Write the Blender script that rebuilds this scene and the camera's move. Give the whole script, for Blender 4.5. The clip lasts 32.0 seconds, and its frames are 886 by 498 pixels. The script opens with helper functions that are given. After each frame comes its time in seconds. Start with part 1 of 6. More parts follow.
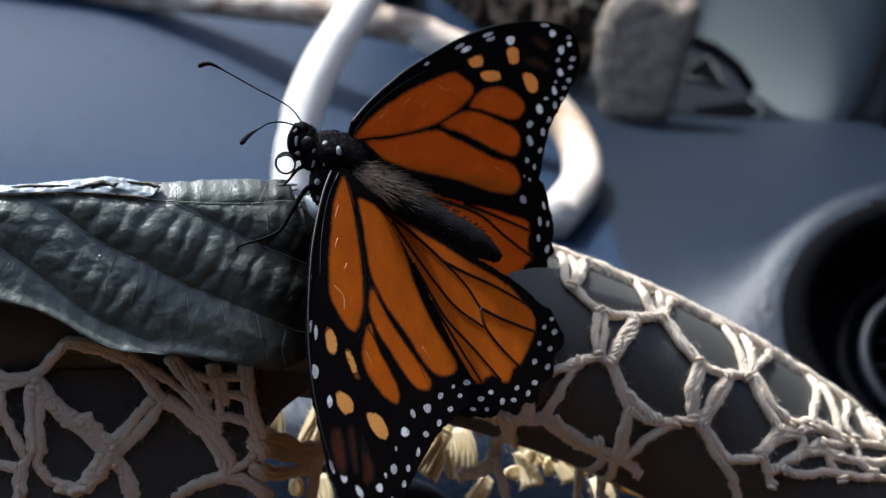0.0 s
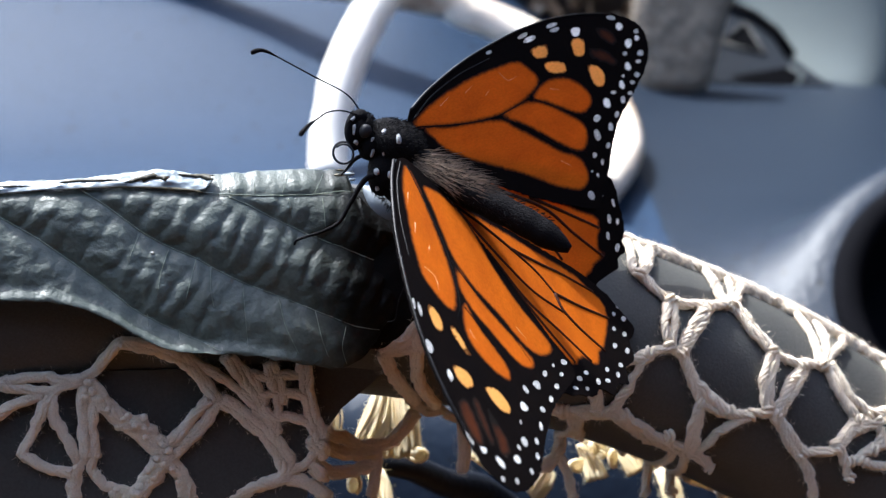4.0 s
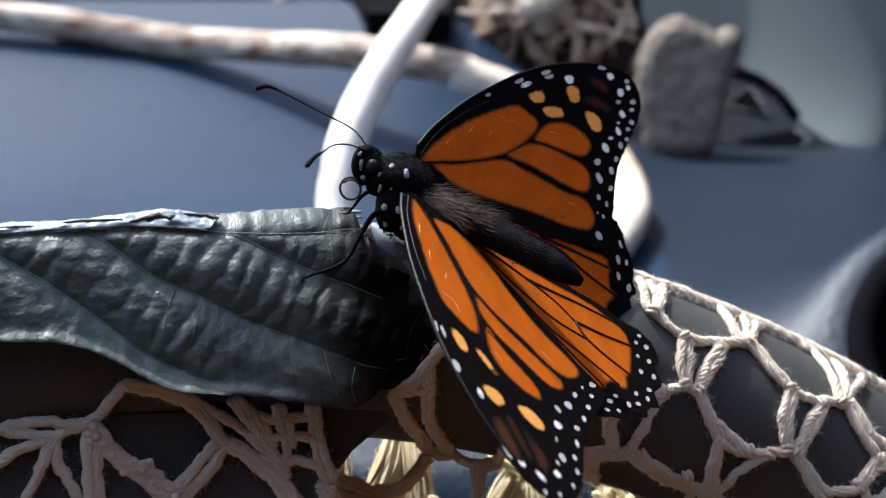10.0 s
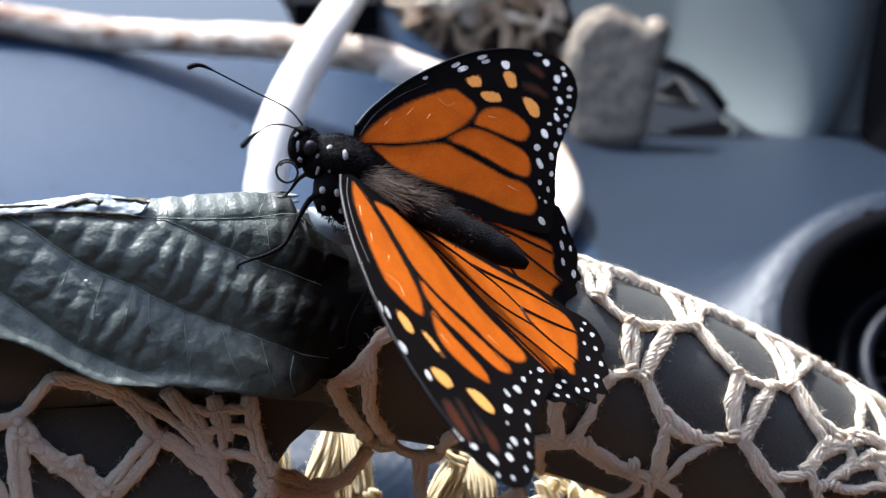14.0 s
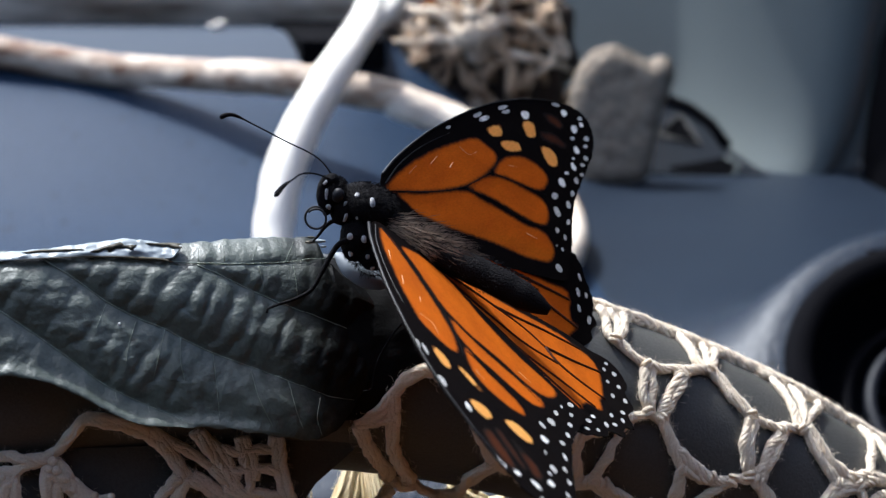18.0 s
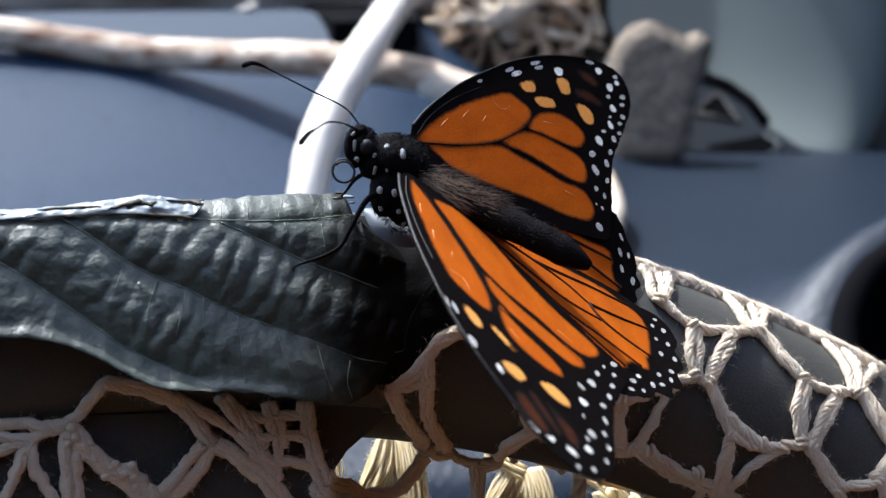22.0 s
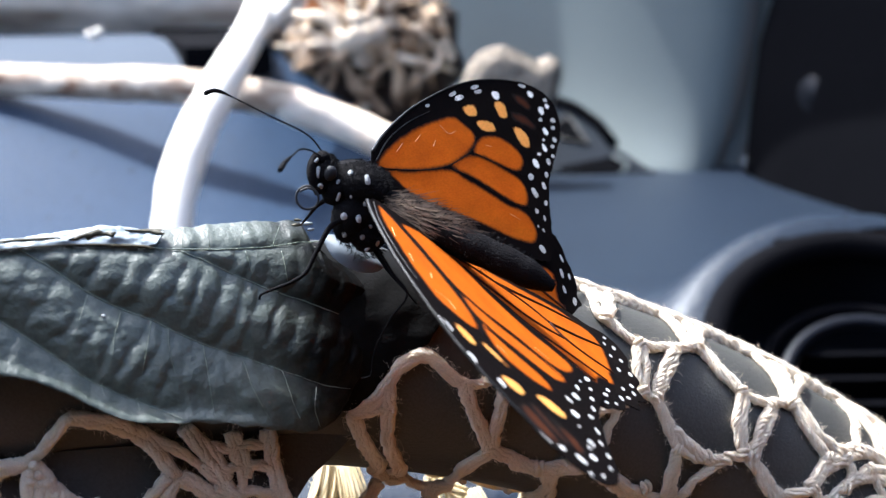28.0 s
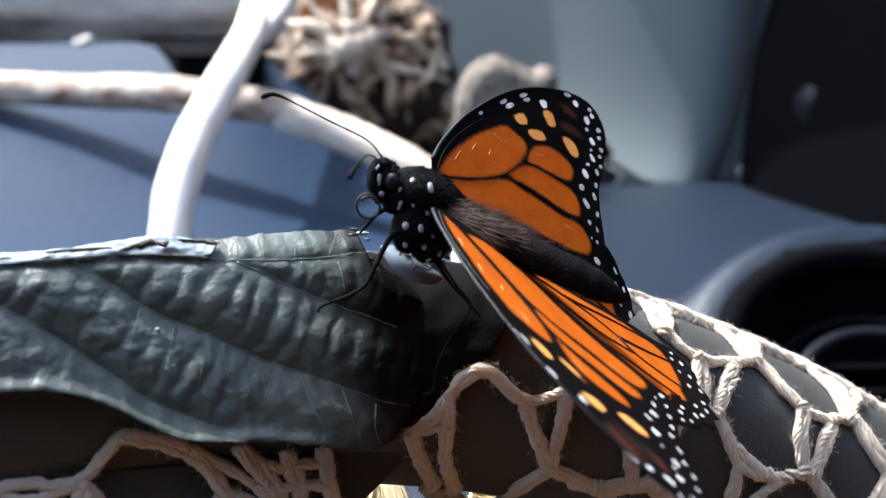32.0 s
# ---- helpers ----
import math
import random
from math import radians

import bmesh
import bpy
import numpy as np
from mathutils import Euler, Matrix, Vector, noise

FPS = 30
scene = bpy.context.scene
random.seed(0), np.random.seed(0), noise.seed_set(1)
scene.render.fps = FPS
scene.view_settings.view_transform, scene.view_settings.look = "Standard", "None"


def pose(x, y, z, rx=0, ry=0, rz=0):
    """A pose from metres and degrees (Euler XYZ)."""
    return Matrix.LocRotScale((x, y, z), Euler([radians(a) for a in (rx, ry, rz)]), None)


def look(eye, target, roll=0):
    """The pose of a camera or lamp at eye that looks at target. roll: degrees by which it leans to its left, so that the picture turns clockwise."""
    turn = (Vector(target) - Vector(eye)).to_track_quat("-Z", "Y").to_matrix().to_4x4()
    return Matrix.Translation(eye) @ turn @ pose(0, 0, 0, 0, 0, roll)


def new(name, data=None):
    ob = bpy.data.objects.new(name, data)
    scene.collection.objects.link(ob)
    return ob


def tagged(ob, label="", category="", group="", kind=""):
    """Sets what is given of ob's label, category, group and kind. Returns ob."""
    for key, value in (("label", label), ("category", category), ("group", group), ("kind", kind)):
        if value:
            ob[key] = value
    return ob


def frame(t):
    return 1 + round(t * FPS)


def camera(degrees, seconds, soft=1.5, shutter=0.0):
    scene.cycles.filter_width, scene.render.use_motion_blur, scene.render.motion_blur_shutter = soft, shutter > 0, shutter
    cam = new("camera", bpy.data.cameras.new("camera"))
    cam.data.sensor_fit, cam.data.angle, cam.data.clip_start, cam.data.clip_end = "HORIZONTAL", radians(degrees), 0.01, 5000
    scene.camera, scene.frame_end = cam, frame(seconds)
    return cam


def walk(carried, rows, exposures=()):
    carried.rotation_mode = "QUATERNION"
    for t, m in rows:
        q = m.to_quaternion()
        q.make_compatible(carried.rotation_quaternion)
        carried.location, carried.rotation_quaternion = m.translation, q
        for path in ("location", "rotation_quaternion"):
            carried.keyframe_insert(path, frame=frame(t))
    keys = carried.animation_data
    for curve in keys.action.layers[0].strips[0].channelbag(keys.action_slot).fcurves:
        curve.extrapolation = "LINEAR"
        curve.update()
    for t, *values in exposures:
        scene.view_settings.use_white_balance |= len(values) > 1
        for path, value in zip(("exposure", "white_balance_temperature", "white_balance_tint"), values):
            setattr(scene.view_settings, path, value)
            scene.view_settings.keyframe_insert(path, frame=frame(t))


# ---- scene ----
import collections

from mathutils import bvhtree, geometry

cam = camera(34, 32.0, soft=1.3)
cam.data.dof.use_dof = True
cam.data.dof.focus_distance = 0.203
cam.data.dof.aperture_fstop = 30.0
ROWS = (
    (0.0, pose(0.0030, -0.0106, 0.1597, 73.32, -1.97, -0.80)),
    (0.5, pose(0.0023, -0.0119, 0.1593, 73.64, -1.87, -1.04)),
    (1.0, pose(0.0014, -0.0120, 0.1601, 73.50, -2.45, -1.11)),
    (1.5, pose(-0.0043, -0.0078, 0.1571, 73.52, -2.00, -1.13)),
    (2.0, pose(-0.0041, -0.0062, 0.1576, 73.30, -1.63, -0.43)),
    (2.5, pose(-0.0005, -0.0038, 0.1578, 73.12, -1.53, -0.12)),
    (4.5, pose(-0.0027, 0.0005, 0.1604, 71.91, -0.54, -0.36)),
    (5.0, pose(0.0016, 0.0027, 0.1601, 72.57, -0.41, -0.91)),
    (5.5, pose(0.0001, 0.0034, 0.1590, 73.83, -0.39, -0.03)),
    (6.0, pose(-0.0045, 0.0056, 0.1556, 74.55, -0.38, 0.03)),
    (6.5, pose(-0.0014, 0.0072, 0.1551, 74.42, -0.03, 0.43)),
    (7.0, pose(0.0004, 0.0069, 0.1563, 74.48, -0.32, 0.53)),
    (7.5, pose(-0.0008, 0.0049, 0.1550, 74.81, -0.16, 0.31)),
    (8.0, pose(-0.0024, 0.0036, 0.1544, 74.80, -0.32, -0.15)),
    (8.5, pose(0.0001, 0.0004, 0.1560, 74.65, -0.03, 0.18)),
    (9.0, pose(0.0000, 0.0000, 0.1540, 75.00, 0.00, 0.00)),
    (9.5, pose(-0.0033, -0.0006, 0.1542, 75.10, -0.07, -0.23)),
    (10.0, pose(-0.0026, 0.0006, 0.1534, 75.14, 0.07, 0.00)),
    (10.5, pose(-0.0023, 0.0003, 0.1547, 75.22, 0.08, 0.04)),
    (11.0, pose(-0.0048, 0.0020, 0.1543, 75.30, -0.12, -0.71)),
    (11.5, pose(-0.0055, 0.0024, 0.1543, 75.38, -0.20, -1.05)),
    (12.0, pose(-0.0072, 0.0029, 0.1557, 75.58, -0.66, -1.45)),
    (12.5, pose(-0.0096, 0.0044, 0.1536, 76.01, -0.66, -1.87)),
    (13.0, pose(-0.0128, 0.0047, 0.1520, 75.80, -0.77, -2.23)),
    (13.5, pose(-0.0103, 0.0071, 0.1472, 75.69, -0.48, -2.92)),
    (14.0, pose(-0.0046, 0.0063, 0.1502, 74.98, -0.16, -2.97)),
    (14.5, pose(-0.0015, 0.0041, 0.1511, 75.19, 0.21, -3.51)),
    (16.5, pose(-0.0072, 0.0037, 0.1515, 76.26, -0.71, -4.16)),
    (17.0, pose(-0.0101, 0.0035, 0.1504, 76.19, -0.32, -3.40)),
    (17.5, pose(-0.0105, 0.0031, 0.1512, 76.01, -0.53, -3.13)),
    (18.0, pose(-0.0083, 0.0018, 0.1533, 76.25, -0.45, -2.94)),
    (18.5, pose(-0.0082, 0.0010, 0.1527, 76.61, -0.35, -3.04)),
    (19.0, pose(-0.0101, 0.0019, 0.1520, 76.74, -0.58, -3.26)),
    (19.5, pose(-0.0108, 0.0035, 0.1505, 76.59, -0.32, -2.74)),
    (20.0, pose(-0.0110, 0.0042, 0.1491, 76.44, 0.08, -2.16)),
    (20.5, pose(-0.0083, 0.0079, 0.1489, 76.17, 0.32, -1.54)),
    (21.0, pose(-0.0093, 0.0096, 0.1504, 75.83, -0.13, -1.61)),
    (21.5, pose(-0.0092, 0.0093, 0.1472, 76.10, 0.39, -1.45)),
    (22.0, pose(-0.0078, 0.0103, 0.1462, 75.89, 0.44, -1.73)),
    (22.5, pose(-0.0063, 0.0096, 0.1486, 75.53, 0.20, -1.79)),
    (23.0, pose(-0.0052, 0.0088, 0.1496, 75.82, 0.11, -1.94)),
    (23.5, pose(-0.0065, 0.0063, 0.1487, 76.20, 0.40, -2.29)),
    (24.0, pose(-0.0108, 0.0054, 0.1504, 76.26, 0.28, -2.61)),
    (24.5, pose(-0.0106, 0.0049, 0.1499, 76.54, 0.36, -2.39)),
    (25.0, pose(-0.0114, 0.0077, 0.1522, 76.25, 0.24, -2.19)),
    (25.5, pose(-0.0125, 0.0091, 0.1521, 76.36, 0.09, -2.34)),
    (27.5, pose(-0.0259, 0.0139, 0.1465, 76.26, 0.10, -7.80)),
    (28.0, pose(-0.0262, 0.0105, 0.1467, 76.81, -0.06, -8.75)),
    (28.5, pose(-0.0263, 0.0092, 0.1475, 77.20, 0.34, -8.85)),
    (29.0, pose(-0.0303, 0.0099, 0.1461, 77.60, -0.08, -9.36)),
    (29.5, pose(-0.0314, 0.0097, 0.1461, 77.53, -0.04, -9.33)),
    (30.0, pose(-0.0327, 0.0109, 0.1463, 77.66, -0.44, -9.52)),
    (30.5, pose(-0.0299, 0.0088, 0.1499, 77.50, -0.30, -9.03)),
    (31.0, pose(-0.0323, 0.0108, 0.1477, 77.83, 0.02, -9.38)),
    (31.5, pose(-0.0371, 0.0150, 0.1465, 77.66, -0.29, -9.74)),
    (32.0, pose(-0.0366, 0.0194, 0.1450, 77.24, -0.38, -9.77)),
)
walk(cam, ROWS, exposures=((0.0, 0.39, 5600, 8), (2.5, 0.49, 5600, 8), (4.5, 1.34, 5600, 8), (5.2, 1.34, 5600, 8), (5.8, 0.54, 5600, 8), (8.0, 0.54, 5600, 8), (10.0, 0.59, 5600, 8), (11.0, 0.46, 5600, 8), (12.0, 0.41, 5600, 8), (13.2, 0.45, 5600, 8), (14.0, 1.22, 5600, 8), (14.5, 1.22, 5600, 8), (16.5, 0.45, 5600, 8), (17.0, 0.40, 5600, 8), (18.0, 0.55, 5600, 8), (19.0, 0.29, 5600, 8), (20.0, 0.39, 5600, 8), (21.0, 0.60, 5600, 8), (23.0, 0.71, 5600, 8), (24.0, 0.61, 5600, 8), (25.0, 0.17, 5600, 8), (25.5, 0.17, 5600, 8), (27.5, 1.52, 5600, 8), (28.0, 1.52, 5600, 8), (29.0, 1.32, 5600, 8), (30.0, 1.23, 5600, 8), (32.0, 1.13, 5600, 8)))

# light: midday sun through the windscreen, sky around
SUN_AZ, SUN_EL = radians(-43), radians(60)
world = bpy.data.worlds.new("sky")
world.use_nodes = True
scene.world = world
sky = world.node_tree.nodes.new("ShaderNodeTexSky")
sky.sky_type, sky.sun_disc = "NISHITA", False
sky.sun_elevation, sky.sun_rotation = SUN_EL, SUN_AZ
sky.dust_density, sky.ozone_density = 5.0, 0.4
world.node_tree.links.new(sky.outputs[0], world.node_tree.nodes["Background"].inputs[0])
world.node_tree.nodes["Background"].inputs[1].default_value = 0.22
sun_data = bpy.data.lights.new("sun", "SUN")
sun_data.energy, sun_data.angle, sun_data.color = 5.0, radians(0.6), (1.0, 0.95, 0.88)
sun = new("sun", sun_data)
sun_from = Vector((math.sin(SUN_AZ) * math.cos(SUN_EL), math.cos(SUN_AZ) * math.cos(SUN_EL), math.sin(SUN_EL)))
sun.matrix_world = look(sun_from * 3, (0, 0, 0))


# ---- materials ----
def material(name, base, rough=0.6, tint=None, scale=200.0, fine=0.0, bump=0.0, bump_scale=900.0, metal=0.0, gloss=0.5, through_light=0.0, coat=0.0, sheen=0.0, stretch=(1, 1, 1), contrast=0.0, specks=0.0):
    """A surface with two scales of colour variation and relief, in object space."""
    m = bpy.data.materials.new(name)
    m.use_nodes = True
    n, l = m.node_tree.nodes, m.node_tree.links
    b = n["Principled BSDF"]
    b.inputs["Roughness"].default_value, b.inputs["Metallic"].default_value = rough, metal
    b.inputs["Specular IOR Level"].default_value = gloss
    b.inputs["Coat Weight"].default_value = coat
    b.inputs["Sheen Weight"].default_value = sheen
    co = n.new("ShaderNodeTexCoord")
    mp = n.new("ShaderNodeMapping")
    mp.inputs["Scale"].default_value = stretch
    l.new(co.outputs["Object"], mp.inputs[0])
    big = n.new("ShaderNodeTexNoise")
    big.inputs["Scale"].default_value, big.inputs["Detail"].default_value = scale, 5
    l.new(mp.outputs[0], big.inputs["Vector"])
    ramp = n.new("ShaderNodeMix")
    ramp.data_type = "RGBA"
    ramp.inputs["A"].default_value = (*base, 1)
    ramp.inputs["B"].default_value = (*(tint or [c * 0.75 for c in base]), 1)
    share = n.new("ShaderNodeMapRange")
    share.inputs["From Min"].default_value, share.inputs["From Max"].default_value = 0.36 * contrast, 1 - 0.36 * contrast
    l.new(big.outputs["Fac"], share.inputs["Value"])
    l.new(share.outputs[0], ramp.inputs["Factor"])
    colour = ramp.outputs["Result"]
    small = n.new("ShaderNodeTexNoise")
    small.inputs["Scale"].default_value, small.inputs["Detail"].default_value = bump_scale, 3
    l.new(mp.outputs[0], small.inputs["Vector"])
    if fine:
        hsv = n.new("ShaderNodeHueSaturation")
        mr = n.new("ShaderNodeMapRange")
        mr.inputs["To Min"].default_value, mr.inputs["To Max"].default_value = 1 - fine, 1 + fine
        l.new(small.outputs["Fac"], mr.inputs["Value"])
        l.new(mr.outputs[0], hsv.inputs["Value"])
        l.new(colour, hsv.inputs["Color"])
        colour = hsv.outputs[0]
    if specks:
        cells = n.new("ShaderNodeTexVoronoi")
        cells.inputs["Scale"].default_value, cells.inputs["Randomness"].default_value = specks, 1.0
        l.new(co.outputs["Object"], cells.inputs["Vector"])
        size = n.new("ShaderNodeMath")
        size.operation = "MULTIPLY"
        size.inputs[1].default_value = 0.20
        l.new(cells.outputs["Color"], size.inputs[0])
        dark = n.new("ShaderNodeMath")
        dark.operation = "LESS_THAN"
        l.new(cells.outputs["Distance"], dark.inputs[0])
        l.new(size.outputs[0], dark.inputs[1])
        pit = n.new("ShaderNodeMix")
        pit.data_type = "RGBA"
        pit.inputs["B"].default_value = (0.003, 0.003, 0.004, 1)
        l.new(dark.outputs[0], pit.inputs["Factor"])
        l.new(colour, pit.inputs["A"])
        colour = pit.outputs["Result"]
    l.new(colour, b.inputs["Base Color"])
    if bump:
        bp = n.new("ShaderNodeBump")
        bp.inputs["Strength"].default_value, bp.inputs["Distance"].default_value = 1.0, bump
        l.new(small.outputs["Fac"], bp.inputs["Height"])
        l.new(bp.outputs[0], b.inputs["Normal"])
    if through_light:
        tr = n.new("ShaderNodeBsdfTranslucent")
        l.new(colour, tr.inputs["Color"])
        mx = n.new("ShaderNodeMixShader")
        mx.inputs[0].default_value = through_light
        l.new(b.outputs[0], mx.inputs[1])
        l.new(tr.outputs[0], mx.inputs[2])
        l.new(mx.outputs[0], n["Material Output"].inputs[0])
    return m


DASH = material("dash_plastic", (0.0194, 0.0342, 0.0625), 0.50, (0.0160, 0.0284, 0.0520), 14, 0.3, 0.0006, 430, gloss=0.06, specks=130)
# the same dash plastic, glossier, with shade put into its darker base
DASH_SHADED = material("dash_plastic_shaded", (0.0108, 0.0174, 0.0294), 0.42, (0.0088, 0.0142, 0.0240), 14, 0.3, 0.0005, 430, gloss=0.20, specks=130)
PILLAR = material("pillar_trim", (0.148, 0.168, 0.164), 0.75, (0.125, 0.143, 0.139), 8, 0.05, 0.0003, 500, gloss=0.15)
PAPER = material("pale_paper", (0.050, 0.062, 0.082), 0.7, (0.042, 0.053, 0.071), 10, 0.03, gloss=0.1)
BLACK = material("black_plastic", (0.0062, 0.0072, 0.0105), 0.45, (0.0085, 0.0098, 0.0140), 40, 0.1, 0.0002, 700, gloss=0.14)
POD_GREY = material("pod_plastic", (0.022, 0.026, 0.033), 0.6, (0.015, 0.018, 0.023), 30, 0.2, 0.0002, 500, gloss=0.1)
BLACK_MATT = material("black_rubber", (0.0022, 0.0022, 0.003), 0.8, (0.004, 0.004, 0.005), 60, gloss=0.02)
CABIN = material("cabin_lining", (0.155, 0.070, 0.020), 0.9, (0.120, 0.054, 0.015), 12, 0.1, 0.0005, 600)
VINYL = material("grey_vinyl", (0.064, 0.063, 0.057), 0.55, (0.042, 0.041, 0.037), 60, 0.3, 0.00009, 2500, gloss=0.25)
COTTON = material("cream_cotton", (0.93, 0.85, 0.70), 0.95, (0.78, 0.63, 0.44), 500, 0.22, 0.00025, 3800, sheen=0.3, through_light=0.25)
COTTON_YELLOW = material("ecru_cotton", (0.96, 0.91, 0.76), 0.8, (0.90, 0.76, 0.44), 250, 0.10, 0.00004, 4000, through_light=0.50)
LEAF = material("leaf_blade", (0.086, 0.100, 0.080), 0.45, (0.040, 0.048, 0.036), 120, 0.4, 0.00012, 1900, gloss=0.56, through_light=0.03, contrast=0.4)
RIM_SHADE = material("rim_shade", (0.006, 0.0058, 0.0055), 0.75, (0.003, 0.003, 0.003), 300, 0.3, 0.0001, 1800, gloss=0.05)
NOTCH_PALE = material("leaf_notch_patch", (0.15, 0.175, 0.20), 0.5, (0.11, 0.13, 0.15), 300, 0.1)
VEIN = material("leaf_vein", (0.20, 0.23, 0.17), 0.5, (0.085, 0.105, 0.075), 900, contrast=0.6)
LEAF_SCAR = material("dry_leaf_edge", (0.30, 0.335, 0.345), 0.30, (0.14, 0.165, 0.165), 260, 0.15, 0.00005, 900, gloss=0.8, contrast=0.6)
LEAF_DRY = material("olive_leaf_tear", (0.085, 0.070, 0.036), 0.6, (0.018, 0.016, 0.009), 500, 0.3, 0.0001, 1500, gloss=0.3, contrast=0.5)
WING_BLACK = material("wing_black", (0.0020, 0.0017, 0.0021), 0.6, (0.0048, 0.0031, 0.0026), 300, 0.3, 0.00003, 5000, gloss=0.02, through_light=0.02)
BODY = material("body_black", (0.0035, 0.0035, 0.0045), 0.7, (0.007, 0.006, 0.006), 900, 0.3, 0.0002, 3500, gloss=0.04)
EYE = material("eye_black", (0.010, 0.010, 0.012), 0.55, (0.016, 0.016, 0.018), 2500, gloss=0.2)
HAIR = material("body_hair", (0.28, 0.205, 0.145), 0.7, (0.022, 0.016, 0.012), 500, gloss=0.15, contrast=0.6)
STICK_WHITE = material("bleached_wood", (0.93, 0.87, 0.76), 0.6, (0.82, 0.76, 0.66), 40, 0.05, 0.0006, 160, stretch=(1, 1, 0.3), contrast=0.4)
TWIG = material("weathered_twig", (0.70, 0.60, 0.47), 0.8, (0.13, 0.052, 0.018), 120, 0.6, 0.0014, 420, stretch=(0.22, 1, 1), contrast=0.90)
TWIG_PALE = material("half_bleached_twig", (0.90, 0.84, 0.73), 0.75, (0.44, 0.28, 0.15), 34, 0.3, 0.001, 300, stretch=(0.6, 1, 1), contrast=0.7)
LOG = material("grey_log", (0.84, 0.79, 0.70), 0.85, (0.24, 0.20, 0.16), 40, 0.5, 0.004, 60, stretch=(0.35, 1, 1), contrast=0.9)
ROOT = material("dry_root", (0.68, 0.49, 0.31), 0.8, (0.10, 0.05, 0.022), 70, 0.4, 0.001, 300, contrast=0.9)
ROOT_DARK = material("root_gap_dark", (0.018, 0.011, 0.007), 0.9, (0.050, 0.030, 0.018), 90, 0.4, 0.003, 160)
ROOT_PALE = material("pale_root_crown", (0.88, 0.77, 0.60), 0.8, (0.50, 0.36, 0.23), 90, 0.3, 0.002, 200, contrast=0.4)
STONE = material("tan_stone", (0.39, 0.32, 0.24), 0.9, (0.17, 0.135, 0.098), 240, 0.8, 0.0022, 420, contrast=0.7)


def wing_scales(name, base, tint, rim, light, reach):
    """Dusty wing scales, darker where a cell runs out into its border."""
    m = material(name, base, 0.65, tint, 260, 0.28, 0.00003, 4200, gloss=0.1, through_light=light, stretch=(0.5, 1, 1), contrast=0.4)
    n, l = m.node_tree.nodes, m.node_tree.links
    at = n.new("ShaderNodeAttribute")
    at.attribute_name = "inner"
    co = n.new("ShaderNodeTexCoord")
    no = n.new("ShaderNodeTexNoise")
    no.inputs["Scale"].default_value, no.inputs["Detail"].default_value = 2600, 3
    l.new(co.outputs["Object"], no.inputs["Vector"])
    ad = n.new("ShaderNodeMath")
    ad.operation = "MULTIPLY_ADD"
    ad.inputs[1].default_value, ad.inputs[2].default_value = 0.5, -0.25
    l.new(no.outputs["Fac"], ad.inputs[0])
    su = n.new("ShaderNodeMath")
    l.new(at.outputs["Fac"], su.inputs[0])
    l.new(ad.outputs[0], su.inputs[1])
    mr = n.new("ShaderNodeMapRange")
    mr.interpolation_type = "SMOOTHSTEP"
    mr.inputs["From Max"].default_value = reach
    l.new(su.outputs[0], mr.inputs["Value"])
    mx = n.new("ShaderNodeMix")
    mx.data_type = "RGBA"
    mx.inputs["A"].default_value = (*rim, 1)
    l.new(mr.outputs[0], mx.inputs["Factor"])
    old = n["Principled BSDF"].inputs["Base Color"].links[0].from_socket
    ends = [k.to_socket for k in l if k.from_socket == old]
    l.new(old, mx.inputs["B"])
    for e in ends:
        l.new(mx.outputs["Result"], e)
    return m


WING_ORANGE = wing_scales("wing_orange", (0.68, 0.166, 0.003), (0.46, 0.096, 0.003), (0.03, 0.008, 0.004), 0.43, 0.75)
WING_VEIN = material("wing_vein_brown", (0.050, 0.013, 0.004), 0.7, (0.022, 0.007, 0.004), 600, gloss=0.1)
COSTA = material("wing_leading_edge", (0.012, 0.011, 0.011), 0.45, (0.004, 0.004, 0.004), 700, 0.3, gloss=0.2, contrast=0.8, stretch=(0.3, 1, 1))
WING_RUST = wing_scales("wing_rust", (0.10, 0.026, 0.007), (0.035, 0.010, 0.005), (0.008, 0.006, 0.005), 0.3, 1.0)
WING_YELLOW = wing_scales("wing_yellow", (0.90, 0.50, 0.14), (0.80, 0.38, 0.08), (0.12, 0.04, 0.01), 0.45, 0.25)
WING_WHITE = wing_scales("wing_white", (0.96, 0.95, 0.92), (0.90, 0.89, 0.86), (0.55, 0.54, 0.52), 0.40, 0.09)
SCUFF = material("rubbed_scales", (0.85, 0.50, 0.24), 0.6, (0.70, 0.34, 0.12), 900)
BODY_WHITE = material("white_body_scales", (0.52, 0.52, 0.52), 0.8, (0.26, 0.26, 0.26), 1500, 0.15, 0.0001, 6000, gloss=0.1)


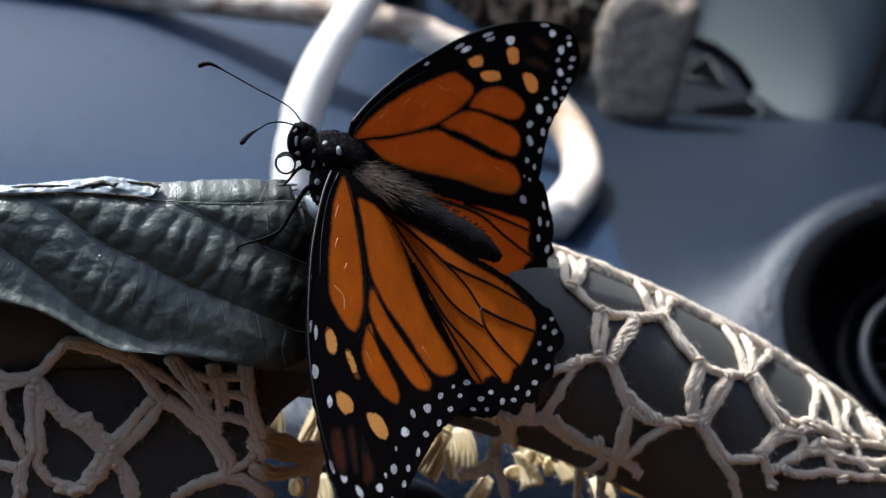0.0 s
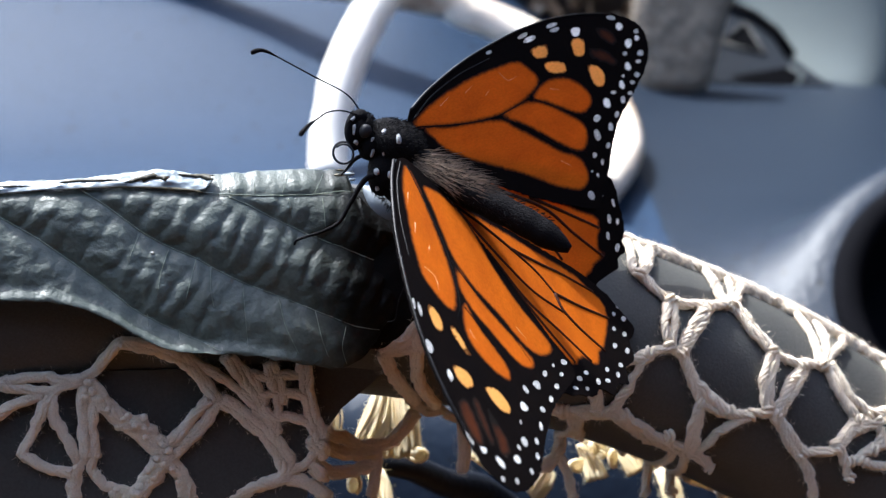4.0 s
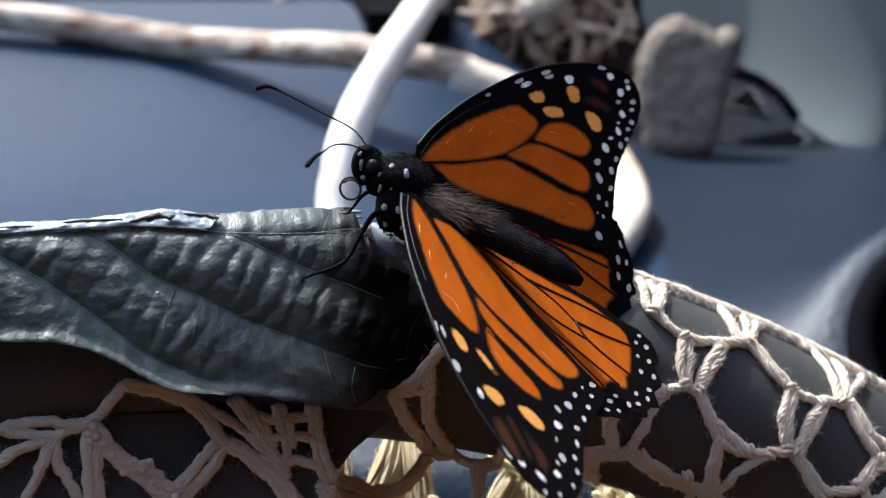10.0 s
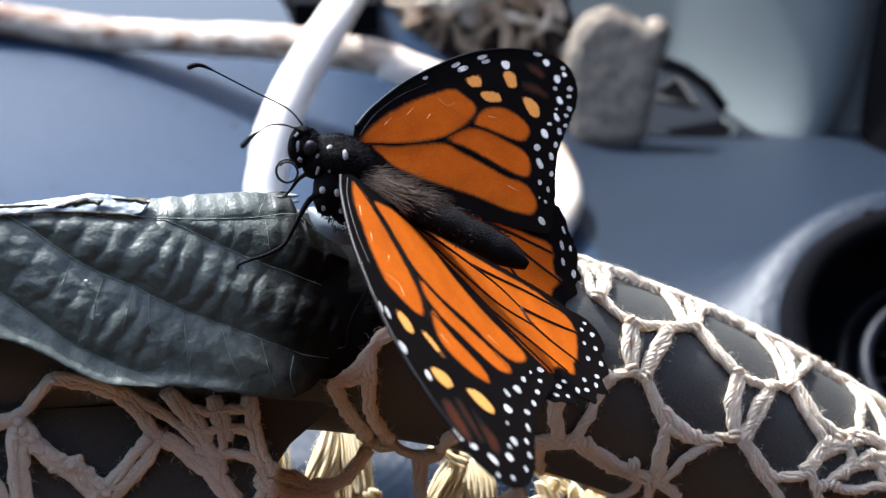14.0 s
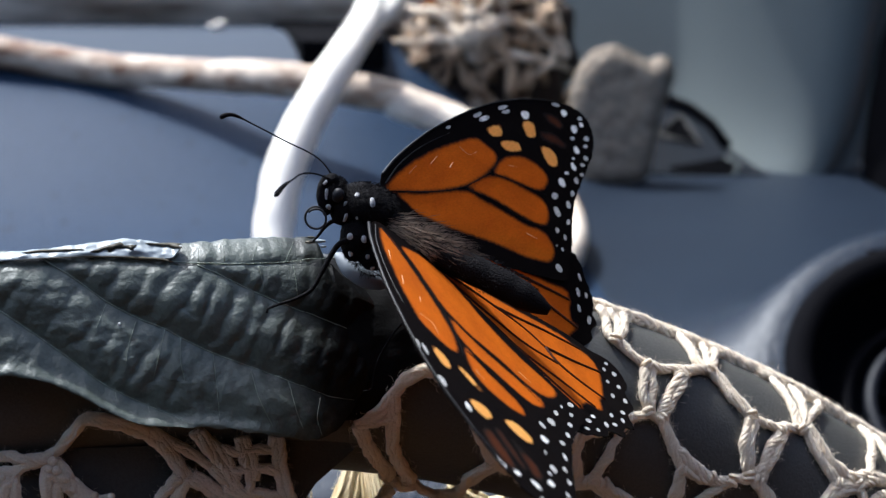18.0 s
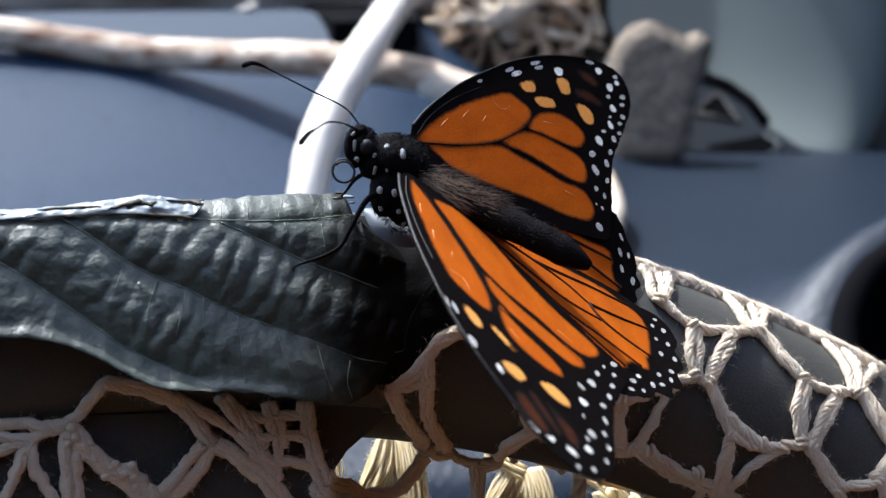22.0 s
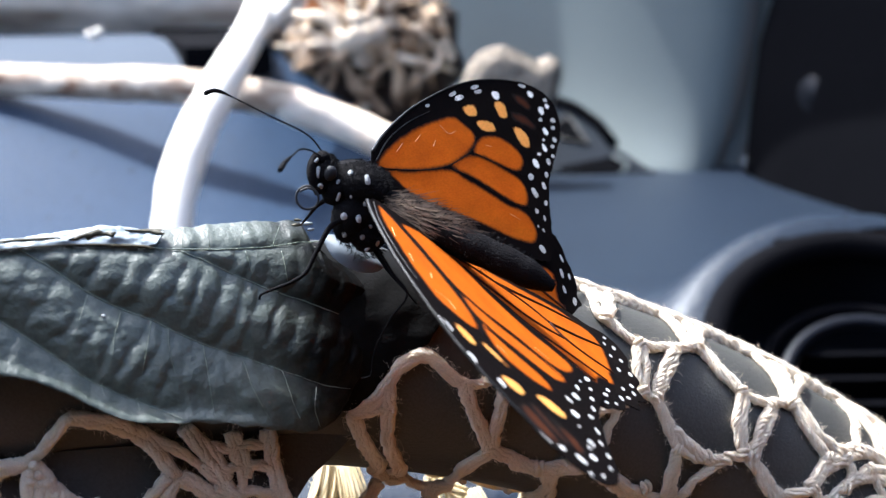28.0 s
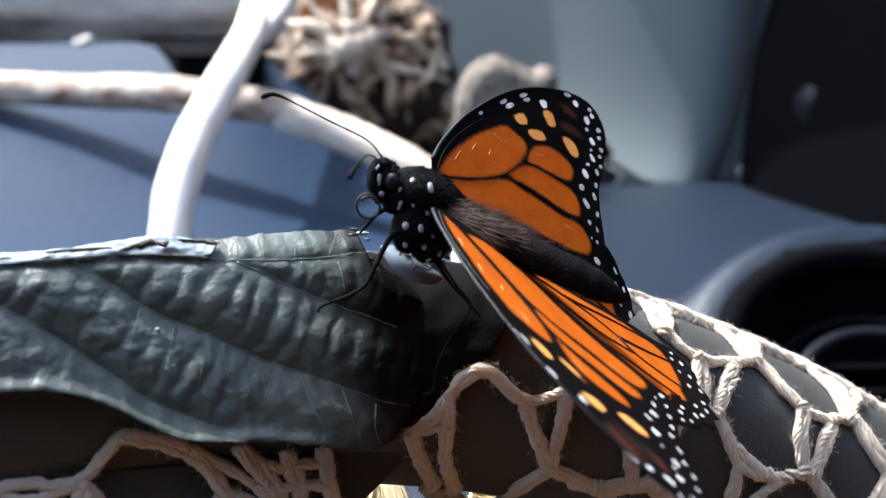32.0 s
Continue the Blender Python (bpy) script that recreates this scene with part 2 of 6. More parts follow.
def shade_end(m, start, end):
    """Paints shade raggedly along a leaf's length, from one distance in metres to another."""
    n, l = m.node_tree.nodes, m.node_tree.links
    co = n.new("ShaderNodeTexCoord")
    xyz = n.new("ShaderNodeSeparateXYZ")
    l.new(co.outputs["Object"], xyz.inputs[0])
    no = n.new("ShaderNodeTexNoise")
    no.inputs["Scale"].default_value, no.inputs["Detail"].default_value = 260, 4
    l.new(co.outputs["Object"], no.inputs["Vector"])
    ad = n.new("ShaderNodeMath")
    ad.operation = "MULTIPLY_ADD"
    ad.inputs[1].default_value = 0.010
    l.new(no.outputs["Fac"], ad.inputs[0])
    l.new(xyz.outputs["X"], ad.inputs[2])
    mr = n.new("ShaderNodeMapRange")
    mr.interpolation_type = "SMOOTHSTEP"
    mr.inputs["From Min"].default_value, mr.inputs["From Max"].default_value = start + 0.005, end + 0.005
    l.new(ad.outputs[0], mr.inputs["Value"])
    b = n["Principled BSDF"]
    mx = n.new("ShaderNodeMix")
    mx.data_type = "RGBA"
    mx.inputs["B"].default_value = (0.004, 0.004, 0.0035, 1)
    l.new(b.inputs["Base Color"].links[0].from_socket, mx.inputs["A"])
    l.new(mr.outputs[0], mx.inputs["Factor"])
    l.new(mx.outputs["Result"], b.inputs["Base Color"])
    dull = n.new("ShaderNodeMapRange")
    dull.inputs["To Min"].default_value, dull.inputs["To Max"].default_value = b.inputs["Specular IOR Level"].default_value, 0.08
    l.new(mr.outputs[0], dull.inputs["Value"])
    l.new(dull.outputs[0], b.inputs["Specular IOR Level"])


# shade on the leaf's end is put into its colour and gloss
shade_end(LEAF, 0.0120, 0.0250)


# ---- building helpers ----
def part(name, bm, mat, parent=None, label="", smooth=True):
    me = bpy.data.meshes.new(name)
    bmesh.ops.recalc_face_normals(bm, faces=bm.faces)
    bm.to_mesh(me)
    bm.free()
    if smooth:
        me.polygons.foreach_set("use_smooth", [True] * len(me.polygons))
    me.materials.append(mat)
    ob = new(name, me)
    if parent:
        ob.parent = parent
    if label:
        ob["label"] = label
    return ob


def thing(name, place, label, category, group="", kind=""):
    ob = new(name)
    ob.empty_display_size = 0.01
    ob.matrix_basis = place if isinstance(place, Matrix) else Matrix.Translation(place)
    return tagged(ob, label, category, group, kind)


def thicken(ob, depth):
    """Gives an open sheet its thickness on the side that its local z axis points away from."""
    md = ob.modifiers.new("thickness", "SOLIDIFY")
    md.thickness = depth
    md.offset = -1 if sum(f.normal.z * f.area for f in ob.data.polygons) > 0 else 1


def spline(points, step, closed=False):
    """A smooth line through the points, with a point about every step."""
    p = [Vector((*q, 0)[:3]) for q in points]
    n = len(p)
    out = []
    for i in range(n if closed else n - 1):
        b, c = p[i], p[(i + 1) % n]
        a = p[i - 1] if (i or closed) else b * 2 - c
        d = p[(i + 2) % n] if (i + 2 < n or closed) else c * 2 - b
        k = max(2, int((c - b).length / step) + 1)
        for j in range(k):
            t = j / k
            out.append(0.5 * (2 * b + (c - a) * t + (2 * a - 5 * b + 4 * c - d) * t * t + (3 * b - a - 3 * c + d) * t ** 3))
    if not closed:
        out.append(p[-1])
    return out


def tube(bm, line, radius, sides=8, caps=True, turn=0.0):
    """A round skin along a line; radius is a number or a function of 0..1."""
    n = len(line)
    rings = []
    side = None
    for i, q in enumerate(line):
        ahead = (line[min(i + 1, n - 1)] - line[max(i - 1, 0)])
        ahead = ahead.normalized() if ahead.length > 1e-9 else Vector((0, 0, 1))
        if side is None:
            side = ahead.orthogonal().normalized()
        side = (side - ahead * side.dot(ahead))
        side = side.normalized() if side.length > 1e-6 else ahead.orthogonal().normalized()
        up = ahead.cross(side)
        r = radius(i / max(1, n - 1)) if callable(radius) else radius
        rings.append([bm.verts.new(q + r * (math.cos(a) * side + math.sin(a) * up)) for a in (turn + 2 * math.pi * k / sides for k in range(sides))])
    for a, b in zip(rings, rings[1:]):
        for k in range(sides):
            bm.faces.new((a[k], a[(k + 1) % sides], b[(k + 1) % sides], b[k]))
    if caps:
        bm.faces.new(rings[0][::-1])
        bm.faces.new(rings[-1])
    return bm


def ball(bm, centre, radii, turn=None, seg=16, rough=0.0):
    m = Matrix.Translation(centre) @ (turn.to_4x4() if turn else Matrix()) @ Matrix.Diagonal((*radii, 1))
    made = bmesh.ops.create_uvsphere(bm, u_segments=seg, v_segments=max(6, seg * 2 // 3), radius=1, matrix=m)
    if rough:
        for v in made["verts"]:
            v.co += (v.co - Vector(centre)) * rough * noise.noise(v.co * 300)
    return bm


def grid(bm, nx, ny, fn):
    v = [[bm.verts.new(fn(i / nx, j / ny)) for j in range(ny + 1)] for i in range(nx + 1)]
    for i in range(nx):
        for j in range(ny):
            bm.faces.new((v[i][j], v[i + 1][j], v[i + 1][j + 1], v[i][j + 1]))
    return v


def box(bm, lo, hi):
    m = Matrix.Translation([(a + b) / 2 for a, b in zip(lo, hi)]) @ Matrix.Diagonal((*[b - a for a, b in zip(lo, hi)], 1))
    bmesh.ops.create_cube(bm, size=1, matrix=m)
    return bm


def plate(bm, outline, z0, z1, camber=None):
    """A thin plate with the given outline, between two heights, curved by camber(x, y)."""
    flat = bmesh.new()
    f = flat.faces.new([flat.verts.new((q[0], q[1], 0)) for q in outline])
    bmesh.ops.triangulate(flat, faces=[f])
    for _ in range(4):
        long = [e for e in flat.edges if e.calc_length() > 0.004 and not e.is_boundary]
        if long:
            bmesh.ops.subdivide_edges(flat, edges=long, cuts=1)
            bmesh.ops.triangulate(flat, faces=[g for g in flat.faces if len(g.verts) > 3])
    flat.verts.index_update()
    shape = camber or (lambda x, y: 0.0)
    top = [bm.verts.new((v.co.x, v.co.y, shape(v.co.x, v.co.y) + z1)) for v in flat.verts]
    low = [bm.verts.new((v.co.x, v.co.y, shape(v.co.x, v.co.y) + z0)) for v in flat.verts]
    for g in flat.faces:
        k = [v.index for v in g.verts]
        bm.faces.new([top[a] for a in k])
        bm.faces.new([low[a] for a in reversed(k)])
    for e in flat.edges:
        if e.is_boundary:
            a, b = (v.index for v in e.verts)
            bm.faces.new((top[a], top[b], low[b], low[a]))
    flat.free()
    return bm


# ---- structure: dashboard and cabin ----
def dash_height(x, y):
    z = -1.0 * max(0.0, 0.58 - y) ** 2
    k = min(1.0, max(0.0, (0.42 - y) / 0.09))
    z -= 0.16 * k * k * (3 - 2 * k)
    a = min(1.0, max(0.0, (y - 0.60) / 0.27))
    b = min(1.0, max(0.0, (0.13 - x) / 0.16))
    z += 0.072 * a * a * (3 - 2 * a) * b * b * (3 - 2 * b)
    # the pad swells up to the lip of the round vent
    dx, dy = x - 0.196, y - 0.462
    far = max(0.0, math.hypot(dx, dy / 0.83) - 0.061)
    near = math.exp(-(far / 0.026) ** 2)
    z += (0.07 * dx + 0.67 * dy - z) * near
    return z + 0.0008 * noise.noise((x * 9, y * 9, 0.0))


def build_dash():
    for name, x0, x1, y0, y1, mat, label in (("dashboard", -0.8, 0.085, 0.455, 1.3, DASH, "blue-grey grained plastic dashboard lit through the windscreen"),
                                             ("dashboard_pad", 0.085, 0.8, 0.455, 1.3, DASH_SHADED, "blue-grey grained dashboard pad round the air vent, shade put into its colour"),
                                             ("dashboard_front", -0.8, 0.8, 0.30, 0.455, DASH_SHADED, "blue-grey front of the dashboard behind the wheel, shade put into its colour")):
        bm = bmesh.new()
        step = 0.009 if name == "dashboard" else 0.004
        nx, ny = int((x1 - x0) / step), int((y1 - y0) / step)
        grid(bm, nx, ny, lambda u, v: Vector((x0 + (x1 - x0) * u, y0 + (y1 - y0) * v, dash_height(x0 + (x1 - x0) * u, y0 + (y1 - y0) * v))))
        if y0 < 0.31:
            grid(bm, nx, 4, lambda u, v: Vector((x0 + (x1 - x0) * u, y0 + 0.02 * v, dash_height(x0 + (x1 - x0) * u, y0) - 0.5 * v)))
        # the round hole of the air vent
        hole = [f for f in bm.faces if ((f.calc_center_median().x - 0.196) / 0.057) ** 2 + ((f.calc_center_median().y - 0.462) / 0.047) ** 2 < 1 and f.calc_center_median().z > -0.3]
        bmesh.ops.delete(bm, geom=hole, context="FACES")
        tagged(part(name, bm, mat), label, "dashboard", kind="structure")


def build_cabin():
    # unseen shell: wall heights, ceiling edge and warm colour are set to steer light
    for name, lo, hi in (("floor", (-0.82, -1.6, -0.96), (0.82, 1.3, -0.92)), ("ceiling", (-0.82, -1.6, 0.46), (0.82, -0.20, 0.50)),
                         ("wall_rear", (-0.82, -1.64, -0.92), (0.82, -1.6, 0.46)), ("wall_left", (-0.86, -1.6, -0.92), (-0.82, 1.3, 0.09)),
                         ("wall_right", (0.82, -1.6, -0.92), (0.86, 1.3, 0.46))):
        tagged(part(name, box(bmesh.new(), lo, hi), CABIN, smooth=False), "unseen warm brown shell that closes the car cabin and shapes its light", "lining", kind="structure")


def pillar_line(u):
    pts = ((0.00, 1.10), (0.09, 1.03), (0.155, 0.935), (0.205, 0.862), (0.238, 0.825), (0.258, 0.812), (0.272, 0.815), (0.280, 0.835))
    soft = spline(pts, 0.004)
    q = soft[round(u * (len(soft) - 1))]
    return q.x, q.y


def build_pillar():
    def skin(shift):
        def fn(u, v):
            x, y = pillar_line(u)
            z = -0.01 + 0.5 * v
            flare = 0.05 * math.exp(-v * 18)
            # unseen upper part is raked forward to keep the sun off the door panel
            k = min(1.0, max(0.0, (x - 0.12) / 0.10))
            rake = 1.8 * k * k * (3 - 2 * k)
            return Vector((x - flare * 0.5 + shift + 0.03 * v * u, y - flare * 0.3 + shift * 0.6 - 0.02 * v - rake * max(0.0, z - 0.2), z))
        return fn
    bm = bmesh.new()
    grid(bm, 40, 30, skin(0.0))
    grid(bm, 40, 30, skin(0.02))
    tagged(part("wall_pillar", bm, PILLAR), "pale grey moulded windscreen pillar trim rising from the dashboard", "pillar", kind="structure")
    bm = bmesh.new()
    line = ((0.262, 0.800), (0.259, 0.772), (0.262, 0.745), (0.272, 0.69), (0.290, 0.60), (0.318, 0.50), (0.37, 0.40), (0.5, 0.30), (0.8, 0.24))
    soft = spline(line, 0.01)
    k = len(soft) - 1
    grid(bm, k, 16, lambda u, v: Vector((soft[round(u * k)].x + 0.004 + 0.03 * v + 2.6 * max(0.0, -0.17 + 0.62 * v) ** 2 * (v < 0.6) + 0.106 * (v >= 0.6), soft[round(u * k)].y, -0.12 + 0.62 * v)))
    grid(bm, k, 1, lambda u, v: Vector((soft[round(u * k)].x + 0.03, soft[round(u * k)].y + 0.05 * v, 0.5)))
    side = part("wall_door", bm, BLACK_MATT)
    tagged(side, "black padded door panel beside the dashboard", "door panel", kind="structure")
    knob = thing("door_knob", (0.288, 0.735, 0.053), "small round dark grey knob on the black door panel", "knob")
    bm = bmesh.new()
    line = [Vector((0.02, 0, 0)), Vector((0.004, -0.004, 0)), Vector((-0.006, -0.008, 0)), Vector((-0.010, -0.010, 0))]
    tube(bm, line, lambda t: 0.0125 - 0.003 * t * t, 20)
    part("cap", bm, BLACK, knob)


def build_dash_vent():
    vent = thing("air_vent", Matrix.Translation((0.196, 0.462, -0.014)) @ Euler((radians(34), 0, radians(-6))).to_matrix().to_4x4(),
                 "round black air vent set in the dashboard", "air vent")
    bm = bmesh.new()
    ring = [Vector((0.058 * math.cos(a), 0.058 * math.sin(a), 0.0085)) for a in (2 * math.pi * k / 64 for k in range(65))]
    tube(bm, ring, 0.0058, 18, caps=False)
    part("hood", bm, BLACK_MATT, vent, "rounded black lip")
    bm = bmesh.new()
    def cup(u, v):
        a, r = 2 * math.pi * u, (0.058, 0.055, 0.052, 0.0)[round(v * 3)]
        return Vector((r * math.cos(a), r * math.sin(a), (0.009, -0.025, -0.05, -0.055)[round(v * 3)]))
    grid(bm, 48, 3, cup)
    part("cup", bm, BLACK, vent)
    bm = bmesh.new()
    ring = [Vector((0.033 * math.cos(a), 0.033 * math.sin(a) - 0.006, 0.002)) for a in (2 * math.pi * k / 64 for k in range(65))]
    tube(bm, ring, 0.0024, 10, caps=False)
    part("inner_ring", bm, BLACK, vent, "thin grey-black ring")
    bm = bmesh.new()
    ring = [Vector((0.040 * math.cos(a), 0.040 * math.sin(a) - 0.004, -0.002)) for a in (2 * math.pi * k / 64 for k in range(65))]
    tube(bm, ring, 0.0020, 10, caps=False)
    part("outer_ring", bm, BLACK_MATT, vent, "thin grey-black ring")
    for k in range(5):
        bm = bmesh.new()
        y = -0.03 + 0.011 * k
        half = math.sqrt(max(0.0, 0.031 ** 2 - (y + 0.006) ** 2))
        box(bm, (-half, y - 0.0008, -0.012), (half, y + 0.0008, 0.0))
        part("slat", bm, BLACK_MATT, vent, smooth=False)


def build_demister():
    tilt = Matrix.Translation((0.1825, 0.803, 0.0040)) @ Matrix(((1, 0, 0), (0, 0.74, -0.67), (0, 0.67, 0.74))).to_4x4()
    d = thing("demister_outlet", tilt, "dark grey demister pod with a slot and a triangular opening", "air outlet")
    def flat(name, pts, z0, z1, mat, label=""):
        bm = bmesh.new()
        plate(bm, [(x * 1e-3, y * 1e-3) for x, y in pts], z0, z1)
        return part(name, bm, mat, d, label, smooth=False)
    flat("face_plate", ((-85, -1), (-50, -3), (-24, -4.5), (-2, -8), (36, -6), (15, 14), (5, 33), (-23, 54), (-39, 41), (-60, 6)), -0.012, 0.0, POD_GREY)
    flat("slot", ((-20, 0), (13, 7), (20, 0.5), (14.5, -6.8), (-18, -6.8)), -0.002, 0.0006, BLACK_MATT, "black slot")
    flat("triangle_opening", ((-24.5, 23.5), (-9, 38), (0, 16.5)), -0.002, 0.0006, BLACK_MATT, "black triangular opening")
    for name, pts, r, mat in (("slot_rim", ((13, 7), (19.5, 1.5), (20.2, 0), (15, -6.6)), 0.0010, PILLAR), ("triangle_frame", ((-24.5, 23.5), (-9, 38), (0, 16.5), (-24.5, 23.5)), 0.0011, VINYL),
                              ("gasket", ((-23, 54), (-3, 43), (8, 31), (15, 15)), 0.0034, BLACK_MATT), ("lip", ((-85, -1), (-50, -3), (-24, -4.5), (-2, -8), (36, -6)), 0.0010, POD_GREY)):
        bm = bmesh.new()
        tube(bm, [Vector((x * 1e-3, y * 1e-3, 0.0005)) for x, y in pts], r, 8)
        part(name, bm, mat, d)


build_dash()
build_cabin()
build_pillar()
build_dash_vent()
build_demister()

# ---- steering wheel with its crocheted cover ----
RIM, GRIP = 0.2118, 0.01624
AX, UP = Vector((0.96773, 0.24749, -0.04742)), Vector((-0.01767, 0.25434, 0.96695))
OUT = AX.cross(UP).normalized()
TOP = Vector((-0.04098, 0.20680, 0.08701))
WHEEL = Matrix.Translation(TOP) @ Matrix((AX, UP, OUT)).transposed().to_4x4()


def rim_face(x, y):
    """Height of the wheel's front over its middle plane."""
    off = math.hypot(x, y + RIM) - RIM
    z = math.sqrt(max(0.0, GRIP ** 2 - off * off))
    if off < 0 and x < 0.020:
        z = max(z, 0.0125 - 0.12 * max(0.0, -off - GRIP))
    return z


def build_wheel():
    wheel = thing("steering_wheel", WHEEL, "grey vinyl steering wheel wrapped in a crocheted cover", "steering wheel")
    bm = bmesh.new()
    line = [Vector((RIM * math.sin(a), RIM * (math.cos(a) - 1), 0)) for a in (2 * math.pi * k / 220 + 2.5 for k in range(221))]
    tube(bm, line, GRIP, 40, caps=False)
    part("rim", bm, VINYL, wheel)
    bm = bmesh.new()
    edge = [(-0.085, -0.010), (0.030, -0.0125), (0.027, -0.0150), (0.0225, -0.0185), (0.0195, -0.0225), (0.0175, -0.028), (0.016, -0.05), (0.014, -0.15), (-0.085, -0.15)]
    plate(bm, edge, -0.010, 0.0118)
    part("spoke", bm, VINYL, wheel, smooth=False)


build_wheel()

COVER = thing("wheel_cover", WHEEL, "cream cotton crocheted lace cover stretched round the steering wheel", "wheel cover")
STRANDS = []


def rope(bm, line, thick=0.00062, pitch=0.0050, worn=0.0):
    """Five soft plies twisted loosely into one cord along a line; worn cords lie flatter and smoother."""
    run = 0.0
    plies = [[] for _ in range(5)]
    for i, q in enumerate(line):
        ahead = (line[min(i + 1, len(line) - 1)] - line[max(i - 1, 0)]).normalized()
        a = ahead.orthogonal().normalized()
        a = (Vector((0, 0, 1)) - ahead * ahead.z).normalized() if abs(ahead.z) < 0.95 else a
        b = ahead.cross(a)
        if i:
            run += (q - line[i - 1]).length
        w = 2 * math.pi * run / pitch + 2.6 * noise.noise((run * 300, thick * 9e5, 3.0))
        wide = thick * (0.80 - 0.20 * worn + 0.42 * noise.noise((run * 420, thick * 9e5, pitch * 9e4)))
        for k, ply in enumerate(plies):
            ply.append(q + wide * (math.cos(w + k * 1.2566) * a * 0.8 + math.sin(w + k * 1.2566) * b))
    for k, ply in enumerate(plies):
        tube(bm, ply, lambda t: thick * (0.68 + 0.20 * worn + 0.26 * noise.noise((t * 30, thick * 9e5 + k, pitch * 9e4))), 6)


def knotted(*points):
    """A thick, crumpled run of stitches with soft bobbles on it."""
    strand(*points, thick=0.00062, wob=0.0008)
    line = STRANDS[-1]
    for k in range(1, len(line), 2):
        q = line[k]
        bm = bmesh.new()
        off = Vector((noise.noise(q * 1900), noise.noise(q * 1700 + Vector((5, 0, 0))), 0.3 + 0.5 * noise.noise(q * 1500))) * 0.0013
        r = 0.00062 + 0.00035 * noise.noise(q * 2300)
        ball(bm, q + off, (r, r * 0.9, r * 0.9), None, 10, 0.35)
        part("bobble", bm, COTTON, COVER)


def strand(*points, thick=0.00050, wob=0.00030):
    ends = list(points)
    for k in (0, -1):
        # an end close to the rim's outer edge runs on to it
        x, y = ends[k]
        far = math.hypot(x, y + RIM * 1e3) / 1e3 - RIM
        if GRIP - 0.0042 < far < GRIP - 0.0004 and x > 60:
            g = (RIM + GRIP) / (RIM + far)
            ends.insert(0 if k == 0 else len(ends), (x * g, (y + RIM * 1e3) * g - RIM * 1e3))
    flat = spline([(x * 1e-3, y * 1e-3) for x, y in ends], 0.0005)
    line = []
    for q in flat:
        x = q.x + wob * noise.noise((q.x * 900, q.y * 900, 1.0))
        y = q.y + wob * noise.noise((q.x * 900, q.y * 900, 7.0))
        off = math.hypot(x, y + RIM) - RIM
        if off > GRIP * 0.985:
            k = (RIM + GRIP * 0.985) / (RIM + off)
            x, y, off = x * k, (y + RIM) * k - RIM, GRIP * 0.985
        lean = min(1.0, max(0.0, off / GRIP))
        rho = Vector((x, y + RIM, 0)).normalized()
        line.append(Vector((x, y, rim_face(x, y))) + 0.0006 * (rho * lean + Vector((0, 0, math.sqrt(1 - lean * lean)))))
    bm = bmesh.new()
    worn = 1.0 if max(x for x, _ in points) < 52 else 0.0
    rope(bm, line, thick + 0.00012 * random.random(), random.uniform(0.0052, 0.0080) * (1 + 0.9 * worn), worn)
    part("strand", bm, COTTON, COVER)
    STRANDS.append(line)


strand((71.9, 5.4), (77, 3.9), (81.9, 1.8), (86.8, -0.5), (91.9, -2.5), (96.9, -5), (100, -7.4), (107.3, -10.1), (112.5, -12.7), (119.7, -15.9), (129.6, -21.6))
strand((71.9, 6.5), (77, 4.9), (82.4, 2.7), (87.4, 0.4), (92.4, -1.6), (97.5, -3.9), (102.6, -6.6), (107.8, -9), (113, -11.8), (119.7, -14.9), (129.7, -20.4))
strand((66.0, 9.0), (71.9, 7.6), (77, 5.9), (82.6, 3.6), (87.8, 1.3), (92.8, -0.7), (97.9, -3.0), (103.0, -5.6), (108.2, -8.0), (113.4, -10.8), (120.0, -13.9), (130.0, -19.4), thick=0.00064)
strand((60.0, 10.6), (66.0, 9.0), (77, 5.9), (87.8, 1.3), (97.9, -3.0), (108.2, -8.0), (120.0, -13.9), (130.0, -19.4), thick=0.00080, wob=0.0009)
strand((70.2, 7.3), (70.4, 4.6), (68.7, 1.3), (69.3, 0))
strand((75.8, 4.4), (72.2, 1.6), (69.6, 0))
strand((72.6, 5), (71.9, 2.9), (70.1, 0))
strand((69.6, 0), (71.5, -1.9), (73.7, -3.9))
strand((84.5, -0.5), (84.1, -2.3), (84.1, -4.4), (85.4, -5.3))
strand((92.9, -2.2), (88.5, -3.8), (86.2, -5.5))
strand((89.4, -1.1), (87, -3.3), (85.3, -5.5))
strand((73.7, -3.9), (76.3, -4.6), (80.4, -4.9), (84.8, -5.3))
strand((73.4, -4), (72.4, -7.2), (72.7, -10.7))
strand((74.4, -4.2), (73.9, -7.2), (73.1, -10.7))
strand((80.3, -5.2), (77.5, -7.4), (75.6, -9.8), (74.7, -11.6))
strand((81.4, -5.2), (78.4, -7.9), (76.2, -10.3), (74.9, -11.6))
strand((73.1, -10.7), (73.8, -11.3), (74.7, -11.6))
strand((72.9, -10.9), (69.9, -11.3), (67.3, -14.6), (65.7, -18.1), (64.3, -20.8))
strand((74.7, -11.6), (76.1, -14.9), (77.2, -17.2), (78.5, -19.4))
strand((75.1, -11.5), (76.7, -15.4), (79.1, -18.1), (82.9, -20.9))
strand((85.3, -5.5), (87.1, -7.5), (88.7, -10.1), (90.9, -12.3))
strand((86.2, -5.5), (88.1, -8), (89.8, -10.7), (91.2, -12.3))
strand((90.9, -12.5), (94.2, -14), (97.4, -14.6), (100.7, -15.1))
strand((90.5, -12.6), (88.8, -16.4), (89, -19.5), (89.5, -21.4))
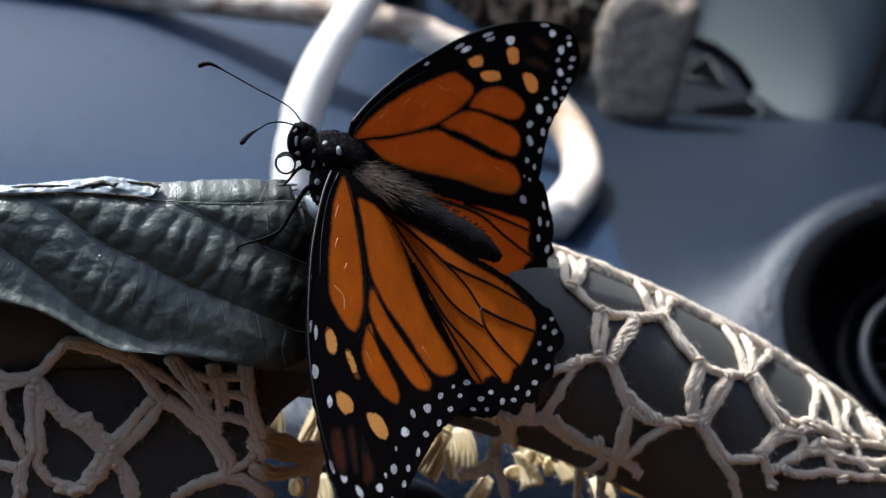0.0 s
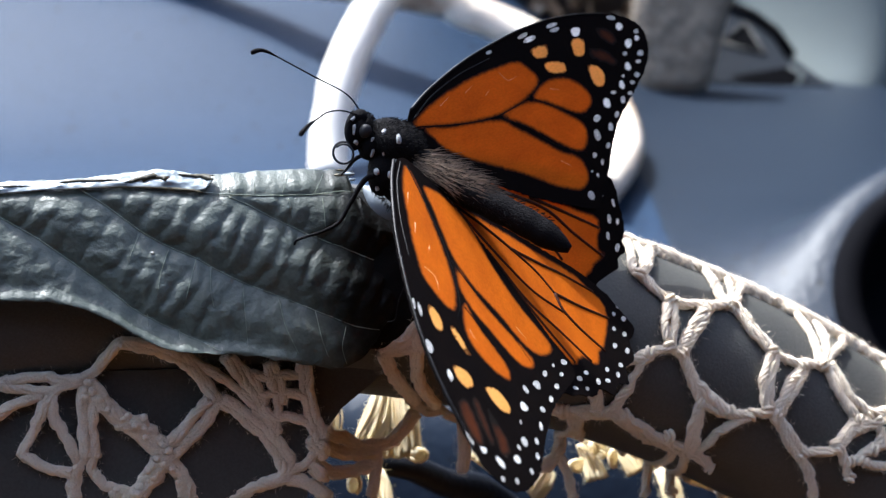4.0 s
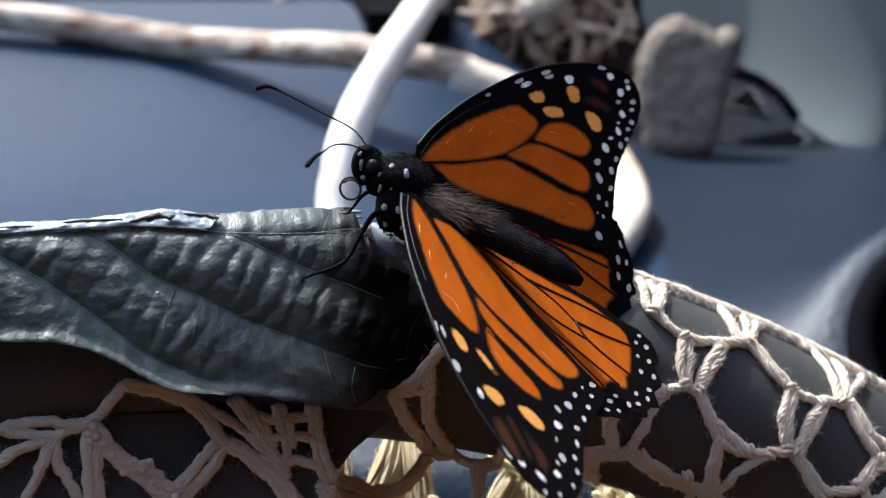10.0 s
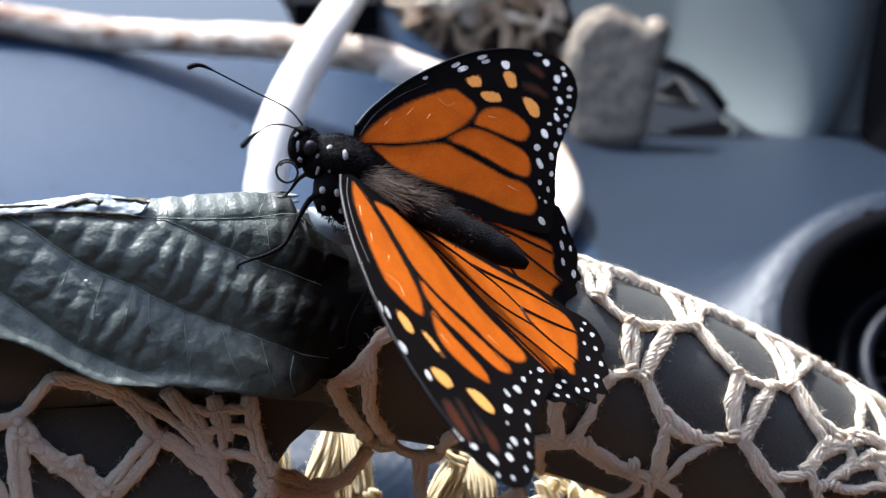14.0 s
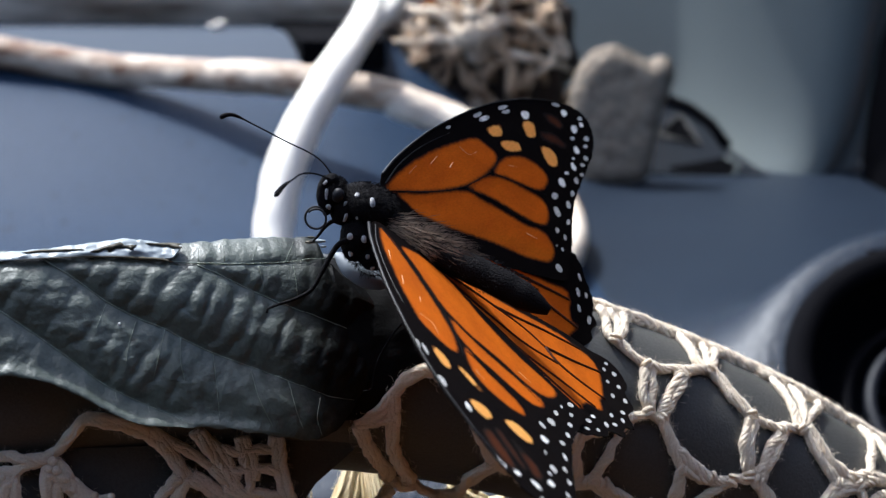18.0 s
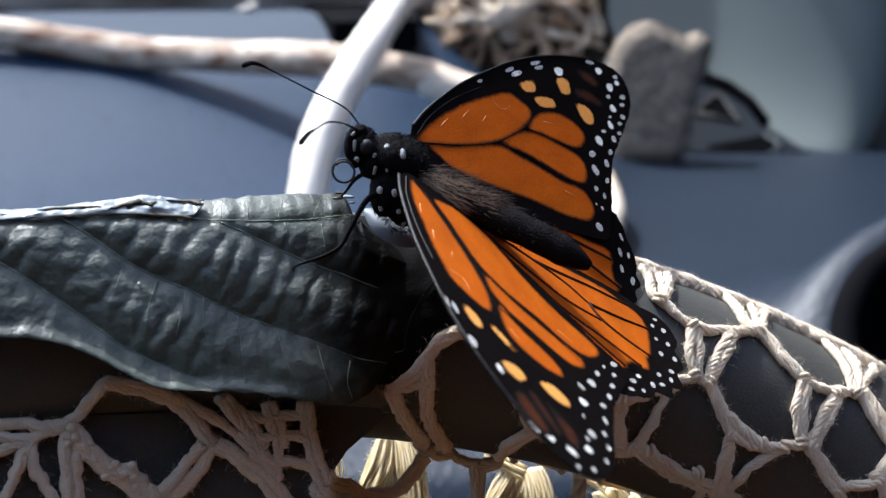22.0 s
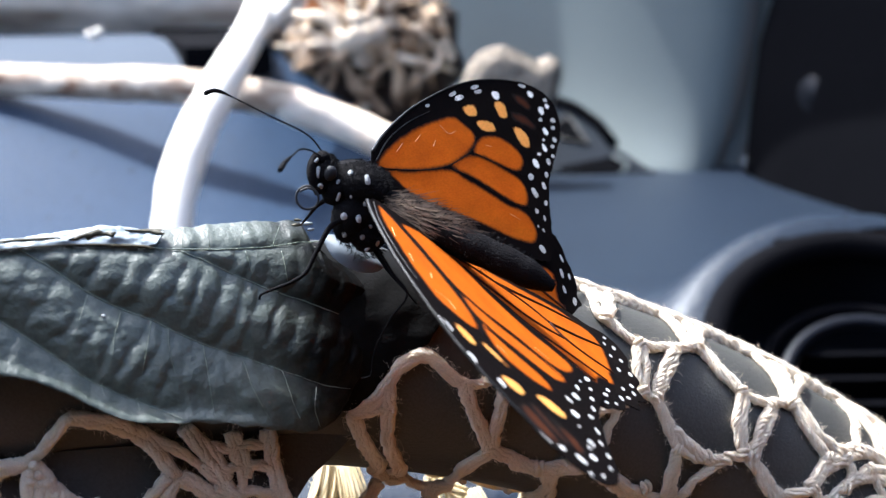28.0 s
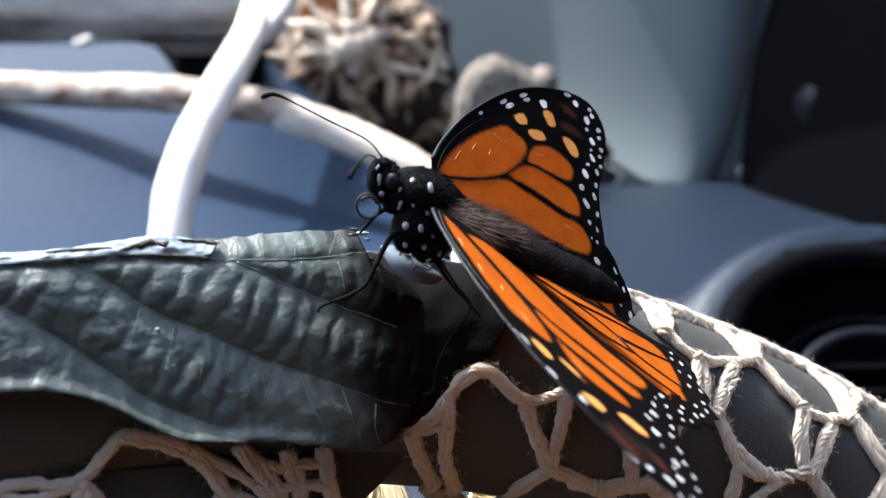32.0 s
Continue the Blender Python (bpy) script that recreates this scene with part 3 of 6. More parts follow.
strand((91.5, -12.7), (90, -16.5), (89.9, -19.5), (90.3, -21.7))
strand((96.1, -15), (93.7, -17.1), (92.1, -19.6), (91.1, -21.8))
strand((97.2, -15.1), (94.7, -17.6), (92.8, -20.1), (91.6, -22))
strand((100.3, -8.8), (100.4, -11.3), (100.2, -14.8))
strand((111.4, -12), (104.5, -13.3), (101.3, -15))
strand((104.2, -10), (102.5, -13.1), (101, -15))
strand((100.9, -15.1), (102, -17.7), (103.5, -20.8), (105.6, -23.5))
strand((102, -14.9), (103.5, -17.5), (105.2, -20.5), (108, -22.8))
strand((78.5, -19.4), (82.9, -21.4), (86.6, -21.5), (89.9, -21.5))
strand((78.3, -19.6), (77.7, -23), (77.9, -25.9), (77.8, -28.2))
strand((78.3, -19.6), (78.4, -23.1), (78.7, -25.9), (78.9, -28.5))
strand((86.6, -21.8), (82.4, -24.1), (80.8, -26.4), (79.1, -28.8))
strand((90.3, -21.7), (92.3, -24.5), (93.6, -26.8), (95.5, -28.8))
strand((90.9, -21.6), (93, -24.5), (94.5, -26.4), (96.3, -28.3))
strand((95.4, -28.4), (99, -28.2), (101.8, -27.8), (105.6, -23.7))
strand((105.6, -23.5), (102.8, -25.9), (101.8, -28.1))
strand((107.9, -23), (113.2, -23.2), (118.3, -26.2))
strand((64.3, -20.8), (60.5, -20.3), (56.9, -20.7), (53.7, -19.7))
strand((61.5, -13.7), (61.6, -17), (62.7, -20.6))
strand((60.4, -13.9), (60.9, -17), (62.1, -20.4))
strand((61.9, -13.5), (63.2, -13.2), (66.3, -12.4), (69.4, -11.4))
strand((64.4, -21), (67.9, -23.3), (72, -25.9), (77.8, -28.2))
strand((64.7, -20.6), (68.5, -22.6), (72.6, -25.1), (77.8, -27.4))
strand((77.8, -28.2), (80.3, -29), (82.9, -31.1))
strand((95.4, -28.6), (97.8, -32.1), (99.6, -36.1))
strand((78, -28.5), (79.9, -33), (80.2, -37.2))
strand((-25.8, -12.5), (-20.6, -11.8), (-17.3, -12.6), (-14.2, -12.1), (-11.9, -9.8), (-9.6, -6.9))
strand((-25.8, -13.0), (-20.3, -14), (-17.3, -13.3), (-14.2, -12.4))
strand((-9.6, -6.9), (-5.8, -7.6), (-1.9, -9.1), (1.2, -11.5), (4.3, -16.4))
strand((-9.9, -7.2), (-6.2, -8.2), (-2.3, -9.7), (0.8, -12.2), (3.7, -16.4))
strand((-14.4, -12.5), (-14.9, -15.8), (-14.8, -19.8), (-14.4, -23.8))
strand((-13.6, -12.7), (-13.5, -15.9), (-13.5, -19.9), (-13.1, -23.9))
strand((-12.8, -15.9), (-10.1, -18.1), (-6.7, -19.9), (-4.2, -22.7), (-2.9, -25))
strand((-13.1, -15.5), (-9.8, -18.9), (-7.1, -21), (-4.6, -24))
strand((-19.5, -14.2), (-20.5, -17.1), (-21.9, -20.1), (-23.5, -23.2))
strand((-19.2, -14.2), (-18.7, -18), (-17, -21.2), (-16, -23.7))
strand((4.3, -16.4), (2.3, -19.6), (0.3, -21.9), (-2.5, -24.6))
strand((4, -16.6), (1.5, -19.9), (-1.3, -23))
strand((4.3, -16.4), (7.5, -19), (10.7, -22.1), (13.1, -25.6))
strand((4.7, -16), (8.3, -18.5), (11.9, -21.8), (14.8, -25.7))
strand((-1.1, -9.3), (2.8, -11.8), (6.7, -14.7), (9.9, -17.9), (13.1, -21.8))
strand((5.2, -10.1), (7.6, -13.4), (9.9, -16.7), (11.9, -20.5))
strand((5.6, -9.9), (8.4, -12.6), (11.1, -17.2))
strand((11.2, -11.1), (12, -14), (12.8, -17.3), (12.3, -21.4))
strand((11.8, -11.1), (13.2, -14), (13.6, -17.3))
strand((16.1, -11.1), (16.6, -15), (17.2, -18.7), (18.7, -23), (19.7, -26))
strand((16.9, -11.1), (17.4, -15.1), (18.2, -18.8), (19.7, -22.6))
strand((6.8, -11.7), (10, -13.1), (13.2, -13.1), (16.5, -13))
strand((7.5, -15), (10.7, -15.9), (14, -15.7), (17.1, -16.3))
strand((9.1, -18.3), (12.3, -19.1), (15.6, -19.5), (18.5, -20.9))
strand((-24.7, -12.2), (-28.4, -13.2), (-32.7, -12.5))
strand((-20.2, -14.6), (-22.4, -15.0), (-24.8, -16.1), (-27.8, -18.2), (-30.8, -21.9))
strand((-4.2, -22.7), (-1.3, -22.2), (1.1, -21.1))
strand((116.6, -18.5), (113.5, -21.2), (111.8, -24))
strand((119.1, -19.4), (118.2, -23.4), (118.1, -26.2))
strand((126.8, -20.9), (120.1, -23.6), (121.2, -26.5))
strand((129.4, -22.5), (125.8, -25), (127.7, -27.8))
strand((133, -24.1), (131.3, -26.4), (134.5, -28.9))
strand((104.3, -23.6), (108.8, -24.3), (113.8, -24.1), (117.9, -26.2))
strand((100.9, -27.3), (105.1, -25.3), (109.4, -24.2))
strand((108.3, -28.4), (113.3, -26.4), (118.1, -27.1), (123.7, -27.4), (133.1, -29.1))
strand((104, -30.2), (108.5, -28), (114.2, -27.8), (120.1, -29.6), (129, -30.8))
strand((113.3, -26.4), (114.5, -27.8), (115.4, -30), (117.1, -32.4))
strand((120.8, -27.3), (121.4, -29.7), (123.5, -31.9))
strand((106.4, -30.1), (109.6, -31.2), (114, -30.9), (119.7, -32.1), (128.6, -33.3))
strand((102.1, -27.6), (103.4, -30.5), (104.3, -33))
strand((109.4, -24.4), (109.9, -26.5), (108.5, -28.3))
strand((27.7, -9.7), (31.2, -7.8), (33.1, -5.2), (34.8, -3.4), (38, -2.4), (39.5, -3), (41.3, -4.8), (43.6, -6.9))
strand((28.1, -10.4), (31.5, -8.4), (33.4, -5.9), (35.1, -4), (38.2, -3), (39.7, -3.7), (41.6, -5.5), (43.9, -7.5))
strand((43.4, -6.6), (45.2, -7.3), (47.1, -7.1), (49.5, -6.6), (51.6, -5.9), (56.8, -4.1))
strand((27.8, -10.2), (29.1, -12.4), (31.7, -15.9), (37.4, -21.3))
strand((28.4, -10.1), (29.7, -12.3), (32.3, -15.8), (38.1, -21.2))
strand((33.1, -5.6), (33.5, -8.4), (33.7, -11.7), (35, -15.6), (40.7, -21.6))
strand((32.5, -5.5), (32.9, -8.4), (33.1, -11.6), (34.4, -15.5), (40, -21.6))
strand((28, -10), (30.7, -9.8), (33.4, -9.6))
strand((43.9, -7), (44.6, -9.3), (46.3, -12.9), (49.1, -16.9))
strand((44.6, -6.9), (45.3, -9.1), (46.9, -12.7), (49.7, -16.7))
strand((50.9, -7), (50.4, -9.8), (49.8, -13.2), (49.9, -17))
strand((50.2, -6.9), (49.8, -9.7), (49.2, -13.1), (49.3, -16.9))
strand((49.5, -17.1), (48, -18.2), (46.5, -20), (47.7, -22.7), (44.4, -23.5))
strand((49.8, -17.7), (48.5, -18.9), (47.2, -20.7), (47.8, -23.2), (44.5, -24.1))
strand((49.4, -16.9), (52.3, -18.1), (55.5, -19.6), (58.2, -20.8), (61.4, -20.8), (66.2, -20.7))
strand((49.6, -17.5), (52.5, -18.7), (55.7, -20.2), (58.4, -21.4), (61.6, -21.4), (66.4, -21.2))
strand((37.4, -21.3), (38.9, -21.7), (40.7, -21.6), (42, -22.4), (44.4, -23.5))
strand((57.7, -20.6), (59.6, -22.6), (62.2, -25.4))
strand((44.0, -22.6), (44.3, -25.5), (44.1, -28.7), (44.0, -31.5))
strand((44.8, -22.7), (45.0, -25.5), (44.8, -28.7), (44.6, -31.5))
strand((36.2, -21.4), (33.2, -25.0), (30.9, -26.2), (27.5, -26.1), (25.0, -24.8), (22.5, -23.8), (19.6, -21.2))
strand((36.8, -21.8), (33.5, -25.7), (31.1, -26.9), (27.3, -26.7), (24.7, -25.4), (22.2, -24.4), (19.2, -21.8))
strand((59.6, -20.9), (60.7, -23.2), (60.9, -28.0), (58.8, -31.4), (54.4, -32.1))
strand((59.0, -21.0), (60.1, -23.3), (60.3, -27.7), (58.4, -30.8), (54.2, -31.5))
strand((60.3, -29.0), (62.1, -33.2), (62.9, -37.0))
strand((74.4, -25.2), (76.5, -29.0), (76.0, -32.8), (75.6, -37.1))
knotted((-14.6, -13.7), (-12.6, -16), (-10.6, -18.1), (-8.9, -19.3), (-7.3, -19.8), (-5.5, -21.5), (-4, -23.4))
knotted((-14.1, -13.1), (-12.2, -15.4), (-10.2, -17.5), (-8.4, -18.7), (-6.9, -19.2), (-5.1, -20.9), (-3.5, -22.8))
knotted((-4, -23.4), (-5.1, -25.8), (-6.4, -28.1), (-8.1, -29.4), (-11.2, -29))
knotted((-3.3, -23.8), (-4.4, -26.1), (-5.8, -28.4), (-7.5, -29.7), (-10.6, -29.3))
knotted((-3.7, -23.7), (-1.7, -25.9), (-0.3, -28.8), (0.4, -31.3))
knotted((-4.4, -24), (-2.3, -26.1), (-0.9, -29), (-0.2, -31.6))
strand((-16.5, -25.8), (-16.4, -28.1), (-16.6, -30.5))
strand((-15.9, -25.8), (-15.8, -28.1), (-15.9, -30.5))
strand((-13.4, -26.1), (-11.7, -28.3), (-8.1, -29.4))
strand((-4, -23.2), (-1.5, -21), (0.9, -18.2), (2.9, -16.2))
strand((5.9, -31.4), (9.5, -29.4), (14.2, -28.5), (17.9, -29.8), (22.6, -34.4))
strand((5.9, -31.7), (9.5, -29.8), (14.2, -28.9), (18, -30.2), (22.6, -34.8))
strand((17.3, -22.8), (19.2, -24), (24, -26.9), (27.5, -27.3), (30.1, -27.1))
strand((17.5, -23.4), (19.4, -24.7), (24.2, -27.6), (27.7, -28), (30.3, -27.8))
strand((17.6, -26.6), (22.5, -29.9), (26.6, -30), (29.8, -29.1))
strand((17.6, -27.3), (22.5, -30.6), (26.6, -30.7), (29.8, -29.8))
strand((30.1, -27.1), (30.3, -29.2), (30.1, -31.7), (29.6, -34.7))
strand((29.6, -27.1), (29.8, -29.1), (29.6, -31.6), (29.1, -34.7))
strand((13.1, -25.4), (13.6, -27.2), (13.4, -29.0))
strand((14.6, -25.4), (14.5, -27.2), (14.3, -29.0))
strand((-14.6, -23.4), (-15.6, -25.0), (-16.4, -26.2))
strand((-13.3, -23.5), (-13.9, -25.2), (-13.5, -26.4))
strand((-16.2, -23.4), (-15.4, -24.8), (-15.8, -26.2))
strand((-23.3, -22.8), (-20.0, -25.0), (-16.5, -26.0))
strand((14.1, -27.5), (16.9, -26.6), (18.3, -24.7), (18.6, -22.6))


def wrap(x0, side):
    """A strand that runs on over the rim's top and round its back."""
    a = x0 / RIM
    line = []
    for k in range(22):
        th = radians(84 + 8.4 * k)
        s = a + side * 0.0012 * k
        rho = Vector((math.sin(s), math.cos(s), 0))
        line.append(Vector((0, -RIM, 0)) + rho * (RIM + (GRIP + 0.0006) * math.sin(th)) + Vector((0, 0, (GRIP + 0.0006) * math.cos(th))))
    bm = bmesh.new()
    rope(bm, spline(line, 0.0006), 0.00050)
    part("strand", bm, COTTON, COVER)


for x0 in (0.060, 0.076, 0.090, 0.106, 0.122):
    wrap(x0, 1)
    wrap(x0 + 0.002, -1)


def build_knots():
    """Small wound knots where the cords of the net meet."""
    rnd = random.Random(14)
    spots = []
    for line in STRANDS:
        for q in (line[0], line[-1]):
            if q.x > 0.045 and all((q - p).length > 0.0019 for p in spots):
                spots.append(q)
    # stitches along the rim's upper edge
    for k in range(30):
        x = 0.062 + 0.0023 * k
        g = RIM + GRIP * 0.985
        spots.append(Vector((x, math.sqrt(g * g - x * x) - RIM, 0.0030)))
    for q in spots:
        turn = rnd.uniform(0, math.pi)
        a, b = rnd.uniform(0.0009, 0.0012), rnd.uniform(0.0007, 0.0009)
        way, side = Vector((math.cos(turn), math.sin(turn), 0)), Vector((-math.sin(turn), math.cos(turn), 0))
        bm = bmesh.new()
        ball(bm, q, (b * 0.95, b * 0.95, b * 0.8), None, 10, 0.4)
        for k in range(2):
            u = way * a * (k - 0.5) * 0.8
            loop = [q + u + side * b * math.cos(w) * 1.05 + way * 0.0003 * math.sin(w) + Vector((0, 0, b * math.sin(w))) for w in (0.2 + 0.45 * j for j in range(7))]
            tube(bm, loop, 0.00033, 6)
        part("knot", bm, COTTON, COVER)


build_knots()


def build_fuzz():
    """Loose fibres that stand off the yarn."""
    rnd = random.Random(3)
    bm = bmesh.new()
    for line in STRANDS:
        for _ in range(int(len(line) * 16.0)):
            q = rnd.choice(line) + Vector([rnd.uniform(-0.0008, 0.0008) for _ in range(3)])
            d = Vector([rnd.gauss(0, 1) for _ in range(3)]).normalized() * rnd.uniform(0.0004, 0.0016)
            s = d.orthogonal().normalized() * 0.000016
            m = q + d * 0.5 + d.orthogonal() * 0.2
            v = [bm.verts.new(p) for p in (q - s, q + s, m + s, m - s, q + d)]
            bm.faces.new(v[:4])
            bm.faces.new((v[3], v[2], v[4]))
    tagged(part("fuzz", bm, COTTON, COVER), kind="stuff")


build_fuzz()


def tuft(fringe, rnd, line, wide, fibres, label=""):
    """A flat lock of silky parallel fibres along a line; wide holds its half width at the top, middle and foot."""
    path = spline([Vector((x, y, z)) * 1e-3 for x, y, z in line], 0.0008)
    bm = bmesh.new()
    for _ in range(fibres):
        u, d = rnd.uniform(-1, 1), rnd.uniform(-1, 1)
        phase = rnd.uniform(0, 6)
        stray = rnd.uniform(0.9, 1.0) if rnd.random() < 0.9 else 1.25
        first, last = rnd.uniform(0, 0.06), rnd.uniform(0.92, 1.0)
        run = []
        for k, q in enumerate(path):
            t = k / (len(path) - 1)
            if not first <= t <= last:
                continue
            ahead = (path[min(k + 1, len(path) - 1)] - path[max(k - 1, 0)]).normalized()
            side = Vector((ahead.y, -ahead.x, 0)).normalized()
            w = np.interp(t, (0, 0.5, 1), wide) * 1e-3
            bulge = math.sqrt(max(0.0, 1 - 0.85 * u * u))
            run.append(q + side * w * stray * (u + 0.06 * math.sin(5 * t + phase)) + Vector((0, 0, 0.42 * w * bulge * d + 0.00015 * math.sin(8 * t + phase))))
        if len(run) > 2:
            thin = rnd.uniform(0.00012, 0.00026)
            tube(bm, run, lambda t: thin, 5)
    # loose hairs along the sides
    for _ in range(fibres):
        k = rnd.randrange(1, len(path) - 1)
        ahead = (path[k + 1] - path[k - 1]).normalized()
        side = Vector((ahead.y, -ahead.x, 0)).normalized() * rnd.choice((-1, 1))
        w = np.interp(k / (len(path) - 1), (0, 0.5, 1), wide) * 1e-3
        q = path[k] + side * w * 0.9
        d = (side + ahead * rnd.uniform(-0.8, 0.8)) * rnd.uniform(0.0005, 0.0014)
        tube(bm, [q, q + d * 0.6, q + d], lambda t: 0.00002, 3)
    part("tuft", bm, COTTON_YELLOW, fringe, label)


def build_fringe():
    fringe = thing("cover_edging", WHEEL, "sunlit cream edging of silky yarn tufts behind the steering wheel", "edging")
    rnd = random.Random(8)
    for line, wide, fibres in (
            (((24.6, -19.4, -22), (25.2, -24.5, -19.5), (24.6, -31.0, -17)), (1.6, 2.6, 2.4), 90),
            (((36.6, -20.2, -22), (34.8, -25.0, -19.5), (31.6, -30.5, -17)), (1.3, 2.1, 2.3), 90),
            (((38.8, -20.6, -22), (39.2, -25.5, -19.5), (39.6, -32.5, -17)), (1.6, 2.3, 2.0), 90),
            (((37.4, -21.0, -22), (36.6, -27.0, -19.5), (36.2, -33.0, -17)), (1.4, 2.6, 3.2), 80),
            (((59.2, -27.0, -22), (56.6, -30.0, -19.5), (52.4, -35.5, -17)), (1.6, 2.4, 2.6), 90),
            (((60.2, -27.4, -22), (60.6, -31.0, -19.5), (60.4, -37.0, -17)), (1.8, 2.6, 2.6), 90),
            (((52.6, -24.4, -22), (55.4, -26.4, -19.5), (58.6, -28.4, -17)), (0.8, 1.0, 1.2), 45),
            (((69.6, -29.4, -22), (73.0, -31.4, -19.5), (76.4, -34.4, -17)), (0.7, 1.1, 1.2), 45),
            (((72.6, -32.0, -22), (73.4, -35.0, -19.5), (74.2, -39.0, -17)), (1.0, 1.6, 2.0), 60),
            (((67.2, -36.6, -22), (65.0, -38.6, -19.5), (61.6, -41.4, -17)), (1.0, 1.4, 1.4), 50),
            (((79.6, -32.4, -22), (80.4, -34.6, -19.5), (82.0, -38.0, -17)), (1.2, 1.7, 1.8), 60),
            (((88.0, -37.6, -22), (88.6, -40.0, -19.5), (89.0, -44.0, -17)), (1.2, 1.9, 2.0), 60),
            (((34.6, -35.0, -22), (35.4, -38.0, -19.5), (35.6, -42.0, -17)), (1.2, 1.4, 1.6), 50)):
        tuft(fringe, rnd, line, wide, fibres)
    # knotted picots
    for x, y, z, a, b in ((41.2, -32.0, -17, 1.9, 1.3), (30.0, -31.2, -17, 1.5, 0.7), (30.0, -36.4, -17, 1.2, 1.9), (70.0, -35.4, -17, 1.9, 1.2), (76.8, -34.6, -17, 1.1, 1.8), (72.9, -32.4, -16.5, 0.9, 1.2), (83.6, -35.4, -17, 1.2, 1.5)):
        bm = bmesh.new()
        ball(bm, Vector((x, y, z)) * 1e-3, (a * 1e-3, b * 1e-3, 0.0010), None, 14, 0.35)
        for k in range(4):
            w = k * 0.8 + x
            tube(bm, [Vector((x + a * 0.85 * math.cos(w + q) * (1 - 0.1 * q), y + b * 0.85 * math.sin(w + q), z + 0.9 - 0.3 * abs(q - 1))) * 1e-3 for q in (0, 0.7, 1.4, 2.1)], 0.00035, 6)
        part("picot", bm, COTTON_YELLOW, fringe, "small knotted picot")
    # chain that follows the back of the rim
    for k in range(2):
        line = []
        for j in range(60):
            x = 0.018 + 0.0014 * j
            y0 = math.sqrt((RIM - GRIP) ** 2 - x * x) - RIM
            line.append(Vector((x, y0 + 0.0012 - 0.0011 * k + 0.0003 * math.sin(j * 0.9 + k * 2), -0.0125 - 0.0015 * k)))
        bm = bmesh.new()
        rope(bm, spline(line, 0.0008), 0.00050, 0.0050)
        part("chain", bm, COTTON_YELLOW, fringe)


def build_stalk():
    """The column lever behind the wheel."""
    tip = WHEEL @ Vector((0.0335, -0.0352, -0.030))
    knee = WHEEL @ Vector((0.0480, -0.0396, -0.032))
    st = thing("column_stalk", tip, "black plastic lever reaching out behind the steering wheel", "lever")
    bm = bmesh.new()
    tube(bm, spline([Vector((0, 0, 0)), knee - tip, WHEEL @ Vector((0.080, -0.066, -0.060)) - tip, Vector((0.10, 0.36, -0.17)) - tip], 0.004), lambda t: 0.0021 + 0.0024 * min(1.0, 3 * t), 14)
    part("arm", bm, BLACK, st)


build_stalk()
build_fringe()


# ---- leaf ----
def oval(x, y, a, b, turn, k=12):
    """An uneven rounded spot."""
    c, s = math.cos(radians(turn)), math.sin(radians(turn))
    pts = []
    for i in range(k):
        w = 2 * math.pi * i / k
        r = 1 + 0.30 * noise.noise((x + math.cos(w) * 0.9, y + math.sin(w) * 0.9, 2.0))
        p, q = a * r * math.cos(w), b * r * math.sin(w)
        pts.append((x + p * c - q * s, y + p * s + q * c))
    return pts


TOPS = ((-45, 12.6), (-35.8, 13.2), (-24.3, 14.0), (-17.2, 14.4), (-11.1, 15.3), (-5.9, 16.1), (-2.8, 16.2), (0.3, 15.6), (4.0, 15.8), (11.0, 16.5), (16.5, 16.9), (22.6, 16.9), (24.0, 13.3), (25.6, 11.6), (29.2, 9.9), (31.2, 7.5), (32, 2))
LOWS = ((-45, -1.8), (-35.3, -1.6), (-24.7, -2.0), (-19.9, -2.0), (-15.0, -3.0), (-11.0, -4.8), (-8.5, -6.3), (-5.0, -8.1), (-2.5, -8.8), (3.1, -9.1), (7.8, -9.4), (13.0, -10.3), (17.3, -11.1), (21.0, -11.4), (23.6, -10.3), (26.0, -7.8), (28.4, -4.2), (30.4, -0.6), (32, 1.6))
MIDRIB = ((-45, 12.4), (-25.0, 12.7), (-15.6, 13.4), (-7.5, 13.7), (-1.8, 13.4), (1.9, 13.1), (5.6, 12.9), (10.9, 12.9), (16.4, 13.1), (22.6, 13.8), (33, 14))
VEIN_UPPER = ((4.8, 12.7), (8.2, 11.2), (13.0, 8.9), (16.2, 7.5), (21.7, 5.5), (28.8, 2.8), (33, 1.4))
VEIN_MAIN = ((-16.0, 13.4), (-11.6, 10.6), (-7.5, 7.6), (-3.4, 5.4), (0.2, 3.9), (3.8, 2.0), (7.5, 0.3), (13.8, -2.0), (21.8, -5.1), (24.5, -5.8), (28.6, -6.4))
VEIN_LOWER = ((-32.0, 12.4), (-24.9, 8.4), (-21.9, 6.7), (-18.5, 4.5), (-15.0, 2.0), (-11.5, -0.6), (-8.0, -3.3), (-4.0, -5.4), (0.1, -7.2), (4.0, -9.0))
LINES = {k: np.array(v, float).T for k, v in (("top", TOPS), ("low", LOWS), ("mid", MIDRIB), ("upper", VEIN_UPPER), ("main", VEIN_MAIN), ("lower", VEIN_LOWER))}


def line_at(name, x):
    return float(np.interp(x, *LINES[name]))


LEAF_AX, LEAF_UP = Vector((0.9623, 0.2590, -0.0830)), Vector((0.0126, 0.2622, 0.9649))
LEAF_FRAME = Matrix.Translation((-0.04124, 0.20832, 0.08728)) @ Matrix((LEAF_AX, LEAF_UP, LEAF_AX.cross(LEAF_UP).normalized())).transposed().to_4x4()


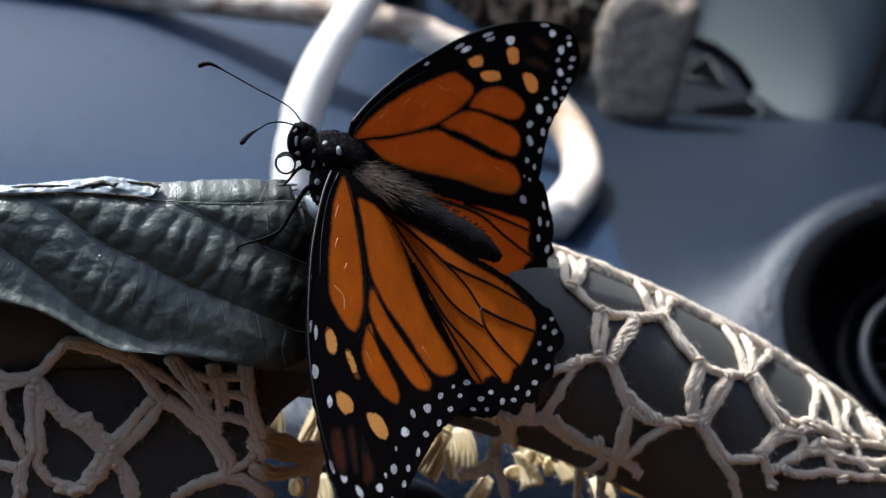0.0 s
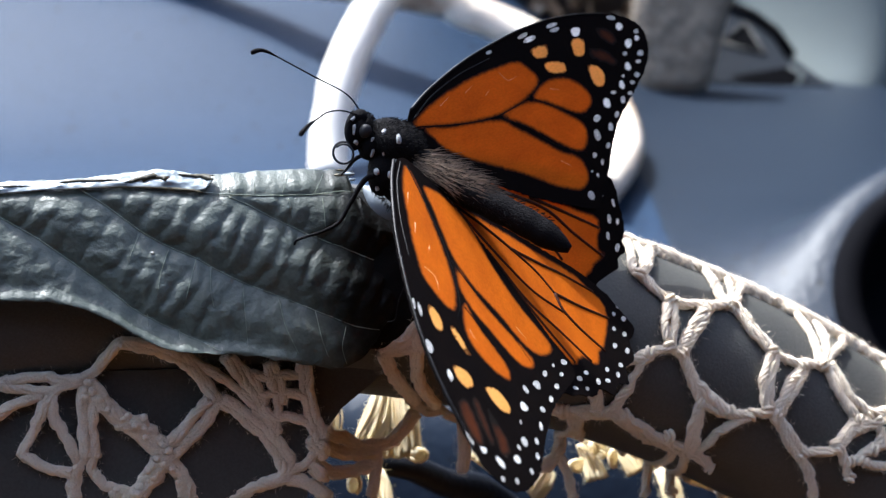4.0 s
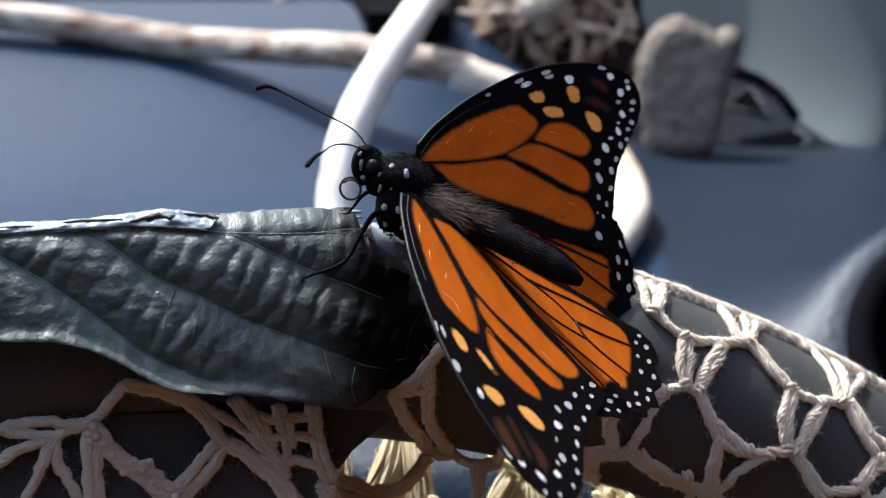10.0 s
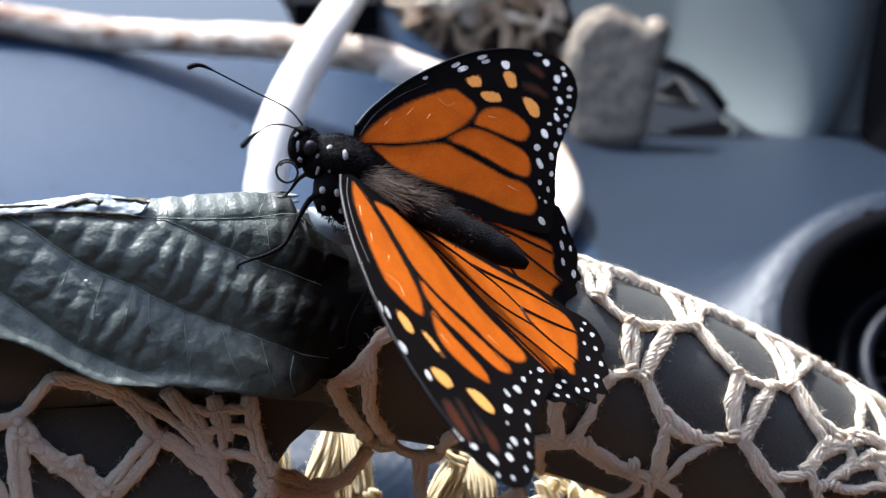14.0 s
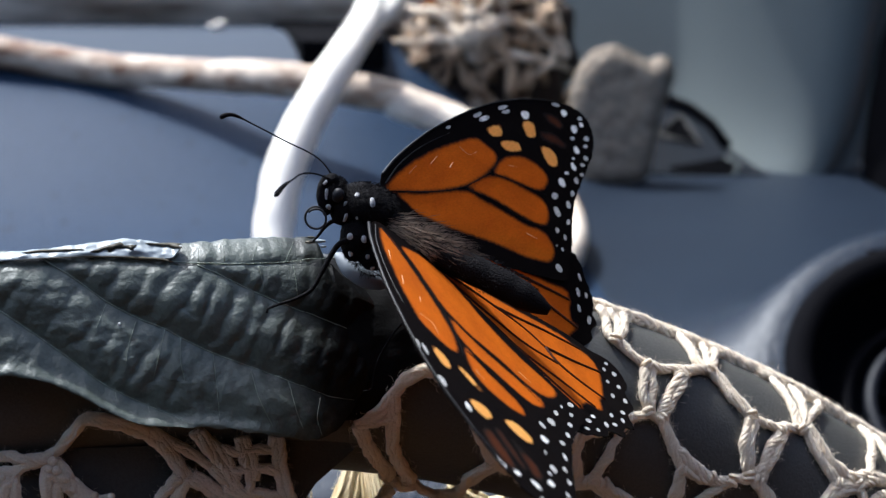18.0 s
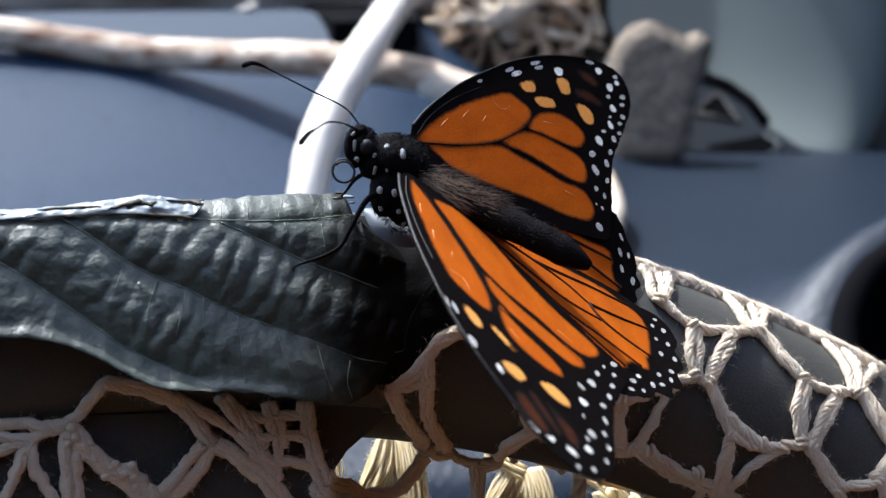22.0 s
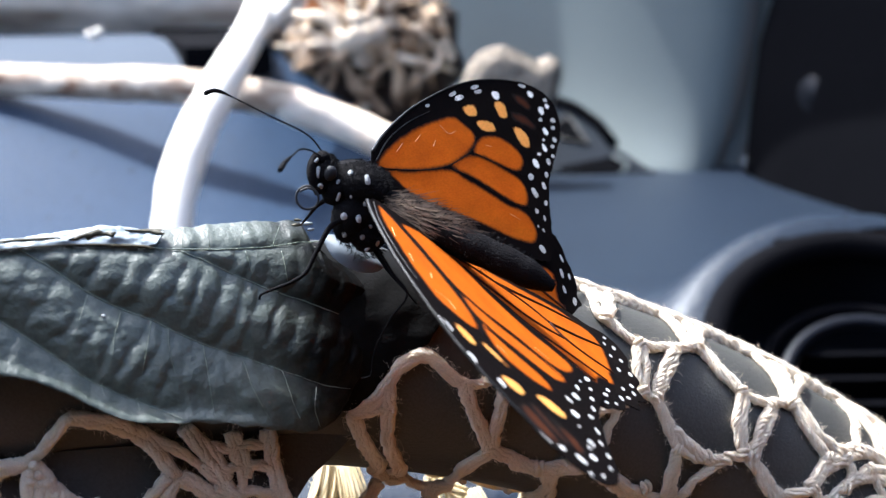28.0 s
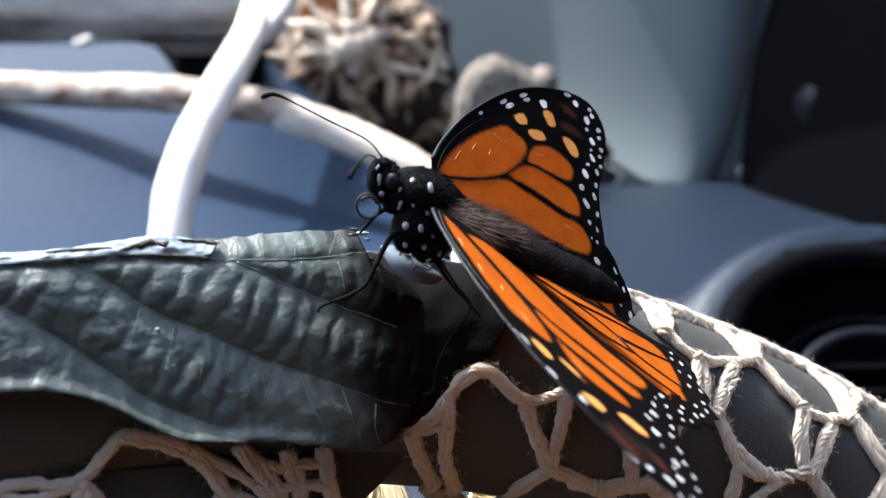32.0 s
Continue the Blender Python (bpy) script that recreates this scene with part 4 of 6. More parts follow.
def pillow(x, y):
    """Which strip between two veins a point lies in: the veins' heights, the lean of its quilting and its strength."""
    low, mid = line_at("low", x), line_at("mid", x)
    main = line_at("main", x) if x > -16 else 99.0
    lower = line_at("lower", x) if -32 < x < 4 else (99.0 if x <= -32 else -99.0)
    if y > mid:
        return mid, max(mid + 2.5, line_at("top", x)), 0.1, 0.55
    if x > 4.8 and y > line_at("upper", x):
        return line_at("upper", x), mid, 0.35, 1.0
    if y > main:
        return main, (line_at("upper", x) if x > 4.8 else mid), 0.50, 1.0
    if y > lower:
        return max(lower, low), min(main, mid), (0.50 if x < 0 else 0.50 - 0.09 * min(8.0, x)), (0.9 if x < 2 else 0.40)
    return low - 1.0, min(lower, mid), 0.4, 0.35


def leaf_phase(x, y):
    a, _, lean, _ = pillow(x, y)
    return (x - lean * (y - a) + 1.5 * noise.noise((x * 0.16, y * 0.10, 8.0)) + 0.5 * noise.noise((x * 0.5, y * 0.4, 2.0))) / 2.7


def leaf_face(x, y, relief=1.0):
    """Height of the leaf blade, in millimetres, over the wheel's middle plane."""
    z = 15.6 + (16 - y) * 0.235
    z += 0.5 * noise.noise((x * 0.07, y * 0.07, 4.0))
    a, b, _, force = pillow(x, y)
    s = min(1.0, max(0.0, (y - a) / max(0.5, b - a)))
    swell = math.sin(math.pi * s)
    z += relief * min(1.25, 0.15 * (b - a)) * swell ** 0.8
    seam = abs(math.sin(math.pi * leaf_phase(x, y))) ** 0.75 - 0.6
    z += relief * 0.50 * force * seam * swell ** 0.6 * (0.75 + 0.9 * noise.noise((x * 0.2, y * 0.2, 1.0)))
    z += 0.26 * noise.noise((x * 0.45, y * 0.45, 5.0)) + 0.10 * noise.noise((x * 1.1, y * 1.1, 5.0)) + 0.03 * noise.noise((x * 2.6, y * 2.6, 9.0))
    lo = line_at("low", x)
    z += 1.3 * math.exp(-((y - lo) / 1.2) ** 2) * min(1.0, max(0.0, (20 - x) / 10))
    return z - 0.030 * max(0.0, x - 21.0) ** 2


def leaf_point(u, v):
    x = -44 + 75.8 * u
    lo = line_at("low", x)
    hi = line_at("top", x)
    even = hi
    hi += 0.4 * noise.noise((x * 0.6, 0, 3.0)) + 0.10 * noise.noise((x * 2.0, 0, 9.0))
    lo += 0.25 * noise.noise((x * 0.5, 0, 6.0))
    if v < 0.08:
        # the lower margin curls under
        k = (0.08 - v) / 0.08
        y, z = lo + 0.5 * k + 0.0, leaf_face(x, lo) - 2.2 * math.sin(k * 1.5) + 0.3
        y = lo + 0.9 * (k - 0.25) ** 2
    elif v <= 0.82:
        y = lo + (hi - lo) * (v - 0.08) / 0.74
        k = max(0.0, (v - 0.70) / 0.12)
        z = leaf_face(x, y, 1 - k * 0.9) - 2.6 * k * k * (1 if x < 24 else 0.2)
    else:
        # folds back over the top of the rim
        k = (v - 0.82) / 0.18
        y = hi + (even - hi) * min(1.0, k * 3) - 1.5 * k * k
        z = leaf_face(x, even, 0.0) + 0.5 * noise.noise((x * 0.35, k * 3, 2.0)) - (2.6 if x < 24 else 0.5) - (13.0 if x < 23 else 2.5) * k
    return Vector((x, y, z)) * 1e-3


def build_leaf():
    leaf = thing("leaf", LEAF_FRAME, "dark green quilted leaf with pale veins draped over the steering wheel", "leaf")
    bm = bmesh.new()
    grid(bm, 230, 110, leaf_point)
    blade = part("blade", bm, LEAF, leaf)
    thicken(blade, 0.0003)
    rnd = random.Random(4)
    for line in (MIDRIB[3:], VEIN_UPPER, VEIN_MAIN, VEIN_LOWER):
        bm = bmesh.new()
        run = []
        for q in spline(line, 0.5):
            y = q.y + 0.10 * noise.noise((q.x * 0.6, line[0][0], 2.0))
            if q.x < 29 and line_at("low", q.x) + 0.3 < y:
                run.append(Vector((q.x, y, leaf_face(q.x, y) + 0.07)) * 1e-3)
        tube(bm, run, lambda t: (0.00012 - 0.00006 * t) * (1 + 0.3 * noise.noise((t * 40, line[0][0], 0.0))), 6)
        part("vein", bm, VEIN, leaf)
    # cross veins in the valleys of the quilting
    for line in (((6.7, 0.4), (6.9, -3.9), (7.3, -8.5)), ((11.8, -1.8), (12.6, -5.5), (14.4, -9.2)), ((2.3, 2.8), (2.1, -0.3), (2.6, -3.0)), ((0.2, 3.8), (-1.0, -0.3), (-1.6, -3.0)), ((-6.5, -3.8), (-6.4, -5.4)), ((-2.2, -5.9), (-2.1, -7.2)), ((21.3, -5.6), (20.6, -8.2), (21.3, -10.6)),
                 ((17.0, -3.4), (17.6, -6.8), (18.6, -9.6)), ((-3.6, 5.0), (-4.6, 2.4), (-5.2, -0.6)), ((-7.6, 7.2), (-9.0, 4.0)), ((8.6, 13.2), (8.4, 15.6)), ((12.6, 13.2), (13.4, 16.2)), ((17.4, 13.4), (18.6, 16.2)), ((5.0, 13.2), (5.0, 15.2)), ((13.4, 12.6), (14.0, 9.6)), ((18.4, 12.6), (18.6, 8.6))):
        bm = bmesh.new()
        tube(bm, [Vector((q.x, q.y, leaf_face(q.x, q.y) + 0.05)) * 1e-3 for q in spline(line, 0.3)], lambda t: 0.00006 - 0.00003 * t, 5)
        part("cross_vein", bm, VEIN, leaf)
    # torn, folded strip with a silvery face along the fold
    def edge_top(x):
        return line_at("top", x) + 0.25 * noise.noise((x * 0.5, 1.0, 6.0)) + 0.12 * noise.noise((x * 1.7, 1.0, 2.0))

    def edge_low(x):
        return np.interp(x, (-44, -27, -20, -15.3, -10.4, -6.2, -2.4, 0.1, 1.5, 2.6), (10.8, 12.3, 13.0, 13.4, 13.7, 13.7, 13.6, 13.4, 13.6, 15.0))

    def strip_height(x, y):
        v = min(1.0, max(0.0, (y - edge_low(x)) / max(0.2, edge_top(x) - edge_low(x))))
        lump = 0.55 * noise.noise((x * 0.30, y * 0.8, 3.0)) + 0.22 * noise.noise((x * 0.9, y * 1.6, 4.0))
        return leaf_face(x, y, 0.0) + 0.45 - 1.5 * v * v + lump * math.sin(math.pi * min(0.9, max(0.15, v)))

    def strip(u, v):
        x = -44 + 46.6 * u
        y = edge_low(x) + (edge_top(x) - edge_low(x)) * v
        return Vector((x, y, strip_height(x, y))) * 1e-3
    bm = bmesh.new()
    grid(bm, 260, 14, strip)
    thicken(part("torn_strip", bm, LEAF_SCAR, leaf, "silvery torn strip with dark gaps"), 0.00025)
    # dark olive gaps where the strip has split
    for ring in (((-20.0, 12.95), (-15.3, 13.40), (-10.4, 13.72), (-6.2, 13.78), (-2.4, 13.75), (0.1, 13.55), (1.6, 13.05), (0.0, 13.15), (-2.4, 13.25), (-6.2, 13.5), (-10.4, 13.55), (-15.3, 13.25)),
                 ((-18.5, 14.1), (-15.9, 14.55), (-11.0, 14.7), (-10.4, 14.6), (-13.0, 14.35), (-15.9, 14.25), (-17.9, 14.0)),
                 ((-9.7, 14.3), (-7.7, 15.1), (-5.5, 15.7), (-5.0, 15.3), (-3.3, 15.3), (-4.0, 14.6), (-4.8, 15.0), (-6.1, 14.9), (-7.0, 14.4), (-7.4, 14.8), (-8.6, 14.3)),
                 ((-2.1, 15.6), (1.7, 15.8), (3.1, 15.6), (2.3, 15.4), (2.8, 15.0), (1.7, 14.9), (0.9, 15.3), (-1.5, 15.4)),
                 ((-27.0, 13.3), (-24.7, 13.5), (-22.2, 13.5), (-24.7, 13.3))):
        bm = bmesh.new()
        fine = [q for i in range(len(ring)) for q in (Vector((*ring[i], 0)), Vector((*ring[i], 0)).lerp(Vector((*ring[(i + 1) % len(ring)], 0)), 0.5))]
        rough = [(q.x * 1e-3 + 0.00006 * noise.noise(q * 3), q.y * 1e-3 + 0.00008 * noise.noise(q * 3.7)) for q in fine]
        plate(bm, rough, -0.00010, 0.00010, lambda x, y: strip_height(x * 1e3, y * 1e3) * 1e-3 + 0.00012)
        part("tear", bm, LEAF_DRY, leaf, "dark olive tear")
    # dry crumbs at the butterfly's feet
    for k in range(4):
        x = rnd.uniform(20.5, 23.5)
        y = line_at("top", x) - rnd.uniform(0.0, 0.8)
        bm = bmesh.new()
        ring = [(p * 1e-3, q * 1e-3) for p, q in oval(0.0, 0.0, rnd.uniform(0.3, 1.0), rnd.uniform(0.15, 0.3), rnd.uniform(-6, 12), 14)]
        plate(bm, ring, -0.00010, 0.00010)
        m = Matrix.Translation(Vector((x, y, leaf_face(x, y, 0.0) + 0.42)) * 1e-3) @ Euler((radians(rnd.uniform(-60, -25)), radians(rnd.uniform(-15, 15)), 0)).to_matrix().to_4x4()
        bmesh.ops.transform(bm, matrix=m, verts=bm.verts)
        part("torn_fleck", bm, LEAF_SCAR if k % 2 else LEAF_DRY, leaf, "pale dry crumb" if k % 2 else "dark olive fleck")
    # added near-black sheet, lying close to the rim, stands in for shade
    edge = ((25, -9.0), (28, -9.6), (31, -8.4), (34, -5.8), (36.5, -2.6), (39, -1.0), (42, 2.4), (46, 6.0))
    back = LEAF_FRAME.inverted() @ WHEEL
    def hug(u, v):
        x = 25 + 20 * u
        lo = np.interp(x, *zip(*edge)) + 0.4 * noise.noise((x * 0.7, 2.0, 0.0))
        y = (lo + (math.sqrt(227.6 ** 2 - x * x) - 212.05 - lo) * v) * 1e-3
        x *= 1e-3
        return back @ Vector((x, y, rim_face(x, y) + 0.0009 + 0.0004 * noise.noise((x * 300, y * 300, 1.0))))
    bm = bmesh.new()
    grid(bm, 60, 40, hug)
    thicken(part("shade_sheet", bm, RIM_SHADE, leaf, "near-black sheet on the rim standing in for shade"), 0.0003)
    # added patch; its pale colour stands for what shows through the notch
    bm = bmesh.new()
    flap = [(24.4, 14.6), (27.2, 14.4), (29.4, 13.0), (32.0, 10.4), (30.6, 9.4), (28.2, 9.6), (26.2, 10.6), (24.8, 12.2)]
    plate(bm, [(q.x * 1e-3, q.y * 1e-3) for q in spline(flap, 0.5, closed=True)], -0.00012, 0.00012, lambda x, y: (19.6 - 0.5 * (y * 1e3 - 9.4)) * 1e-3)
    part("notch_patch", bm, NOTCH_PALE, leaf, "pale blue-grey patch filling the notch in the leaf")
    bm = bmesh.new()
    ball(bm, Vector((-5.9, 4.6, leaf_face(-5.9, 4.6) + 0.1)) * 1e-3, (0.00028, 0.00022, 0.0002), seg=8)
    part("speck", bm, WING_WHITE, leaf, "tiny white speck")


build_leaf()


# ---- butterfly ----
THORAX = Vector((-0.0073, 0.1953, 0.1103))
BUTTERFLY = thing("butterfly", THORAX, "orange and black butterfly with white-spotted wing margins resting on a leaf", "butterfly")
FORE = ((-0.8, -0.8), (0.6, 1.6), (5.4, 3.7), (13.7, 6.2), (22, 7.7), (28.2, 8.4), (34.2, 8.5), (40.6, 7.8), (46.2, 6.5), (50.2, 4.6), (52, 1.8), (51.3, -1.3), (48.6, -4.2),
        (44, -7.2), (39.5, -10.2), (36.4, -13.4), (33.7, -16.8), (31, -19.7), (28.6, -21.6), (24.7, -20.3), (16.8, -16.4), (9.6, -11.8), (4, -7), (0, -3))
FORE_LEFT = ((-0.8, -0.8), (1.1, 1.5), (5.7, 3.9), (13.9, 6.6), (22, 8.1), (28.2, 8.8), (34.2, 9.0), (40.6, 8.2), (46.2, 7.2), (50.4, 5.4), (52.4, 2.2), (51.6, -1.3), (48.9, -4.8),
             (44.6, -8.0), (41.4, -10.6), (38.0, -13.5), (35.0, -17.0), (32.4, -20.4), (30.4, -22.6), (28.4, -22.8), (24.2, -20.0), (18.6, -17.0), (11.6, -13.2), (4, -8), (0, -3))
HIND = ((0.5, -3), (10, -7.5), (20, -12.0), (28, -16.0), (33.2, -17.6), (33.9, -20.0), (33.4, -23.0), (32.8, -26.4), (31.2, -28.2), (31.4, -31.6), (29.2, -33.6), (28.4, -36.8), (25.4, -38.0), (23.2, -41.4),
        (19.6, -42.6), (17.0, -45.4), (13.6, -46.2), (11.4, -44.8), (10.6, -41.2), (8.4, -37.0), (6.9, -31.0), (5.4, -24.0), (3.8, -16.0), (2.0, -9.0))
CELLS = (((0.2, -0.7), (3.8, 1.0), (8.9, 2.4), (15.1, 3.3), (22.8, 3.6), (24.8, 2.4), (26.2, 0.1), (23.6, -1.5), (20.1, -2.4), (15.7, -2.9), (9.2, -2.4), (4.1, -1.5)),
         ((24.3, -2.4), (26.1, -1.2), (28.6, -0.7), (31.8, -1.2), (34.5, -3.1), (35.4, -5.3), (33.8, -6.7), (31.5, -6.5), (28.5, -4.7), (26.2, -3.3)),
         ((17.2, -3.4), (19.9, -2.9), (23.4, -3.0), (26.3, -4.3), (29.8, -6.8), (31.9, -8.9), (31.6, -11.1), (29.8, -12.3), (27.5, -11.3), (23.8, -8.2), (20.6, -5.6)),
         ((2.1, -1.6), (6.5, -2.7), (11.7, -3.3), (16.3, -4.2), (18.7, -6.1), (22.3, -9.0), (25.5, -11.7), (28.7, -13.7), (29.0, -16.5), (27.5, -17.8), (25.6, -17.6), (21.8, -15.7), (17.5, -12.9), (13.0, -10.4), (8.6, -8.1), (4.5, -5.4), (3.0, -3.3)))
YELLOW = (((26.8, 4.6), (28.0, 5.0), (30.5, 4.9), (30.5, 4.1), (29.7, 3.0), (27.7, 3.2)), ((28.9, 2.3), (32.1, 1.7), (32.9, 0.8), (32.2, -0.2), (29.4, 0.4), (28.6, 1.2)),
          ((35.9, 4.4), (38.3, 4.1), (38.3, 2.8), (37.2, 1.4), (35.4, 1.9), (35.4, 2.8)), ((37.4, -0.2), (39.4, -0.9), (40.2, -2.5), (39.2, -4.0), (37.7, -3.9), (37.1, -2.3)))
RUST = (((39.1, 2.1), (42.0, 1.3), (43.9, -1.0), (42.8, -1.7), (40.3, -0.2), (38.6, 0.8)), ((41.9, 5.0), (44.5, 4.2), (45.4, 2.4), (44.2, 1.6), (42.2, 3.2)))
RUST_LEFT = (((40.7, 6.1), (40.1, 4.3), (43.3, 3.8), (46.0, 4.0), (47.0, 4.9), (46.0, 6.1), (43.3, 6.6)), ((40.5, 0.8), (41.8, 0.1), (45.1, -0.9), (46.9, -0.2), (47.6, 1.2), (46.3, 1.7), (43.5, 1.4)), ((39.8, 3.3), (39.6, 2.0), (43.2, 1.9), (46.0, 2.3), (46.4, 3.1), (43.2, 3.4)))
LEADING = ((37.4, 5.5, 1.15, 0.75, 2), (26.5, 7.2, 1.1, 0.37, 9), (27.5, 6.4, 1.5, 0.42, 6), (33.1, 7.5, 1.35, 0.35, 2), (33.4, 6.7, 1.1, 0.35, 0), (18.8, 6.3, 0.7, 0.25, 8), (45.9, 5.9, 1.0, 0.4, -14), (47.0, 4.2, 0.9, 0.66, 10))
TIP = ((50.3, 2.6, 0.65, 0.37, 0), (49.8, 1.5, 0.56, 0.5, 12), (47.6, 1.1, 1.0, 0.75, 26), (46.1, -0.3, 0.6, 0.36, 4), (49.4, -1.0, 0.75, 0.45, 5), (48.3, -2.2, 0.6, 0.36, 4), (45.7, -2.4, 0.84, 0.7, 77), (43.9, -3.6, 0.39, 0.25, 0), (46.9, -4.2, 0.66, 0.48, 7))
MARGIN = ((43.0, -4.9, 0.77, 0.62, 64), (45.4, -5.1, 0.6, 0.36, 3), (40.6, -5.6, 0.6, 0.34, -5), (44.0, -6.6, 0.58, 0.38, 3), (42.0, -7.2, 0.7, 0.55, 34), (38.4, -6.8, 0.94, 0.82, -33), (39.6, -9.1, 0.6, 0.46, 20), (35.2, -8.6, 0.88, 0.56, 4))
LOWER = ((37.4, -10.6, 0.75, 0.52, 55), (34.0, -11.1, 0.93, 0.66, 88), (35.4, -13.2, 0.58, 0.42, 31), (31.9, -13.9, 0.55, 0.44, 43), (33.0, -15.3, 0.54, 0.36, 61), (31.1, -17.0, 0.36, 0.3, 64), (30.2, -16.1, 0.26, 0.18, 43), (28.2, -19.5, 0.84, 0.66, -45))
CELLS_LEFT = (((0.7, -0.4), (5.1, 1.7), (11.2, 3.0), (16.0, 3.8), (20.5, 4.1), (22.8, 3.2), (24.8, 1.8), (25.6, 0.1), (24.0, -1.3), (20.5, -2.4), (16.8, -2.8), (14.1, -2.7), (10.4, -2.6), (7.6, -2.4), (3.8, -2.2), (1.4, -1.5)),
              ((24.1, -2.2), (27.0, -1.0), (29.6, -0.8), (31.6, -1.5), (33.5, -3.1), (34.8, -5.0), (34.9, -6.5), (33.3, -7.3), (31.3, -6.8), (29.3, -5.7), (27.4, -4.6), (25.4, -3.8), (23.3, -3.4)),
              ((17.4, -3.8), (21.2, -3.0), (24.8, -4.4), (27.0, -6.2), (29.7, -8.2), (31.7, -10.5), (31.6, -13.0), (29.8, -13.8), (27.5, -12.0), (25.7, -10.3), (23.8, -8.6), (21.8, -7.0), (19.6, -5.8), (17.4, -4.8)),
              ((3.6, -3.0), (7.8, -3.4), (11.9, -3.6), (15.5, -4.0), (18.0, -5.2), (20.4, -6.7), (22.2, -8.4), (24.1, -10.2), (26.4, -11.8), (28.5, -14.0), (28.8, -16.4), (27.4, -19.2), (25.8, -19.7), (23.6, -18.2), (19.9, -15.6), (15.3, -13.4), (10.9, -12.0), (7.0, -10.4), (4.3, -7.9), (3.3, -5.4)))
YELLOW_LEFT = (((25.8, 4.8), (26.2, 3.8), (27.4, 3.4), (28.9, 3.5), (29.9, 4.3), (29.5, 5.2), (28.1, 5.5), (26.8, 5.4)), ((28.5, 2.1), (28.4, 1.3), (29.5, 0.6), (31.5, 0.1), (32.4, -0.1), (32.5, 0.7), (31.1, 1.6), (29.8, 2.1)),
               ((35.1, 4.5), (34.9, 3.4), (35.4, 2.1), (36.4, 1.6), (37.5, 1.9), (38.2, 3.4), (37.3, 4.4), (36.1, 4.7)), ((37.2, -0.4), (36.9, -2.4), (37.9, -3.7), (39.3, -4.1), (40.4, -3.6), (40.5, -2.2), (39.5, -1.1), (38.4, -0.5)))
LEAD_LEFT = ((26.5, 7.9, 1.2, 0.42, 14), (27.1, 7.0, 1.68, 0.44, 8), (33.0, 7.8, 1.48, 0.8, 9), (19.1, 7.2, 0.86, 0.34, 14), (36.8, 5.8, 1.29, 0.6, 15), (45.9, 6.6, 1.3, 0.38, -13), (47.1, 4.8, 1.0, 0.75, 0), (48.6, 2.4, 1.15, 0.75, -30), (51.0, 3.2, 0.6, 0.45, 30), (50.9, 0.6, 0.62, 0.42, 40))
EDGE_LEFT = ((47.2, 0.9, 0.59, 0.36, -4), (47.5, -1.2, 1.0, 0.75, 40), (44.5, -4.2, 0.99, 0.75, 30), (45.6, -2.6, 0.63, 0.35, 6), (43.9, -6.9, 0.8, 0.52, 28), (41.3, -9.2, 1.02, 0.48, 23), (38.3, -11.2, 0.86, 0.56, 69), (36.1, -14.1, 0.94, 0.52, 34), (33.5, -16.8, 0.95, 0.5, 55))
INNER_LEFT = ((31.0, -19.2, 0.83, 0.42, 54), (28.6, -21.0, 1.1, 0.6, 65), (31.8, -15.2, 0.94, 0.52, 47), (34.3, -12.2, 1.17, 0.8, 65), (35.6, -9.2, 0.86, 0.66, -3), (38.7, -7.2, 1.24, 0.98, 60), (29.8, -18.1, 0.6, 0.31, 39), (41.4, -5.1, 0.52, 0.28, 17), (46.3, -5.7, 0.88, 0.46, 36), (48.9, -3.2, 0.7, 0.43, 24))
FAN = ((2.6, -6.2), (4.1, -12.6), (5.5, -19.0), (6.9, -25.0), (8.2, -31.0), (9.3, -34.9), (11.0, -37.0), (12.5, -39.2), (14.4, -39.6), (16.8, -38.8), (20.2, -36.4), (22.7, -34.4), (24.2, -32.4), (26.0, -31.4),
       (27.0, -29.6), (26.2, -27.8), (26.8, -26.2), (28.0, -24.6), (28.0, -22.8), (24.8, -20.6), (20.0, -17.0), (15.0, -14.2), (10.0, -11.6), (5.5, -8.2))
FAN_VEINS = (((3.6, -8.0), (6.3, -14.9), (9.1, -20.2), (11.9, -24.3), (15.0, -26.8)), ((15.0, -26.8), (15.7, -31.4), (16.2, -39.2)), ((15.0, -26.8), (17.9, -27.2), (20.4, -29.6), (23.4, -34.0)), ((8.9, -19.6), (9.7, -25.2), (10.3, -31.2), (11.6, -38.0)),
             ((5.0, -10.0), (11.0, -15.4), (16.0, -21.0), (18.2, -26.9)), ((11.0, -13.4), (18.4, -18.6), (22.4, -24.0), (26.4, -29.0)), ((16.4, -16.2), (22.4, -20.6), (27.6, -24.6)))
FAN_SPOTS = ((12.8, -43.6, 0.9, 0.36, 65), (15.0, -43.8, 1.1, 0.55, 55), (14.8, -41.4, 0.84, 0.41, 53), (18.0, -39.5, 0.85, 0.41, 53), (18.4, -41.9, 1.0, 0.5, 58), (21.6, -37.6, 1.0, 0.5, 48), (21.8, -40.6, 1.1, 0.55, 50), (25.2, -36.8, 1.0, 0.5, 62))
FAN_MARGIN = ((27.0, -32.4, 0.9, 0.42, 60), (27.4, -34.8, 1.0, 0.5, 45), (29.2, -31.2, 0.95, 0.46, 70), (29.9, -28.6, 1.0, 0.55, 51), (28.9, -26.4, 0.9, 0.45, 62), (30.4, -24.0, 1.0, 0.52, 73), (32.4, -22.0, 0.9, 0.4, 76), (31.9, -24.9, 0.7, 0.4, 60), (30.6, -20.2, 0.6, 0.35, 40))


